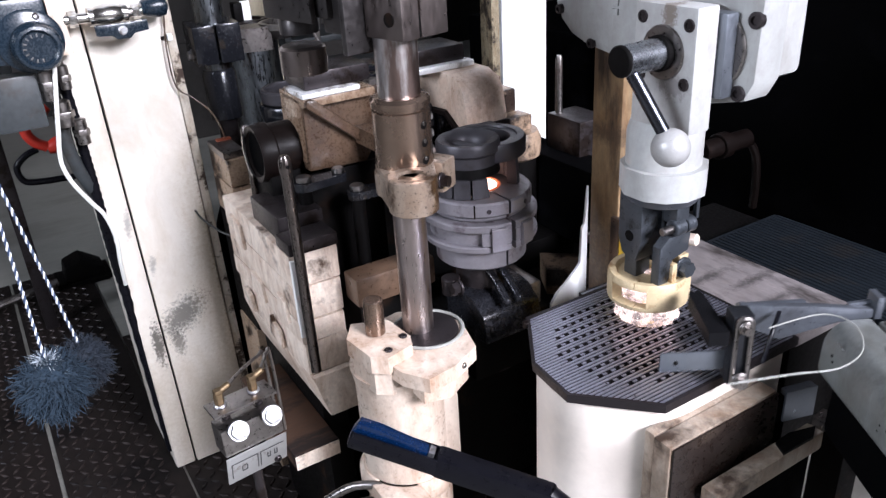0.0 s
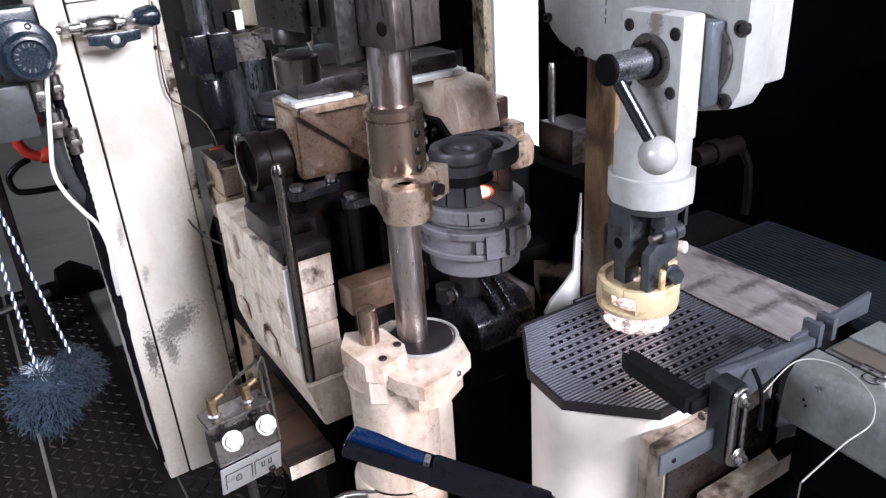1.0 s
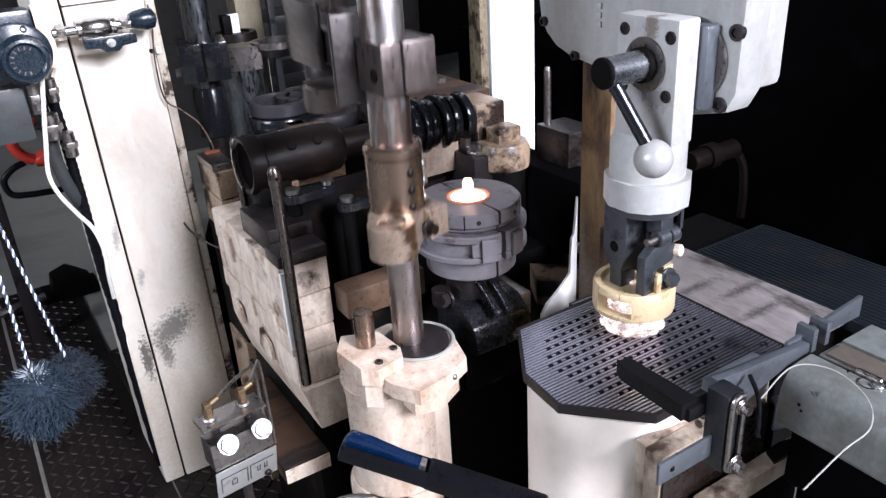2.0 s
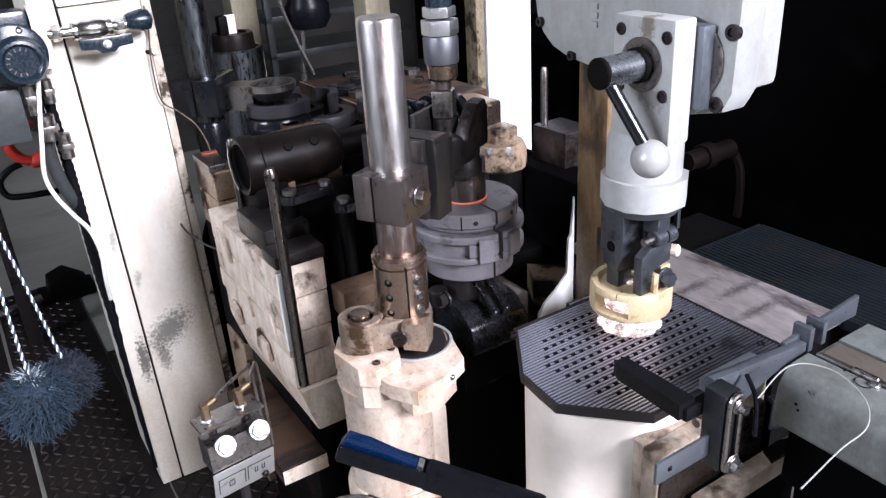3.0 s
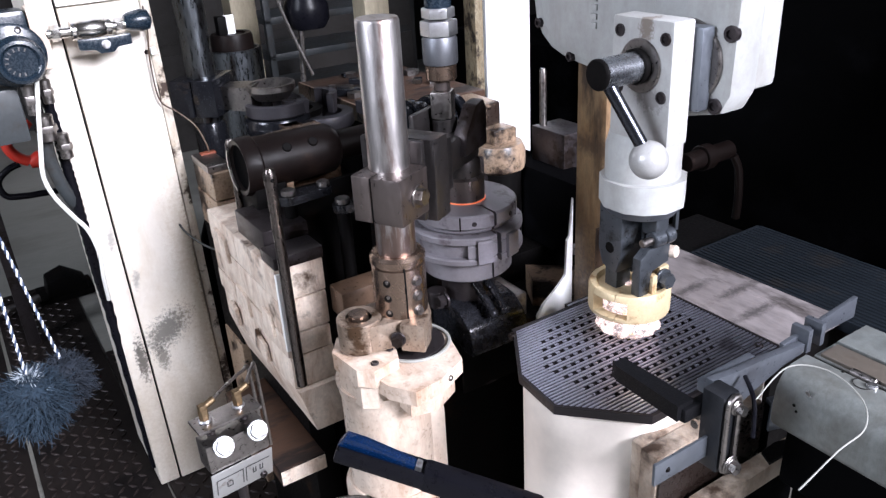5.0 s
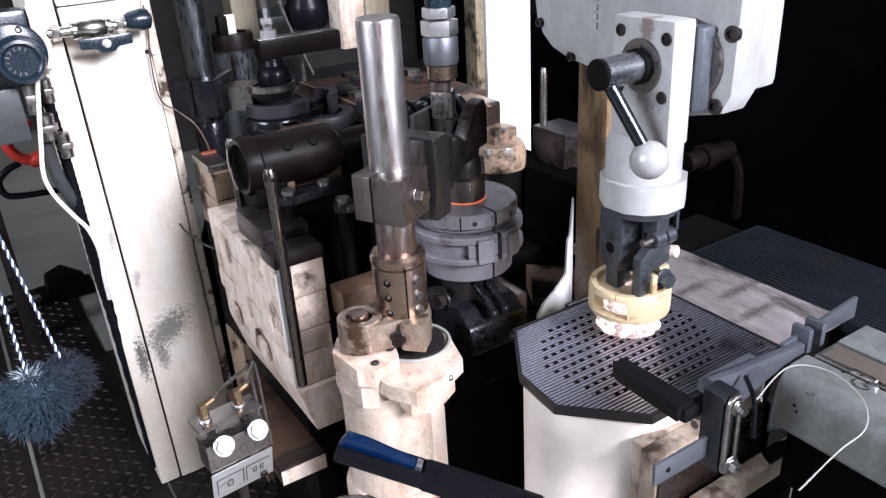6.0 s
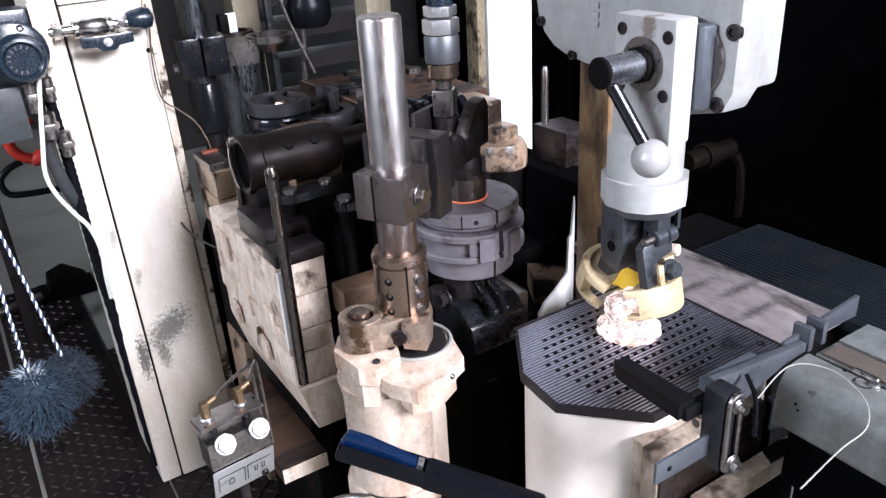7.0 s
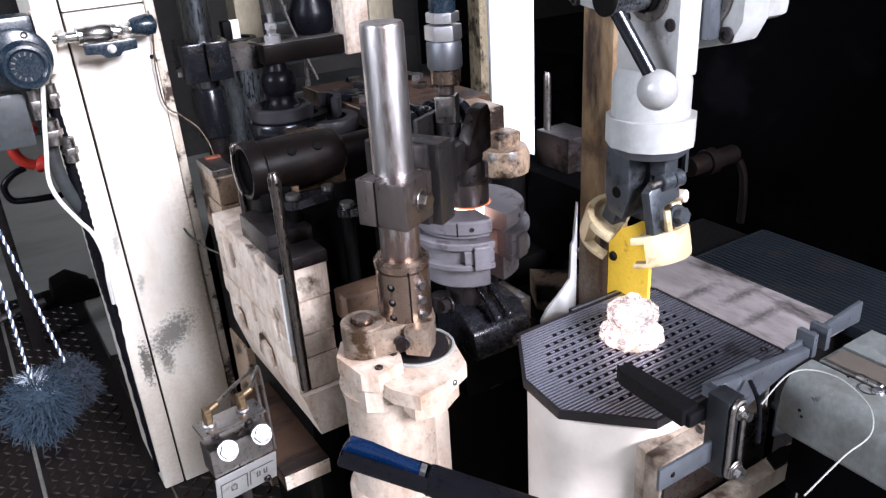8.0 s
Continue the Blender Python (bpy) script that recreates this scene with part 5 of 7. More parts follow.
def far_equipment():
    """Dim machines and uprights past the moulds."""
    for u, v, w, z1, material, label in ((1.389, 1.82, 0.158, 4.6, PILLAR, "flat white-painted front of a hall pillar in full light"),):
        bm = B()
        # front sheet only, moved nearer and flattened to fit the camera's view
        box(bm, u - w / 2, u + w / 2, v, v + 0.016, 0, z1, 0.004)
        solid("hall_pillar", bm, material, at(0, 0, 0), label, "pillar", kind="structure")
    for u, v, w, label in ((1.660, 2.32, 0.072, "rust-stained cream machine upright with peeling paint"), (1.280, 2.4, 0.092, "pale cream machine upright"), (1.025, 3.0, 0.10, "dim cream machine upright")):
        bm = B()
        box(bm, u - w / 2, u + w / 2, v, v + w, 0, 3.2, 0.004)
        solid("upright", bm, RUSTED if v < 2.35 else CHIPPED, at(0, 0, 0), label, "upright", group="machine uprights")
    c = thing("ring_stand", at(0.845, 2.64, 0), "dark round fixture on a pale drum", "fixture")
    bm = B()
    lathe(bm, [(0, 0.006), (0.092, 0.006), (0.092, 0.835), (0.088, 0.84), (0.080, 0.84), (0.078, 0.83), (0, 0.83)], 36)
    part("drum", bm, BLUESTEEL, c, "dull blue-grey steel drum")
    bm = B()
    lathe(bm, [(0, 0.83), (0.07, 0.83), (0.07, 0.88), (0.066, 0.89), (0.05, 0.89), (0.048, 0.882), (0, 0.882)], 36)
    part("ring", bm, OILBLACK, c)
    bm = B()
    box(bm, -0.05, -0.02, -0.04, 0.0, 0.889, 0.95, 0.004)
    part("block", bm, BLACK, c)
    bm = B()
    box(bm, -0.015, 0.025, 0.02, 0.03, 0.882, 0.945, 0.002)
    part("tag", bm, PILLAR, c)
    c = thing("hose_drop", at(1.118, 2.62, 0), "black drive head with a hanging spring hose", "fixture")
    bm = B()
    lathe(bm, [(0, 0.872), (0.06, 0.872), (0.078, 0.90), (0.078, 0.95), (0.055, 1.0), (0.04, 1.6), (0, 1.6)], 28)
    part("head", bm, RUBBER, c)
    bm = B()
    tube(bm, [(-0.036, -0.02, 0.89), (-0.042, -0.02, 0.80), (-0.055, -0.02, 0.66)], 0.009, 10, True, 0.25)
    part("spring_hose", bm, WORN, c)
    bm = B()
    tube(bm, [(-0.14, 0, 1.2), (-0.10, -0.02, 0.95), (-0.03, -0.06, 0.72)], 0.006, 10)
    for z, x in ((1.02, -0.115), (0.96, -0.102)):
        cyl(bm, 0.011, z, z + 0.018, pose(x, -0.018, 0), 12)
    part("pipe", bm, WORN, c)
    # far cabinets and shelves in the dim hall; black base added over lit floor
    for u, v, w, d, z1, material, label in ((1.2, 4.4, 1.3, 0.6, 1.5, PLASTER, "dim grey steel cabinet far back in the hall"), (2.4, 4.8, 0.9, 0.6, 1.1, PLASTER, "low grey cabinet far back in the hall"), (-1.2, 4.0, 1.4, 0.6, 1.4, GREEN, "grey cabinet against the hall wall"), (2.75, 2.3, 0.9, 1.2, 0.62, SHADEBLACK, "added black mass that darkens the floor far in the hall")):
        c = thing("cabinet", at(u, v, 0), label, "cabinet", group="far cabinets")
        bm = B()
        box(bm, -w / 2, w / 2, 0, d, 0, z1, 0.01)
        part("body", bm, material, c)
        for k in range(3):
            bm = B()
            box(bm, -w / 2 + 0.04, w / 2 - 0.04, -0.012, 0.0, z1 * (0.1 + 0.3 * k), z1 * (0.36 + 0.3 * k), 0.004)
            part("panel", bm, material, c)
    c = thing("pipe_rack", at(1.5, 3.4, 0), "pale blue-grey frame with shelves", "rack")
    for k in range(4):
        bm = B()
        box(bm, -0.25, 0.3, 0, 0.3, 0.3 + 0.16 * k, 0.33 + 0.16 * k, 0.003)
        part("shelf", bm, GREEN, c)
    for x in (-0.25, 0.28):
        bm = B()
        box(bm, x, x + 0.03, 0, 0.03, 0, 1.2, 0.003)
        part("post", bm, GREEN, c)


far_equipment()


def rod_block():
    c = thing("slide_block", at(0.97, 1.10, 0), "dark steel block with an upright steel rod", "machine frame")
    bm = B()
    box(bm, 0.0, 0.075, 0.0, 0.10, 0.62, 0.85, 0.004)
    part("block", bm, DARK, c)
    bm = B()
    lathe(bm, [(0, 0.85), (0.0075, 0.85), (0.0075, 0.957), (0.005, 0.964), (0, 0.965)], 16, pose(0.018, 0.085, 0))
    part("rod", bm, WORN, c)


rod_block()


def tan_post():
    c = thing("guard_post", at(0.868, 0.893, 0), "rust-stained tan square steel post", "post")
    bm = B()
    box(bm, -0.025, 0.025, -0.034, 0.034, 0.006, 1.9, 0.006)
    part("post", bm, TAN, c)
    # added white plate for the bright background in the gap, outlined from the view
    bm = B()
    prism(bm, [(-0.026, 0.006), (-0.026, 0.805), (-0.029, 0.775), (-0.033, 0.735), (-0.0385, 0.727), (-0.041, 0.662), (-0.050, 0.652), (-0.072, 0.633), (-0.092, 0.619), (-0.105, 0.600), (-0.105, 0.006)], 0.036, 0.042, 0.001, Matrix(((1, 0, 0, 0), (0, 0, 1, 0), (0, 1, 0, 0), (0, 0, 0, 1))))
    part("white_strip", bm, PILLAR, c, "white plate standing in for the bright gap beside the post")


smear_or_shade(TAN, (0.0, 0.0, 0.60), (0.12, 0.12, 0.14), 0, (0.045, 0.026, 0.016), 0.62, 1.05, 0.85)
smear_or_shade(TAN, (0.0, 0.0, 0.905), (0.12, 0.12, 0.022), 0, (0.05, 0.03, 0.018), 0.6, 0.95, 0.8)
tan_post()


def orange_guard():
    c = thing("guard_plate", at(0.835, 0.80, 0), "orange-painted steel guard plate with a bolt", "guard")
    bm = B()
    prism(bm, [(-0.055, 0.55), (0.033, 0.55), (0.033, 0.784), (0.020, 0.796), (-0.012, 0.812), (-0.046, 0.835), (-0.055, 0.835)], -0.012, -0.006, 0.001, Matrix(((0, 0, 1, 0), (1, 0, 0, 0), (0, 1, 0, 0), (0, 0, 0, 1))))
    part("plate", bm, ORANGE, c)
    bm = B()
    box(bm, -0.014, -0.005, 0.0335, 0.052, 0.55, 0.780, 0.001)
    part("edge_angle", bm, OILBROWN, c, "dark brown edge angle")
    socket_bolt(c, pose(-0.012, 0.021, 0.749, 0, -90), 0.008, 0.004)


orange_guard()

# ---- dead plate and conveyor ----
PZ = 0.691
OCT = [(0.535, 0.620), (0.618, 0.531), (0.876, 0.531), (0.876, 0.775), (0.850, 0.803), (0.608, 0.798), (0.543, 0.702)]


def span(poly, v):
    us = []
    for k, (a, b) in enumerate(zip(poly, poly[1:] + poly[:1])):
        if (a[1] - v) * (b[1] - v) < 0:
            us.append(a[0] + (b[0] - a[0]) * (v - a[1]) / (b[1] - a[1]))
    return (min(us), max(us)) if len(us) > 1 else None


def dead_plate():
    c = thing("dead_plate", at(0, 0, 0), "dark ribbed steel dead plate with rows of square vent holes", "plate")
    verts, faces = [], []

    def bar(u0, u1, v0, v1, z0, z1):
        k = len(verts)
        verts.extend([(u0, v0, z0), (u1, v0, z0), (u1, v1, z0), (u0, v1, z0), (u0, v0, z1), (u1, v0, z1), (u1, v1, z1), (u0, v1, z1)])
        faces.extend([tuple(k + i for i in f) for f in ((0, 3, 2, 1), (4, 5, 6, 7), (0, 1, 5, 4), (1, 2, 6, 5), (2, 3, 7, 6), (3, 0, 4, 7))])

    def row(v0, v1, ve, cuts, z0, z1):
        ends = [e for e in (span(OCT, v0), span(OCT, v1)) if e] or [span(OCT, ve)]
        if not ends[0]:
            return
        lo, hi = max(e[0] for e in ends) + 0.003, min(e[1] for e in ends) - 0.003
        edges = [lo] + [x for s in cuts for x in (s, s + 0.0086)] + [hi]
        for i in range(0, len(edges), 2):
            if edges[i + 1] - edges[i] > 0.0008:
                bar(edges[i], edges[i + 1], v0, v1, z0, z1)

    p = 0.0058
    for g in range(16):  # three ribs to a group, holes along the middle one
        v = 0.5335 + p * (3 * g + 1)
        cuts = []
        if 2 <= g <= 13:
            r = math.sqrt(max(0.0, 1 - ((v - 0.668) / 0.115) ** 2)) * 0.13
            off = (-0.0026 * g) % 0.0152
            cuts = [0.560 + off + j * 0.0152 for j in range(20) if abs(0.560 + off + j * 0.0152 - 0.706) < r]
        if not span(OCT, v):
            continue
        row(v - 0.0044, v + 0.0044, v, cuts, PZ - 0.009, PZ - 0.0015)
        row(v + 0.0044, v + 3 * p - 0.0044, v, [], PZ - 0.009, PZ - 0.0015)
        for k in (-1, 0, 1):
            row(v + p * k - 0.0014, v + p * k + 0.0014, v, cuts if k == 0 else [], PZ - 0.0015, PZ)
    # faces below the rib tops get a dark colour, painted groove shade
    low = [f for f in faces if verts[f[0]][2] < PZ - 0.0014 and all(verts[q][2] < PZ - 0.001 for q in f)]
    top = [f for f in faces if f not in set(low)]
    for name, use, material, text in (("ribs", top, PLATE, "fine parallel steel ribs"), ("grid", low, RIMDARK, "vented grid under the ribs, coloured dark as groove shade")):
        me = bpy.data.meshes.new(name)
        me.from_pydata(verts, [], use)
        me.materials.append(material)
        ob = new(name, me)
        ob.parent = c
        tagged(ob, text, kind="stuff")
    bm = B()
    n = len(OCT)
    mid = Vector((0.705, 0.673))
    inner = [tuple(mid + (Vector(q) - mid) * 0.972) for q in OCT]
    lo = [[bm.verts.new((x, y, z)) for x, y in ring] for ring in (OCT, inner) for z in (PZ - 0.0125, PZ + 0.0003)]
    o0, o1, i0, i1 = lo
    for k in range(n):
        j = (k + 1) % n
        for q in ((o0[k], o0[j], o1[j], o1[k]), (o1[k], o1[j], i1[j], i1[k]), (i1[k], i1[j], i0[j], i0[k]), (i0[k], i0[j], o0[j], o0[k])):
            bm.faces.new(q)
    part("rim", bm, RIMDARK, c, "dark plate rim")
    for u, v in ((0.60, 0.79), (0.855, 0.555)):
        socket_bolt(c, pose(u, v, PZ - 0.002), 0.006, 0.0035)
    return c


# dark rim steel, also used for the painted shade in the grooves
RIMDARK = mat("plate_edge_and_groove_shade", (0.022, 0.018, 0.020), 0.45, 0.5, var=0.4, stain=(0.015, 0.012, 0.012), amount=0.4, scale=14, bump=0.15)
dead_plate()


def rounded(pts, radii, n=9):
    """An outline with its corners rounded off."""
    out = []
    for k, p in enumerate(pts):
        p, a, b = Vector(p), Vector(pts[k - 1]), Vector(pts[(k + 1) % len(pts)])
        d = min(radii[k], (a - p).length * 0.48, (b - p).length * 0.48)
        p0, p1 = p + (a - p).normalized() * d, p + (b - p).normalized() * d
        for j in range(n + 1):
            t = j / n
            q = p0 * (1 - t) ** 2 + p * 2 * t * (1 - t) + p1 * t ** 2
            out.append((q.x, q.y))
    return out


def plate_housing():
    c = thing("dead_plate_housing", at(0, 0, 0), "cream-painted sheet metal housing under the dead plate", "housing")
    mid = Vector((0.705, 0.673))
    bm = B()
    pts = rounded([(0.536, 0.621), (0.617, 0.535), (0.862, 0.535), (0.862, 0.785), (0.62, 0.785), (0.546, 0.70)], (0.05, 0.05, 0.02, 0.02, 0.03, 0.06))
    prism(bm, pts, 0.006, PZ - 0.0165, 0)
    part("drum", bm, CREAMBOX, c)
    # added black sheet, the shade inside the vent holes
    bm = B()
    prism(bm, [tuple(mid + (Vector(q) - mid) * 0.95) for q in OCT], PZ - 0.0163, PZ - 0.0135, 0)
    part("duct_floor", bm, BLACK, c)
    return c


CREAMBOX = mat("cream_sheet_paint", (0.66, 0.595, 0.535), 0.45, var=0.15, stain=(0.34, 0.28, 0.22), amount=0.14, scale=4, bump=0.06, edge=0.3)
plate_housing()


ALUBLUE = mat("blued_flat_steel", (0.15, 0.165, 0.19), 0.36, 0.7, var=0.2, stain=(0.12, 0.12, 0.12), amount=0.25, scale=10, bump=0.05, edge=0.3)
# greasy cream paint, also darkened for the shade beside the drive box
SHADEDRAIL = mat("greasy_shaded_cream", (0.40, 0.33, 0.265), 0.42, var=0.45, stain=(0.05, 0.032, 0.022), amount=0.46, scale=11, bump=0.2, edge=0.12, wash=(0.45, 0.3, 0.2), ws=0.8)
GREASESHADE = mat("side_grease_and_shade", (0.016, 0.010, 0.008), 0.3, 0.1, var=0.5, stain=(0.10, 0.075, 0.055), amount=0.42, scale=9, bump=0.35, edge=0.35)


def side_box():
    c = thing("drive_box", at(0.596, 0.50, 0), "cream box housing with a greasy top beside the dead plate", "housing")
    bm = B()
    box(bm, 0.0, 0.20, 0.0, 0.028, 0.006, 0.655, 0.004)
    part("body", bm, SHADEDRAIL, c)
    bm = B()
    box(bm, 0.002, 0.20, 0.0285, 0.045, 0.45, 0.6555, 0.003)
    part("rear_strip", bm, SHADEDRAIL, c)
    # dark sheet over the cream side: grease, and shade put into its colour
    bm = B()
    box(bm, 0.003, 0.20, -0.004, -0.0005, 0.02, 0.652, 0.001)
    part("side_cover", bm, GREASESHADE, c, "side cover, black with grease and painted shade")
    b = thing("steel_bracket", at(0.835, 0.490, 0), "bright bent steel bracket beside the drive box", "bracket")
    bm = B()
    prism(bm, [(-0.026, 0.004), (0.020, -0.010), (0.022, 0.004), (-0.022, 0.016)], 0.60, 0.648, 0.003)
    part("plate", bm, ALUBLUE, b)
    # leg and rail post below are blackened for shade
    bm = B()
    prism(bm, [(-0.034, 0.010), (-0.020, 0.006), (-0.018, 0.016), (-0.034, 0.016)], 0.006, 0.640, 0.002)
    part("leg", bm, SHADEBLACK, b)
    r = thing("frame_rail", at(0.645, 0.462, 0), "cream steel rail in front of the drive box", "rail")
    bm = B()
    box(bm, 0.0, 0.215, 0.0, 0.026, 0.55, 0.58, 0.004)
    part("rail", bm, SHADEDRAIL, r)
    bm = B()
    box(bm, 0.02, 0.20, 0.006, 0.021, 0.006, 0.55, 0.003)
    part("post", bm, SHADEBLACK, r)
    bm = B()
    prism(bm, [(0.13, 0.002), (0.19, 0.0), (0.212, 0.012), (0.17, 0.024), (0.14, 0.022)], 0.5795, 0.584, 0.002)
    part("grease", bm, BLACK, r, "lump of black grease")
    bm = B()
    prism(bm, [(0.215, 0.004), (0.246, 0.008), (0.240, 0.022), (0.215, 0.020)], 0.572, 0.594, 0.004)
    part("end_lug", bm, WORN, r)
    bm = B()
    lathe(bm, [(0, 0.006), (0.03, 0.006), (0.03, 0.465), (0.026, 0.475), (0, 0.475)], 28)
    solid("red_drum", bm, RED, at(0.832, 0.502, 0), "red drum low beside the machine", "drum")


side_box()


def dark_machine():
    """Added casings across the conveyor, their shade put into a near-black colour."""
    c = thing("shade_black_machine", at(0, 0, 0), "neighbouring machine casings coloured black to stand for shade", "machine frame")
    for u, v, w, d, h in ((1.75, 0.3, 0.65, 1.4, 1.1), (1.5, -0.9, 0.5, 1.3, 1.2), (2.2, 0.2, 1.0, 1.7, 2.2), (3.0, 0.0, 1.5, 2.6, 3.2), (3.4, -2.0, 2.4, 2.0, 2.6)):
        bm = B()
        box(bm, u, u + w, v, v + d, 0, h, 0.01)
        part("casing", bm, SHADEBLACK, c)
    p = thing("valve_pipe", at(1.38, 1.12, 0.70), "dull steel pipe with a hanging handle", "pipe")
    bm = B()
    cyl(bm, 0.022, -0.03, 0.12, LYING_U, 20)
    cyl(bm, 0.03, 0.02, 0.05, LYING_U, 20)
    part("pipe", bm, OILBLACK, p)
    bm = B()
    tube(bm, [(0.115, -0.018, -0.01), (0.128, -0.026, -0.045), (0.136, -0.028, -0.11), (0.146, -0.02, -0.175)], 0.010, 10)
    part("handle", bm, OILBLACK, p)


dark_machine()


def conveyor():
    c = thing("conveyor", at(0, 0, 0), "conveyor with a scuffed steel deck and a ribbed mesh belt", "conveyor")
    bm = B()
    box(bm, 0.879, 1.02, 0.535, 0.98, PZ - 0.02, PZ - 0.004, 0.002)
    part("deck", bm, SHEET, c, "scuffed steel deck plate")
    bm = B()
    box(bm, 1.022, 1.22, -0.8, 0.83, PZ - 0.03, PZ - 0.010, 0.002)
    belt = part("belt", bm, BELT, c)
    verts, faces = [], []
    for k in range(20):
        u = 1.026 + k * 0.0098
        i = len(verts)
        verts += [(u, -0.8, PZ - 0.010), (u + 0.006, -0.8, PZ - 0.010), (u + 0.006, 0.82, PZ - 0.010), (u, 0.82, PZ - 0.010), (u + 0.001, -0.8, PZ - 0.0078), (u + 0.005, -0.8, PZ - 0.0078), (u + 0.005, 0.82, PZ - 0.0078), (u + 0.001, 0.82, PZ - 0.0078)]
        faces += [tuple(i + q for q in f) for f in ((4, 5, 6, 7), (0, 1, 5, 4), (1, 2, 6, 5), (2, 3, 7, 6), (3, 0, 4, 7))]
    me = bpy.data.meshes.new("belt_ribs")
    me.from_pydata(verts, [], faces)
    me.materials.append(BELT)
    ob = new("belt_ribs", me)
    ob.parent = belt
    tagged(ob, "fine lengthwise belt ribs", kind="stuff")
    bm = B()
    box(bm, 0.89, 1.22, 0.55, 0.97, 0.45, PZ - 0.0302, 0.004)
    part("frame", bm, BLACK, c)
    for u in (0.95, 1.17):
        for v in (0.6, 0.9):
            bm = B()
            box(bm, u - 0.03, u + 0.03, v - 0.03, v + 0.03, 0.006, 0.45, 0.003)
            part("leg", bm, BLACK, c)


for u, v in ((0.915, 0.73), (0.975, 0.68), (0.94, 0.62)):
    smear_or_shade(SHEET, (u, v, PZ), (0.075, 0.013, 0.5), 0, (0.05, 0.045, 0.045), 0.55, 0.95, 0.75)
conveyor()


GREENCAST = mat("grey_green_casting", (0.17, 0.183, 0.178), 0.40, var=0.45, stain=(0.085, 0.08, 0.07), amount=0.5, scale=9, bump=0.3, edge=0.25, wash=(0.45, 0.4, 0.35), ws=0.7)
LIDBROWN = mat("brown_stained_lid", (0.10, 0.085, 0.07), 0.45, var=0.4, stain=(0.05, 0.035, 0.025), amount=0.45, scale=14, bump=0.2, edge=0.2)


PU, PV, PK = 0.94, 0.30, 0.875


def pusher_stand():
    c = thing("pusher_stand", at(PU * PK, PV * PK, 0), "black stand under the swinging pusher head, coloured for shade", "stand")
    # post blackened for the shade below the head
    bm = B()
    cyl(bm, 0.05, 0.006, 0.598, None, 28)
    part("pivot_post", bm, SHADEBLACK, c)
    bm = B()
    box(bm, -0.10, 0.08, -0.2, 0.06, 0.006, 0.06, 0.01)
    part("base", bm, BLACK, c)


pusher_stand()


def drive_head(c):
    """The grey-green casing that swings with the pusher."""
    along = Matrix(((1, 0, 0, 0), (0, 0, 1, 0), (0, 1, 0, 0), (0, 0, 0, 1)))  # outline in x, z; length along y

    def body(name, pts, radii, v0, v1, material, bev=0.005, label=""):
        bm = B()
        prism(bm, rounded([(x - PU, z) for x, z in pts], radii, 6)[::-1], v0 - PV, v1 - PV, bev, along)
        bmesh.ops.recalc_face_normals(bm, faces=bm.faces)
        return part(name, bm, material, c, label)

    body("casing", [(0.818, 0.600), (0.884, 0.600), (0.884, 0.694), (0.838, 0.692), (0.820, 0.668)], (0.02, 0.004, 0.006, 0.020, 0.022), 0.13, 0.500, GREENCAST, 0.007, "grey-green cast casing")
    body("rear_casing", [(0.893, 0.610), (1.014, 0.610), (1.014, 0.690), (0.893, 0.690)], (0.01, 0.01, 0.006, 0.004), 0.13, 0.496, GREENCAST, 0.004)
    # core blackened as shade under the casing
    body("core", [(0.835, 0.500), (1.0, 0.500), (1.0, 0.672), (0.84, 0.66)], (0.02, 0.02, 0.01, 0.01), 0.16, 0.485, SHADEBLACK)
    body("lid", [(0.896, 0.6895), (0.935, 0.6895), (0.935, 0.6945), (0.896, 0.6945)], (0.001, 0.001, 0.001, 0.001), 0.30, 0.488, LIDBROWN, 0.001, "brown-stained hinged lid")
    body("lid", [(0.940, 0.6895), (1.010, 0.6895), (1.010, 0.6955), (0.940, 0.6955)], (0.001, 0.001, 0.001, 0.001), 0.25, 0.492, GREENCAST, 0.001)
    bm = B()
    cyl(bm, 0.0055, 0.405 - PV, 0.440 - PV, pose(0.889 - PU, 0, 0.694) @ LYING_V, 18)
    part("hinge_pin", bm, WORN, c)
    bm = B()
    lathe_open(bm, [(0.012, 0.0), (0.0128, 0.0), (0.0128, 0.001), (0.012, 0.001), (0.012, 0.0)], 28, pose(0.875 - PU, 0.415 - PV, 0.694))
    part("wire_ring", bm, DARK, c)
    hex_bolt(c, pose(0.878 - PU, 0.405 - PV, 0.694), 0.0055, 0.004, ALU)
    bm = B()
    prism(bm, [(-0.0022, -0.020), (0.0024, -0.016), (0.0055, 0.010), (0.0035, 0.012), (-0.0005, 0.002)], -0.0006, 0.0006, 0, pose(0.8245 - PU, 0.452 - PV, 0.674) @ pose(0, 0, 0, 0, -128, 0) @ pose(0, 0, 0, 0, 0, 90))
    part("scuff", bm, ALU, c, "bare metal scuff")
    rng = random.Random(11)
    for k in range(14):  # chips in the paint
        v, q = rng.uniform(0.20, 0.47), rng.uniform(0, 1)
        x, z = (rng.uniform(0.845, 0.88), 0.6943) if q < 0.55 else (0.8192, rng.uniform(0.62, 0.66))
        bm = B()
        r = rng.uniform(0.001, 0.003)
        cyl(bm, r, -0.0008, 0.0004, pose(x - PU, v - PV, z) if q < 0.55 else pose(x - PU, v - PV, z, 0, -90), 7, 0.0001)
        part("paint_chip", bm, BLACK, c)


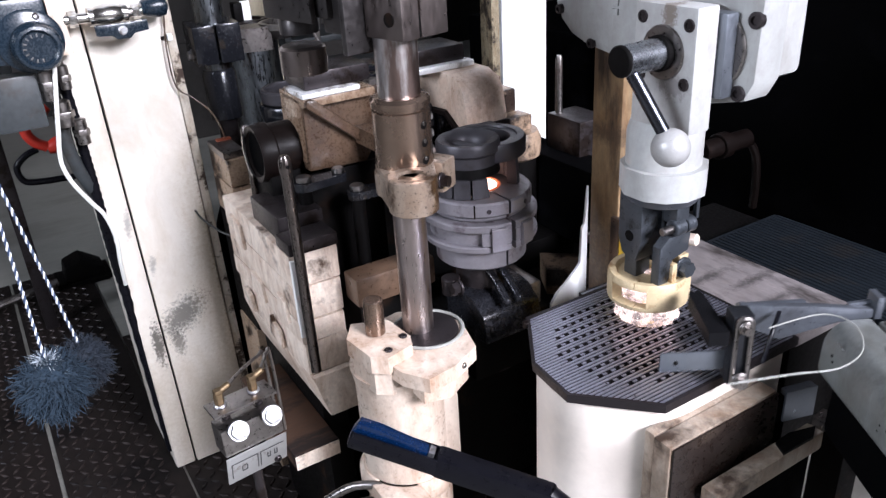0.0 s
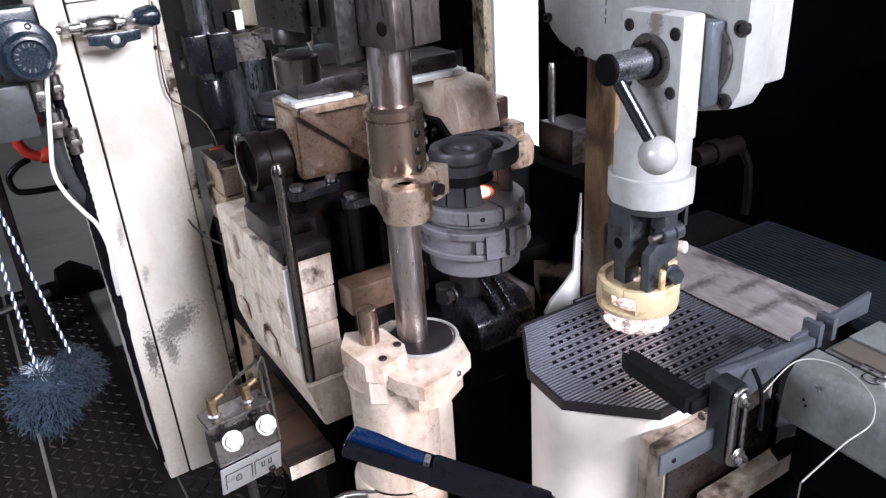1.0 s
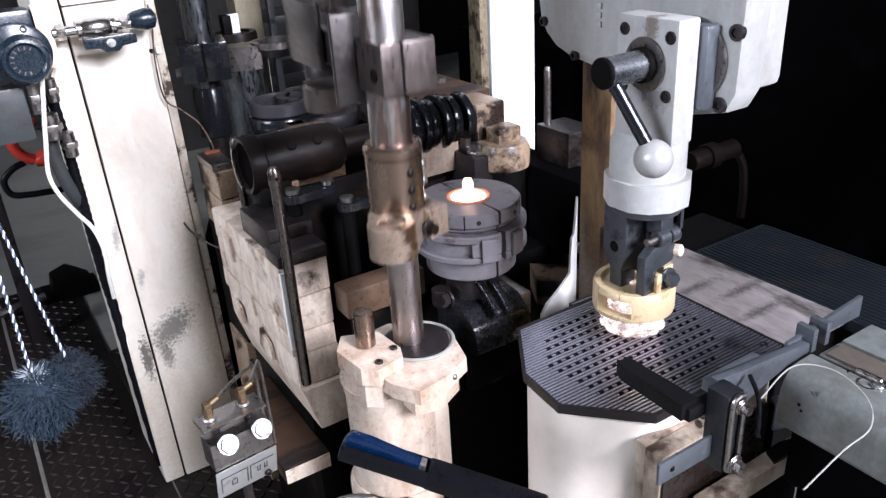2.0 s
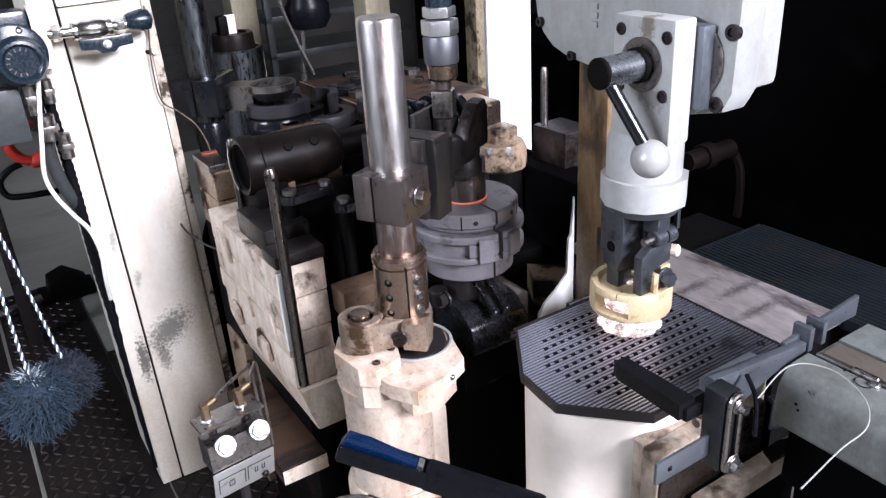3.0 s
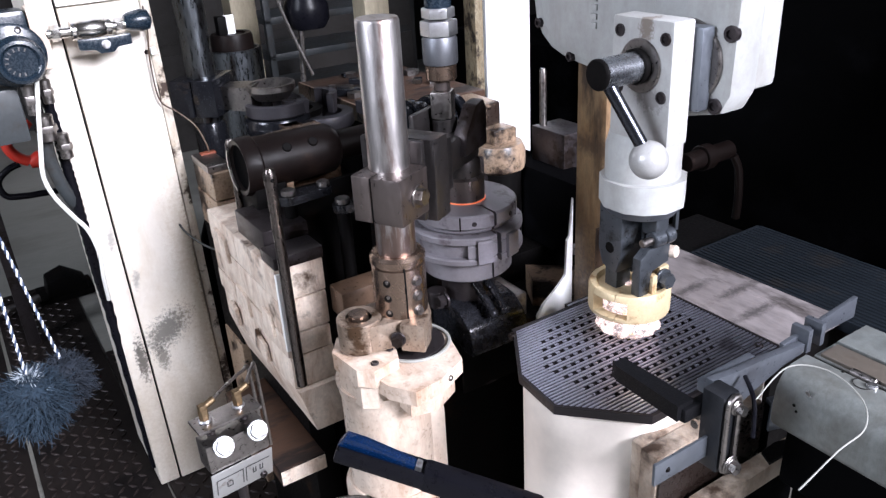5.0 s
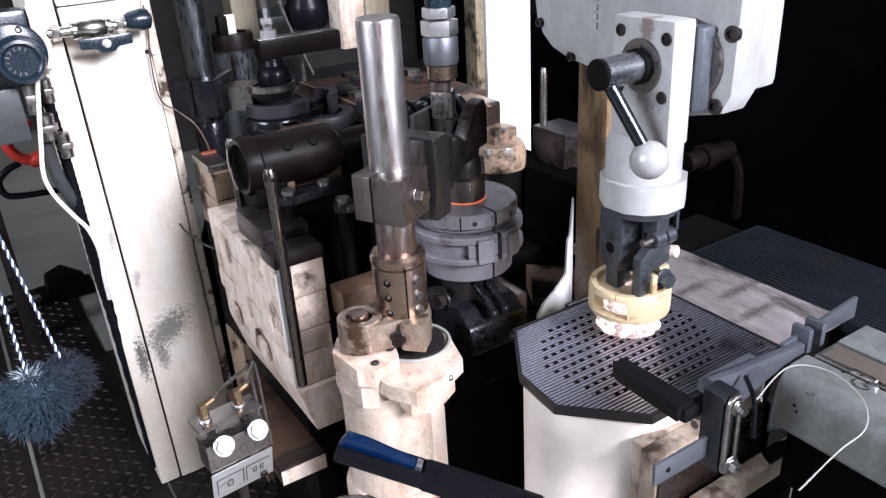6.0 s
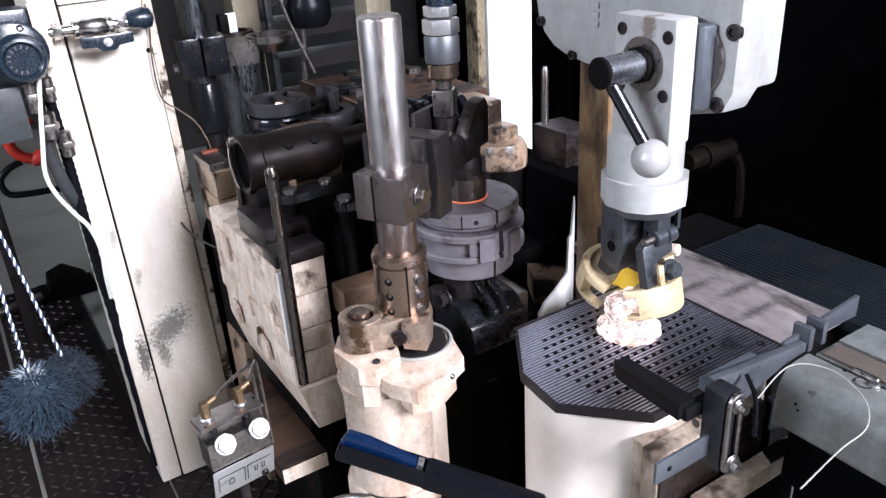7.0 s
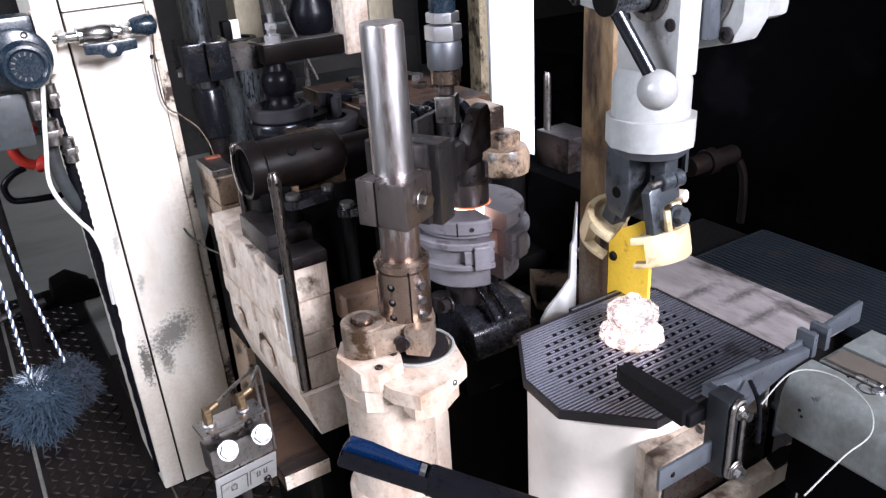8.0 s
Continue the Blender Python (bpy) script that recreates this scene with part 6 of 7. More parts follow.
def pusher_thing():
    """Origin on its pivot, in its resting place."""
    c = thing("ware_pusher", at(PU, PV, 0), "sweep-out pusher with grey-green drive head, steel arm and black finger", "pusher")

    def w(*pts):
        return [(x - PU, y - PV) for x, y in pts]

    bm = B()  # dark finger over the plate
    prism(bm, w((0.640, 0.512), (0.668, 0.512), (0.667, 0.625), (0.662, 0.634), (0.655, 0.627), (0.650, 0.634), (0.644, 0.62)), 0.684, 0.707, 0.002)
    finger = part("finger", bm, FINGER, c, "black rubbery sweeping finger")
    bm = B()
    box(bm, 0.648 - PU, 0.700 - PU, 0.506 - PV, 0.520 - PV, 0.680, 0.700, 0.003)
    part("finger_mount", bm, FINGER, c)
    bm = B()
    box(bm, 0.676 - PU, 0.706 - PU, 0.474 - PV, 0.506 - PV, 0.610, 0.724, 0.003)
    part("bracket", bm, PUSHDARK, c, "dark blue-grey bracket")
    up = Matrix(((1, 0, 0, 0), (0, 0, 1, 0), (0, 1, 0, 0), (0, 0, 0, 1)))  # outline in x, z; thickness along y
    bm = B()
    prism(bm, [(q[0] - PU, q[1]) for q in ((0.698, 0.690), (0.76, 0.660), (0.80, 0.672), (0.84, 0.683), (0.89, 0.688), (0.89, 0.702), (0.80, 0.713), (0.75, 0.716), (0.698, 0.722))][::-1], 0.508 - PV, 0.520 - PV, 0.002, up)
    part("side_plate", bm, DARKBLUE, c, "curved steel side plate")
    bm = B()
    prism(bm, [(q[0] - PU, q[1]) for q in ((0.86, 0.690), (0.925, 0.690), (1.03, 0.688), (1.03, 0.722), (0.925, 0.712), (0.86, 0.706))][::-1], 0.521 - PV, 0.528 - PV, 0.0015, up)
    part("beam", bm, DARKBLUE, c, "flat steel beam")
    for x in (0.892, 0.922):
        bm = B()
        box(bm, x - PU, x + 0.010 - PU, 0.506 - PV, 0.534 - PV, 0.686, 0.722, 0.002)
        part("beam_clip", bm, DARKBLUE, c)
    bm = B()
    box(bm, 0.700 - PU, 0.80 - PU, 0.521 - PV, 0.534 - PV, 0.694, 0.712, 0.002)
    part("top_rail", bm, DARKBLUE, c)
    bm = B()  # slotted link
    lk, cx, cz = [], 0.691 - PU, 0.667
    for k in range(25):
        a = radians(180 * k / 12)
        lk.append((cx + 0.0105 * math.cos(a), 0.470 - PV, cz + (0.046 if k <= 12 else -0.046) + 0.0105 * math.sin(a)))
    tube(bm, lk + [lk[0], lk[1]], 0.0038, 8, False)
    part("slotted_link", bm, WORN, c, "worn slotted steel link")
    for z, r in ((0.622, 0.0085), (0.710, 0.0065)):
        bm = B()
        cyl(bm, r * 1.6, 0.0, 0.003, pose(0.691 - PU, 0.467 - PV, z, 90), 24)
        part("washer", bm, WORN, c)
        hex_bolt(c, pose(0.691 - PU, 0.464 - PV, z, 90), r, 0.010, WORN)
    for k in range(3):
        bm = B()
        cyl(bm, 0.006, 0.0, 0.003, pose(0.676 + 0.004 * k - PU, 0.512 - PV, 0.664 + 0.012 * k, 0, -90), 14)
        part("adjusting_nut", bm, WORN, c)
    bm = B()
    box(bm, 0.583 - PU, 0.690 - PU, 0.491 - PV, 0.4955 - PV, 0.630, 0.662, 0.001, Matrix.Translation((0, 0, -0.004)))
    part("flat_bar", bm, ALUBLUE, c, "flat grey bar with a hole")
    bm = B()
    cyl(bm, 0.004, -0.0035, 0.0035, pose(0.606 - PU, 0.493 - PV, 0.641) @ LYING_V, 12)
    part("bar_hole", bm, BLACK, c)
    bm = B()
    tube(bm, [(0.72 - PU, 0.461 - PV, 0.712), (0.796 - PU, 0.472 - PV, 0.722), (0.823 - PU, 0.435 - PV, 0.725), (0.806 - PU, 0.381 - PV, 0.722), (0.761 - PU, 0.349 - PV, 0.720), (0.703 - PU, 0.345 - PV, 0.718), (0.62 - PU, 0.335 - PV, 0.716)], 0.0010, 8)
    part("wire_guard", bm, WIRE, c, "bent pale wire")
    bm = B()
    tube(bm, [(0.75 - PU, 0.50 - PV, 0.712), (0.73 - PU, 0.47 - PV, 0.70), (0.715 - PU, 0.455 - PV, 0.66)], 0.003, 8)
    part("cable", bm, RUBBER, c)
    drive_head(c)
    for ob in c.children:  # scaled down towards the camera eye to fit its view
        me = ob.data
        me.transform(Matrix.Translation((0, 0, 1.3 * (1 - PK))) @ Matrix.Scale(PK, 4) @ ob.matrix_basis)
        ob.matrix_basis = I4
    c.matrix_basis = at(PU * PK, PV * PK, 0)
    return c, finger


FINGER = mat("sooty_rubber_finger", (0.004, 0.004, 0.005), 0.55, var=0.5, stain=(0.014, 0.013, 0.015), amount=0.35, scale=30, bump=0.4, spec=0.12)
PUSHDARK = mat("dark_gunmetal", (0.035, 0.037, 0.043), 0.4, 0.7, var=0.4, stain=(0.012, 0.012, 0.013), amount=0.4, scale=18, bump=0.15)
DARKBLUE = mat("blue_grey_steel", (0.11, 0.12, 0.14), 0.36, 0.5, var=0.3, stain=(0.05, 0.05, 0.055), amount=0.4, scale=12, bump=0.1, edge=0.2)
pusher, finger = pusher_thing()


TU, TV = 0.733, 0.689


def glass_piece():
    """A small pressed glass with a scalloped foot and a knob."""
    bm = B()
    prof = [(0, 0.0), (0.040, 0.0), (0.045, 0.004), (0.046, 0.010), (0.043, 0.016), (0.0365, 0.022), (0.033, 0.028), (0.0335, 0.034), (0.0365, 0.042), (0.036, 0.049), (0.030, 0.055), (0.019, 0.058), (0.0105, 0.0605), (0.0115, 0.066), (0.008, 0.0715), (0, 0.073)]
    lathe(bm, prof, 72, None, lobes=12, amp=0.035)
    inner = [(0, 0.005), (0.036, 0.006), (0.038, 0.010), (0.032, 0.018), (0.027, 0.026), (0.0275, 0.034), (0.030, 0.042), (0.028, 0.047), (0.016, 0.051), (0, 0.053)]
    lathe(bm, inner, 48)
    return solid("glass_piece", bm, GLASS, at(TU, TV, PZ + 0.0155), "freshly pressed clear glass glowing pink-white on the dead plate", "glass")


glass_ware = glass_piece()

# ---- take-out arm ----


def takeout_thing():
    c = thing("takeout_arm", at(TU, TV, 0), "pale grey-painted take-out arm with clamp lever and ball knob", "machine arm")
    m = Matrix(((0, 0, 1, 0), (1, 0, 0, 0), (0, 1, 0, 0), (0, 0, 0, 1)))  # outline in y, z; thickness along x
    bm = B()  # main casting behind the head
    prism(bm, [(-0.05, 1.041), (0.108, 1.041), (0.16, 1.045), (0.21, 1.052), (0.245, 1.064), (0.268, 1.082), (0.282, 1.105), (0.292, 1.16), (0.292, 1.45), (-0.12, 1.45), (-0.12, 1.06)], 0.060, 0.105, 0.010, m)
    part("casting", bm, ARMPAINT, c, "pale grey cast arm")
    bm = B()
    prism(bm, [(0.02, 1.055), (0.16, 1.058), (0.20, 1.066), (0.232, 1.08), (0.252, 1.10), (0.266, 1.16), (0.266, 1.45), (0.02, 1.45)], 0.054, 0.0598, 0.004, m)
    part("cover_plate", bm, ARMPAINT, c)
    bm = B()  # cast lettering, worn past reading
    for k in range(6):
        box(bm, 0.051, 0.0542, 0.137, 0.149, 1.105 + k * 0.0125, 1.1135 + k * 0.0125, 0.001)
    part("cast_marks", bm, ARMPAINT, c)
    for y, z in ((0.272, 1.100), (0.20, 1.058), (0.11, 1.05), (0.28, 1.18)):
        socket_bolt(c, pose(0.058, y - 0.004, z, 0, -90), 0.0072, 0.005)
    bm = B()  # counter block with slanted end
    prism(bm, [(-0.045, 1.022), (-0.112, 1.038), (-0.124, 1.062), (-0.130, 1.35), (0.0, 1.35), (0.0, 1.02)], 0.016, 0.062, 0.006, m)
    part("counter_block", bm, ARMPAINT, c)
    bm = B()
    prism(bm, [(-0.05, 1.028), (-0.088, 1.042), (-0.100, 1.075), (-0.106, 1.35), (0.0, 1.35), (0.0, 1.03)], 0.0625, 0.100, 0.008, m)
    part("counter_cover", bm, ARMPAINT, c)
    for y, z in ((-0.104, 1.047), (-0.118, 1.132), (-0.05, 1.22)):
        socket_bolt(c, pose(0.016, y, z, 0, -90), 0.0095, 0.004)
    bm = B()
    box(bm, -0.008, 0.013, -0.098, -0.02, 1.042, 1.14, 0.004)
    part("spacer", bm, ALUBLUE, c, "blue-grey steel spacer block")
    bm = B()
    cyl(bm, 0.050, 0.0, 0.006, pose(0.010, -0.06, 1.095) @ LYING_U, 40)
    part("bearing", bm, WORN, c)
    bm = B()
    box(bm, -0.0455, -0.010, -0.089, 0.006, 1.004, 1.150, 0.004)
    part("head_block", bm, HEADPAINT, c)
    bm = B()
    lathe(bm, [(0.049, 0.942), (0.049, 0.985), (0.046, 0.995), (0.040, 1.02), (0, 1.02)], 36, pose(0, -0.012, 0))
    part("neck", bm, ARMPAINT, c)
    bm = B()
    k8 = [(0.057 * math.cos(radians(a)), 0.057 * math.sin(radians(a)) - 0.014) for a in (20, 55, 95, 130, 165, 200, 228, 256, 290, 325)]
    prism(bm, k8, 0.906, 0.943, 0.007)
    part("flange", bm, ARMPAINT, c)
    bm = B()
    lathe(bm, [(0, 0.893), (0.045, 0.893), (0.054, 0.906), (0, 0.906)], 36, pose(0, -0.014, 0))
    part("shim", bm, DARKBLUE, c)
    for y, z in ((-0.007, 1.133), (-0.078, 1.130), (-0.076, 1.063), (-0.008, 1.066)):
        socket_bolt(c, pose(-0.046, y, z, 0, -90), 0.0075, 0.002)
    sp = pose(-0.0455, -0.0415, 1.0955, 0, -90)
    bm = B()
    cyl(bm, 0.032, 0.0, 0.003, sp, 40)
    boss = part("boss", bm, WORN, c)
    bm = B()
    cyl(bm, 0.021, 0.003, 0.012, sp, 32)
    part("boss_ring", bm, BLACK, boss)
    bm = B()
    cyl(bm, 0.0180, 0.0, 0.066, sp, 36)
    spindle = part("spindle", bm, BRIGHTSTEEL, c, "polished steel spindle")
    bm = B()
    cyl(bm, 0.0183, 0.064, 0.070, sp, 36)
    part("spindle_end", bm, BLACK, spindle)
    a, b = Vector((-0.100, -0.045, 1.084)), Vector((-0.076, -0.088, 1.004))
    bm = B()
    tube(bm, [tuple(a), tuple(b)], 0.0082, 16, False)
    lever = part("lever", bm, LEVERSTEEL, c, "dark steel lever")
    bm = B()
    bmesh.ops.create_uvsphere(bm, u_segments=32, v_segments=20, radius=0.0228, matrix=Matrix.Translation(b + Vector((0.001, -0.002, -0.006))))
    part("ball_knob", bm, ALUKNOB, lever, "pale grey ball knob")
    # tong carrier
    bm = B()
    prism(bm, [(-0.012, 0.900), (0.030, 0.900), (0.030, 0.832), (0.022, 0.808), (-0.004, 0.802), (-0.014, 0.835)], -0.034, 0.006, 0.003, m)
    part("tong_carrier", bm, BLUEBLACK, c, "blue-black tong carrier")
    bm = B()
    box(bm, -0.004, 0.020, -0.046, -0.022, 0.862, 0.897, 0.003)
    # added dark block: darkens the gap as shade and hides the guard plate
    box(bm, 0.004, 0.030, -0.018, 0.018, 0.79, 0.897, 0.003)
    part("carrier_bridge", bm, BLUEBLACK, c)
    bm = B()
    cyl(bm, 0.0115, -0.008, 0.012, pose(0, -0.042, 0.858) @ LYING_U, 24)
    cyl(bm, 0.0115, 0.014, 0.030, pose(0, -0.042, 0.858) @ LYING_U, 24)
    part("pivot_lug", bm, BLUEBLACK, c, "blue-black rounded pivot lug")
    bm = B()
    cyl(bm, 0.006, -0.026, 0.033, pose(0, -0.042, 0.858) @ LYING_U, 20)
    part("cross_pin", bm, WORN, c, "bright cross pin")
    bm = B()
    box(bm, 0.034, 0.040, -0.045, -0.039, 0.862, 0.910, 0.001)
    part("stop_bar", bm, BLUEBLACK, c)
    bm = B()
    cyl(bm, 0.009, -0.003, 0.001, pose(-0.0335, 0.008, 0.838, 0, -90), 20)
    part("pivot_plug", bm, BLACK, c)
    bm = B()
    cyl(bm, 0.0085, -0.010, 0.006, pose(0.032, -0.046, 0.832, 84, 0, 20), 22)
    part("roller", bm, CASTCREAM, c, "tan roller")
    return c


BLUEBLACK = mat("blue_black_steel", (0.085, 0.094, 0.108), 0.36, 0.7, var=0.3, stain=(0.02, 0.02, 0.02), amount=0.3, scale=20, bump=0.08)
LEVERSTEEL = mat("dark_lever_steel", (0.07, 0.075, 0.09), 0.25, 0.95, var=0.2, stain=(0.03, 0.03, 0.035), amount=-0.4, scale=14, bump=0, rv=0.02)
BRIGHTSTEEL = mat("ground_spindle_steel", (0.42, 0.44, 0.48), 0.27, 1.0, var=0.2, stain=(0.25, 0.25, 0.27), amount=-0.4, scale=16, bump=0, edge=0.3, rv=0.02)
HEADPAINT = mat("oil_marked_arm_paint", (0.38, 0.38, 0.375), 0.40, var=0.2, stain=(0.24, 0.23, 0.21), amount=0.36, scale=8, bump=0.12, edge=0.25, wash=(0.62, 0.56, 0.5), ws=0.5)
smear_or_shade(HEADPAINT, (-0.0455, -0.048, 1.140), (0.05, 0.016, 0.034), 0, (0.13, 0.10, 0.075))
smear_or_shade(HEADPAINT, (-0.0455, -0.060, 1.058), (0.05, 0.034, 0.022), 0, (0.19, 0.18, 0.18))
ALUKNOB = mat("matt_grey_knob", (0.36, 0.355, 0.35), 0.38, 0.2, var=0.2, stain=(0.35, 0.34, 0.33), amount=0.3, scale=30, bump=0.1)
takeout = takeout_thing()


PIVY, PIVZ = {1: -0.014, -1: 0.012}, 0.840


def tong_half(side, parent):
    """Half of the gripping ring; its pivot lies at the carrier."""
    piv = Vector((0, PIVY[side], PIVZ))
    a0, a1 = (32, 166) if side > 0 else (222, 390)
    o = Matrix.Translation(-piv)
    m = Matrix(((0, 0, 1, 0), (1, 0, 0, 0), (0, 1, 0, 0), (0, 0, 0, 1)))
    wall = [(0.042, 0.740), (0.0565, 0.740), (0.0575, 0.744), (0.0575, 0.776), (0.055, 0.781), (0.047, 0.781), (0.042, 0.774)]
    bm = B()
    ring_sector(bm, wall, 72, o, a0, a1)
    for z_prof in ([(0.042, 0.740), (0.0565, 0.740), (0.0575, 0.743), (0.0575, 0.746), (0.042, 0.746)], [(0.042, 0.772), (0.0575, 0.772), (0.0575, 0.776), (0.055, 0.781), (0.047, 0.781), (0.042, 0.774)]):
        ring_sector(bm, z_prof, 72, o, *((167, 204) if side > 0 else (205, 222)))
    half = part("tong", bm, GOLD, parent, "golden half ring of the tongs", Matrix.Translation(piv))
    bm = B()
    ring_sector(bm, [(0.006, 0.768), (0.043, 0.768), (0.043, 0.775), (0.006, 0.775)], 72, o, *((33, 204) if side > 0 else (205, 389)))
    part("inner_plate", bm, GOLD, half)
    bm = B()
    if side > 0:
        prism(bm, [(0.0, 0.768), (0.024, 0.768), (0.024, 0.835), (0.0, 0.835)], -0.026, 0.002, 0.004, o @ m)
    else:
        xz = Matrix(((1, 0, 0, 0), (0, 0, 1, 0), (0, 1, 0, 0), (0, 0, 0, 1)))
        prism(bm, [(-0.030, 0.7805), (-0.030, 0.836), (-0.014, 0.848), (0.026, 0.846), (0.024, 0.820), (-0.006, 0.813), (-0.012, 0.7805)], -0.046, -0.031, 0.002, o @ xz)
    part("jaw", bm, BLUEBLACK, half, "blue-black jaw")
    if side < 0:
        bm = B()
        box(bm, -0.010, -0.001, -0.051, -0.040, 0.778, 0.808, 0.001, o)
        box(bm, 0.008, 0.026, -0.046, -0.030, 0.778, 0.814, 0.002, o)
        part("clamp_pad", bm, GOLD, half)
        hex_bolt(half, o @ pose(0.013, -0.048, 0.797, 90), 0.0110, 0.013, BLUEBLACK)
    return half


tong_l, tong_r = tong_half(1, takeout), tong_half(-1, takeout)

# ---- near the camera ----


def valve_block():
    c = thing("lubricator_block", at(0.185, 0.848, 0, 6) @ Matrix.Translation((0, 0, 0.699)) @ Matrix.Scale(0.83, 4) @ Matrix.Translation((0, 0, -0.699)), "grey lubricator block with two bright hex caps and brass fittings", "valve block")
    bm = B()
    box(bm, -0.050, 0.050, -0.020, 0.020, 0.625, 0.675, 0.003)
    part("body", bm, WORN, c)
    bm = B()
    box(bm, -0.052, 0.052, -0.012, 0.032, 0.694, 0.699, 0.001)
    part("top_bar", bm, WORN, c)
    for x in (-0.028, 0.028):
        bm = B()
        cyl(bm, 0.013, 0.0, 0.022, pose(x, -0.018, 0.668, 62), 24)
        neck = part("neck", bm, WORN, c)
        bm = B()
        cyl(bm, 0.0165, 0.020, 0.025, pose(x, -0.018, 0.668, 62), 28)
        hexagon(bm, 0.0145, 0.025, 0.032, pose(x, -0.018, 0.668, 62), 0.003)
        part("hex_cap", bm, ALU, neck, "bright hexagon cap")
        bm = B()
        cyl(bm, 0.007, 0.675, 0.695, pose(x, 0.01, 0), 16)
        part("riser", bm, DARK, c)
        bm = B()
        cyl(bm, 0.010, 0.699, 0.704, pose(x - 0.004, 0.012, 0), 20)
        part("washer", bm, ALU, c)
        bm = B()
        hexagon(bm, 0.008, 0.704, 0.722, pose(x - 0.004, 0.012, 0))
        box(bm, -0.006, 0.006, -0.006, 0.006, 0.716, 0.730, 0.002, pose(x - 0.004, 0.012, 0))
        cyl(bm, 0.0055, 0.0, 0.020, pose(x - 0.002, 0.012, 0.725, 0, 70), 14)
        part("brass_elbow", bm, BRASSFIT, c, "brass elbow fitting")
    bm = B()
    box(bm, -0.0515, 0.0515, -0.003, 0.0, 0.0, 0.060, 0.001, pose(0, -0.020, 0.622, 14) @ pose(0, 0, -0.058))
    plate = part("label_plate", bm, LABELGREY, c, "engraved grey label plate")
    bm = B()
    mm = pose(0, -0.020, 0.622, 14) @ pose(0, -0.0035, -0.058)
    for x0, x1, z0, z1 in ((-0.045, -0.001, 0.044, 0.0455), (-0.045, -0.0435, 0.012, 0.0455), (-0.001, 0.0005, 0.012, 0.0455), (0.004, 0.045, 0.044, 0.0455), (0.004, 0.0055, 0.012, 0.0455), (-0.028, -0.018, 0.020, 0.0215), (-0.028, -0.0265, 0.020, 0.032), (-0.0195, -0.018, 0.020, 0.032), (-0.026, -0.020, 0.032, 0.0335), (0.016, 0.022, 0.024, 0.0255), (0.016, 0.0175, 0.024, 0.036), (0.0205, 0.022, 0.024, 0.036), (0.028, 0.034, 0.024, 0.0255), (0.028, 0.0295, 0.024, 0.036), (0.0325, 0.034, 0.024, 0.036)):
        box(bm, x0, x1, -0.0006, 0.0, z0, z1, 0, mm)
    part("engraving", bm, INK, plate)
    socket_bolt(plate, mm @ pose(0.034, 0, 0.008, 90), 0.006, 0.004)
    bm = B()
    cyl(bm, 0.008, 0.15, 0.625, None, 14)
    part("stand_pipe", bm, DARK, c)
    bm = B()
    cyl(bm, 0.03, -0.135, 0.15, None, 20)
    part("stand", bm, DARK, c)
    for k, x in enumerate((-0.028, 0.028)):
        bm = B()
        tube(bm, [(x + 0.012, 0.013, 0.729), (x * 0.7 + 0.035, 0.028, 0.734), (0.062 + x * 0.3, 0.050, 0.732), (0.078 + x * 0.2, 0.068, 0.712), (0.084 + x * 0.2, 0.075, 0.55)], 0.0030, 10)
        part("lubricator_hose", bm, WORN, c, "thin steel grease line")


valve_block()


def lever_handle():
    """A black valve lever with a blue grip, reaching up beside the pedestal."""
    p0, p1 = at(0.253, 0.650, 0.756).translation, at(0.385, 0.533, 0.696).translation
    d = (p1 - p0).normalized()
    side = d.cross(Vector((0, 0, 1))).normalized()
    up = side.cross(d)
    mm = Matrix(((d.x, side.x, up.x, p0.x), (d.y, side.y, up.y, p0.y), (d.z, side.z, up.z, p0.z), (0, 0, 0, 1)))
    length = (p1 - p0).length
    c = thing("hand_lever", mm, "black steel hand lever with a bright blue grip", "lever")
    bm = B()
    box(bm, 0.0, 0.105, -0.013, 0.013, -0.022, -0.004, 0.004)
    part("fork", bm, RUBBER, c)
    bm = B()
    box(bm, 0.098, length + 0.05, -0.0135, 0.0135, -0.024, 0.004, 0.006)
    part("handle", bm, RUBBER, c)
    bm = B()
    prism(bm, [(0.0, -0.003), (0.012, -0.0035), (0.088, -0.0035), (0.088, 0.004), (0.030, 0.0115), (0.006, 0.0115)], -0.0065, 0.0065, 0.002, Matrix(((1, 0, 0, 0), (0, 0, -1, 0), (0, 1, 0, 0), (0, 0, 0, 1))))
    grip = part("blue_grip", bm, BLUE, c, "bright blue plastic grip")
    # pale end piece, light on the grip's end put into its colour
    bm = B()
    box(bm, 0.0885, 0.0955, -0.0065, 0.0065, -0.0035, 0.004, 0.001)
    part("grip_tip", bm, ALU, grip, "pale tip for the lit end")
    for y in (-0.0125, 0.0095):
        bm = B()
        box(bm, 0.004, 0.100, y, y + 0.003, -0.010, 0.001, 0.001)
        part("channel_side", bm, RUBBER, c)
    bm = B()
    tube(bm, [(length + 0.04, 0, -0.005), (length + 0.10, 0.02, -0.06), (length + 0.10, 0.05, -0.35), (length + 0.10, 0.06, -0.66)], 0.014, 12)
    part("stem", bm, RUBBER, c)


lever_handle()


DULLRED = mat("dull_orange_red", (0.22, 0.05, 0.02), 0.6, var=0.3, stain=(0.05, 0.02, 0.012), amount=0.35, scale=30)


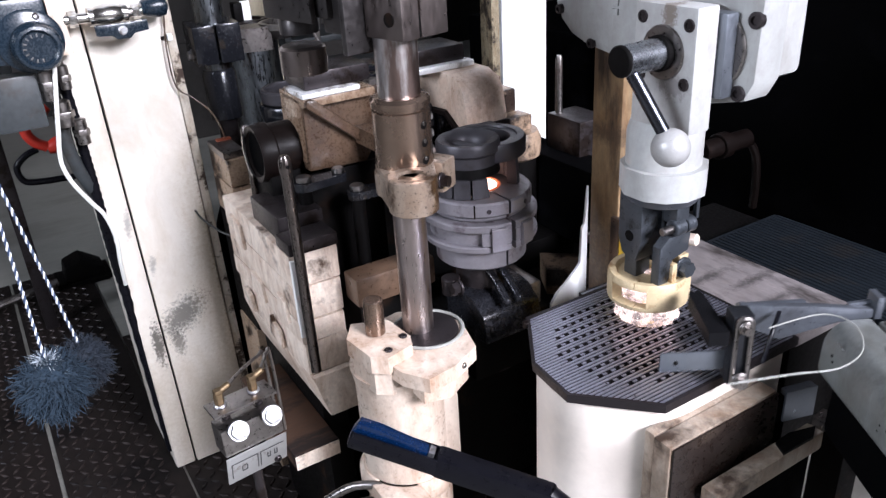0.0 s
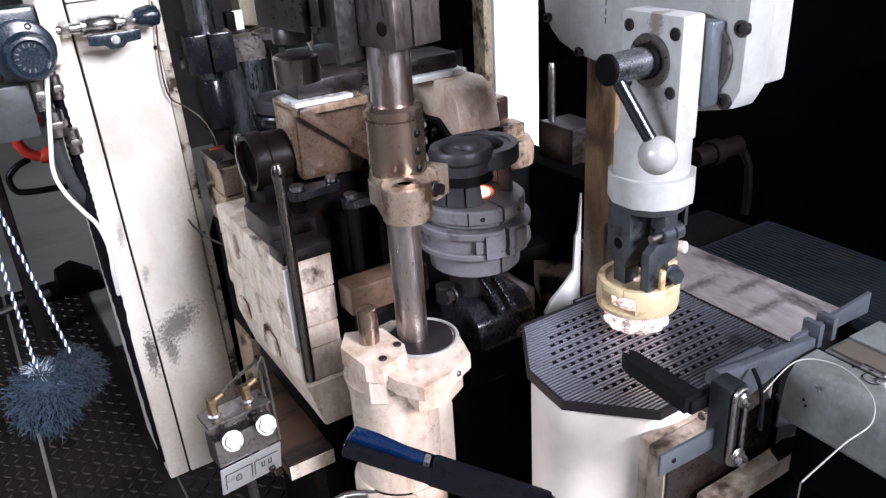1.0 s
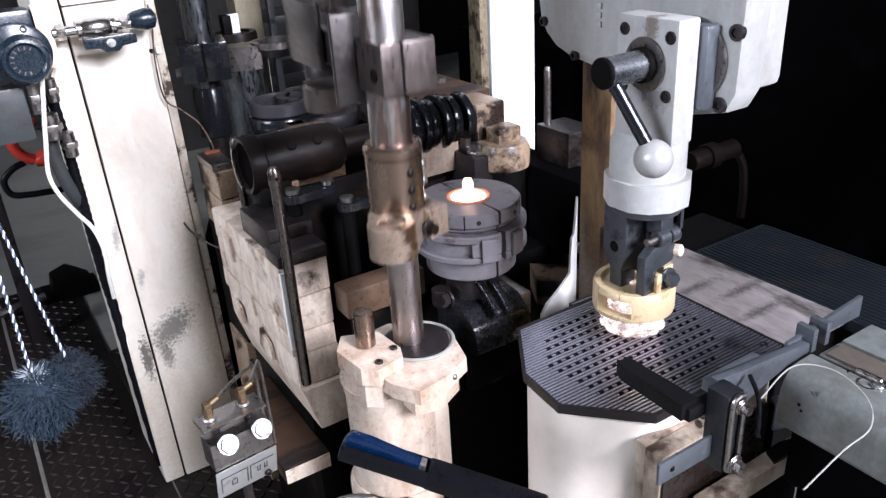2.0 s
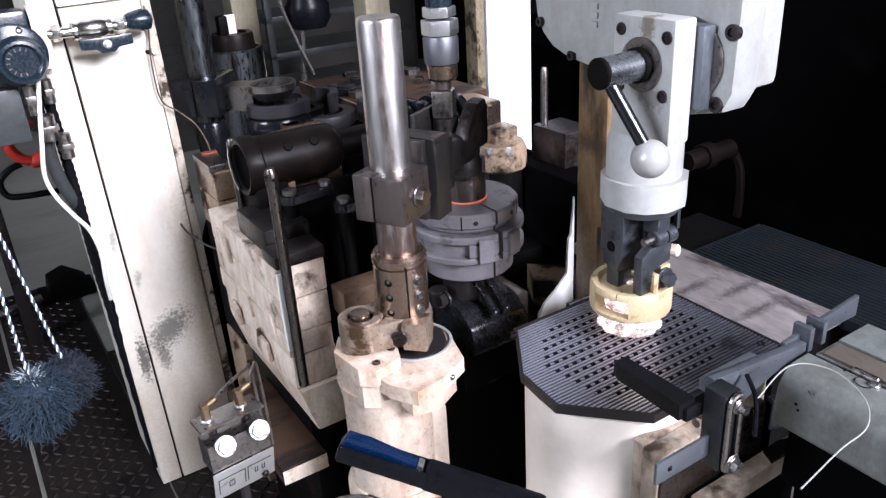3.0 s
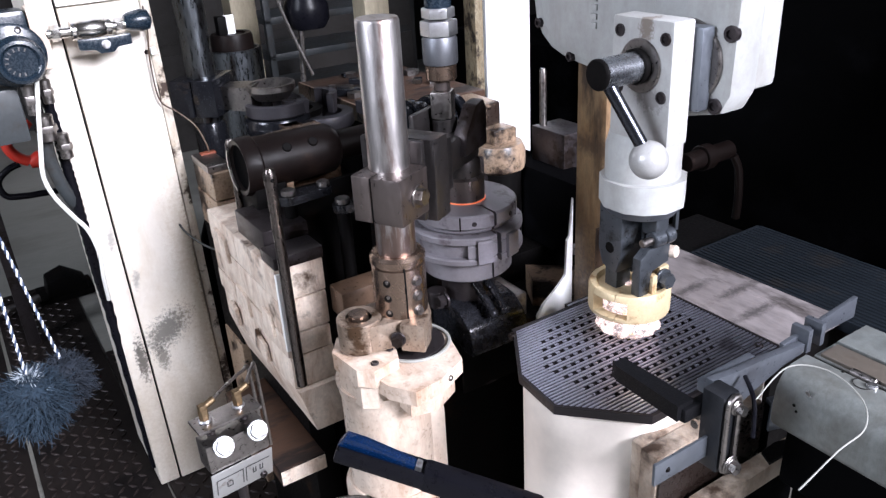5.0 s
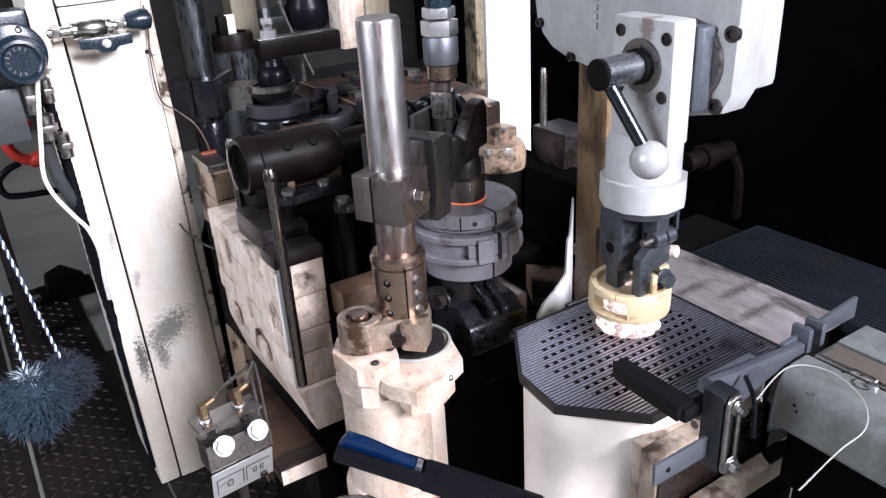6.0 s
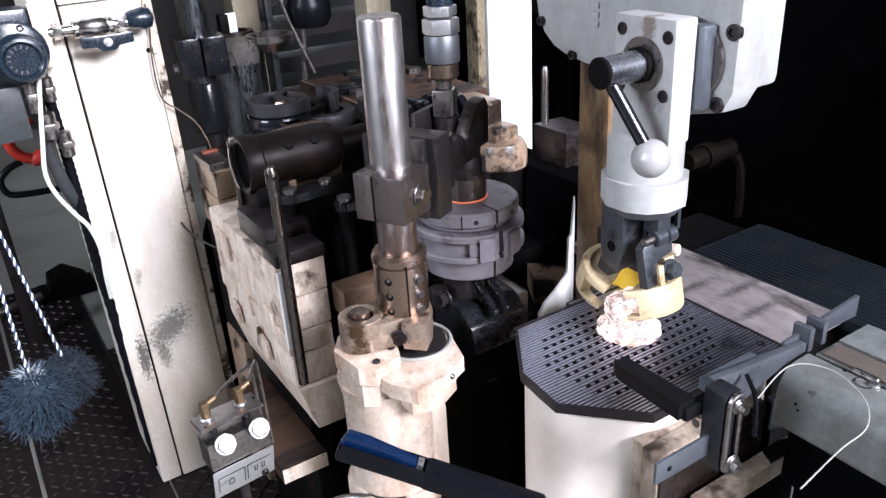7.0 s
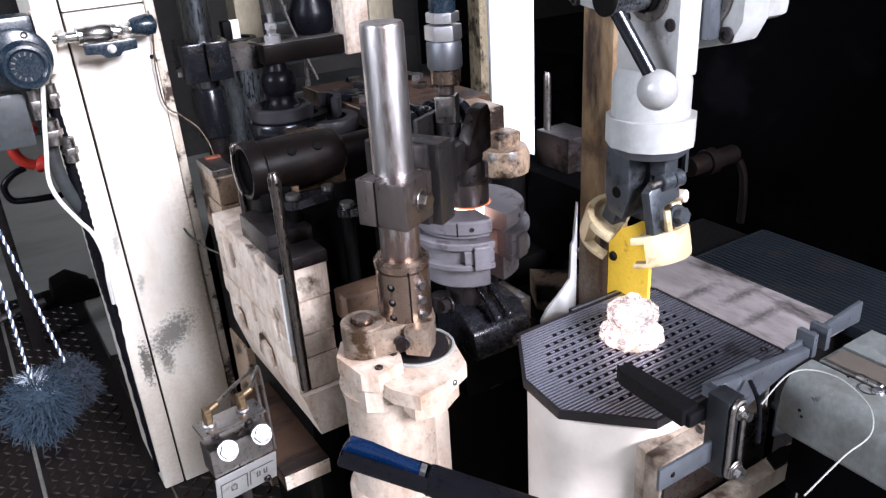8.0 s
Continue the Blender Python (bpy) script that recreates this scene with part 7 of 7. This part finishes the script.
def loose_pipes():
    for k, pts in enumerate(([(0.30, 0.93, 0.40), (0.345, 0.90, 0.43), (0.39, 0.86, 0.42)], [(0.31, 0.91, 0.38), (0.35, 0.88, 0.41), (0.395, 0.85, 0.39)])):
        bm = B()
        tube(bm, pts + [(0.42, 0.86, 0.30), (0.43, 0.87, 0.02)], 0.007, 12)
        solid("grease_pipe", bm, WORN, at(0, 0, 0), "bent grey grease pipe beside the pedestal", "pipe", group="grease pipes")
    bm = B()
    box(bm, -0.02, 0.012, -0.008, 0.008, 0, 0.014, 0.003)
    solid("orange_clip", bm, DULLRED, at(0.425, 1.60, 0.805), "small orange-red clip on the tan block", "clip")


loose_pipes()

# ---- what moves ----


def motions():
    down, up = at(FU, FV, 0, ARM_A), at(FU, FV, 0.2245, ARM_A + 75)
    mid = at(FU, FV, 0.13, ARM_A + 48)
    walk(blow_arm, [(0.0, up), (1.75, up), (2.1, mid), (2.45, down), (8.0, down)])

    # collar and head drops fitted to the camera's view; the head is spring-loaded
    for ob, drop in ((slide_collar, 0.0165), (blow_tip, 0.018)):
        walk(ob, [(0.0, pose(0, 0, -drop)), (1.75, pose(0, 0, -drop)), (2.45, pose(0, 0, 0)), (8.0, pose(0, 0, 0))])

    def inv(a):
        return at(0, IV, IZ) @ pose(0, 0, 0, a)

    walk(neck_arm, [(0.0, inv(0)), (1.2, inv(0)), (1.3, inv(-42)), (1.4, inv(-62)), (1.5, inv(-118)), (1.6, inv(-178)), (1.7, inv(-180)), (8.0, inv(-180))])

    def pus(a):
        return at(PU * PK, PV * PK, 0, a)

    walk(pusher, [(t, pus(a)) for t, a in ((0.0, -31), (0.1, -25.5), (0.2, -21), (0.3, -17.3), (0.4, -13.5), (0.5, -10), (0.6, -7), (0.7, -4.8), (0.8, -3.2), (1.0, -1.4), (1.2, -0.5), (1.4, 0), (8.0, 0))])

    walk(finger, [(t, pose(0, y, 0)) for t, y in ((0.0, -0.042), (0.3, -0.036), (0.5, -0.026), (0.7, -0.012), (0.9, -0.003), (1.2, 0), (8.0, 0))])

    def tak(z, s=0.0):
        return at(TU + s, TV - s * 0.5, z)

    walk(takeout, [(0.0, tak(0, 0.0058)), (0.15, tak(0, 0.004)), (0.3, tak(0, 0.0012)), (0.45, tak(0))] + [(t, tak(z)) for t, z in ((7.1, 0), (7.2, 0.002), (7.3, 0.016), (7.4, 0.040), (7.5, 0.068), (7.6, 0.082), (7.7, 0.086), (8.0, 0.087))])

    def tong(side, a):
        return pose(0, PIVY[side], PIVZ, a)

    walk(tong_l, [(t, tong(1, a)) for t, a in ((0.0, 0), (6.8, 0), (6.92, 17), (7.0, 20), (8.0, 20))])
    walk(tong_r, [(t, tong(-1, a)) for t, a in ((0.0, 0), (6.8, 0), (6.92, -12), (7.0, -13.5), (8.0, -13.5))])
    low, high = at(RU, RV, 0, -43), at(RU, RV, 0.085, -5)
    walk(funnel_arm, [(0.0, high), (1.7, high), (2.2, at(RU, RV, 0.05, -24)), (2.6, low), (6.78, low), (6.9, at(RU, RV, 0.05, -24)), (7.02, high), (8.0, high)])
    walk(gob, [(0.0, at(BU, BV, 2.3)), (3.86, at(BU, BV, 2.3)), (3.98, at(BU, BV, 1.17)), (4.0, at(BU, BV, 1.112)), (4.06, at(BU, BV, 0.765)), (6.7, at(BU, BV, 0.765)), (6.85, at(BU + 0.010, BV - 0.004, 0.884)), (8.0, at(BU + 0.010, BV - 0.004, 0.884))])
    held, rest = at(TU, TV, PZ + 0.0155), at(TU, TV, PZ + 0.0005)
    walk(glass_ware, [(0.0, at(TU + 0.0058, TV - 0.0029, PZ + 0.0155)), (0.15, at(TU + 0.004, TV - 0.002, PZ + 0.0155)), (0.3, at(TU + 0.0012, TV - 0.0006, PZ + 0.0155)), (0.45, held), (6.8, held), (6.9, rest), (8.0, rest)])
    parked = at(BU, BV, 0.30)
    walk(baffle_arm, [(0.0, parked), (4.8, parked), (5.5, at(BU, BV, 0)), (6.28, at(BU, BV, 0)), (6.4, at(BU, BV, 0.05)), (6.6, parked), (7.22, parked), (7.35, at(BU, BV, 0.15)), (7.48, at(BU, BV, 0.02)), (7.58, at(BU, BV, 0)), (8.0, at(BU, BV, 0))])
    hinge = at(MU, MV + 0.11, 0)
    for ob, s in ((mould_l, 1), (mould_r, -1)):
        walk(ob, [(t, hinge @ pose(0, 0, 0, 0, 0, -s * a) @ pose(0, -0.11, 0)) for t, a in ((0.0, 0), (7.85, 0), (7.95, 1.2), (8.0, 3.5))])


motions()
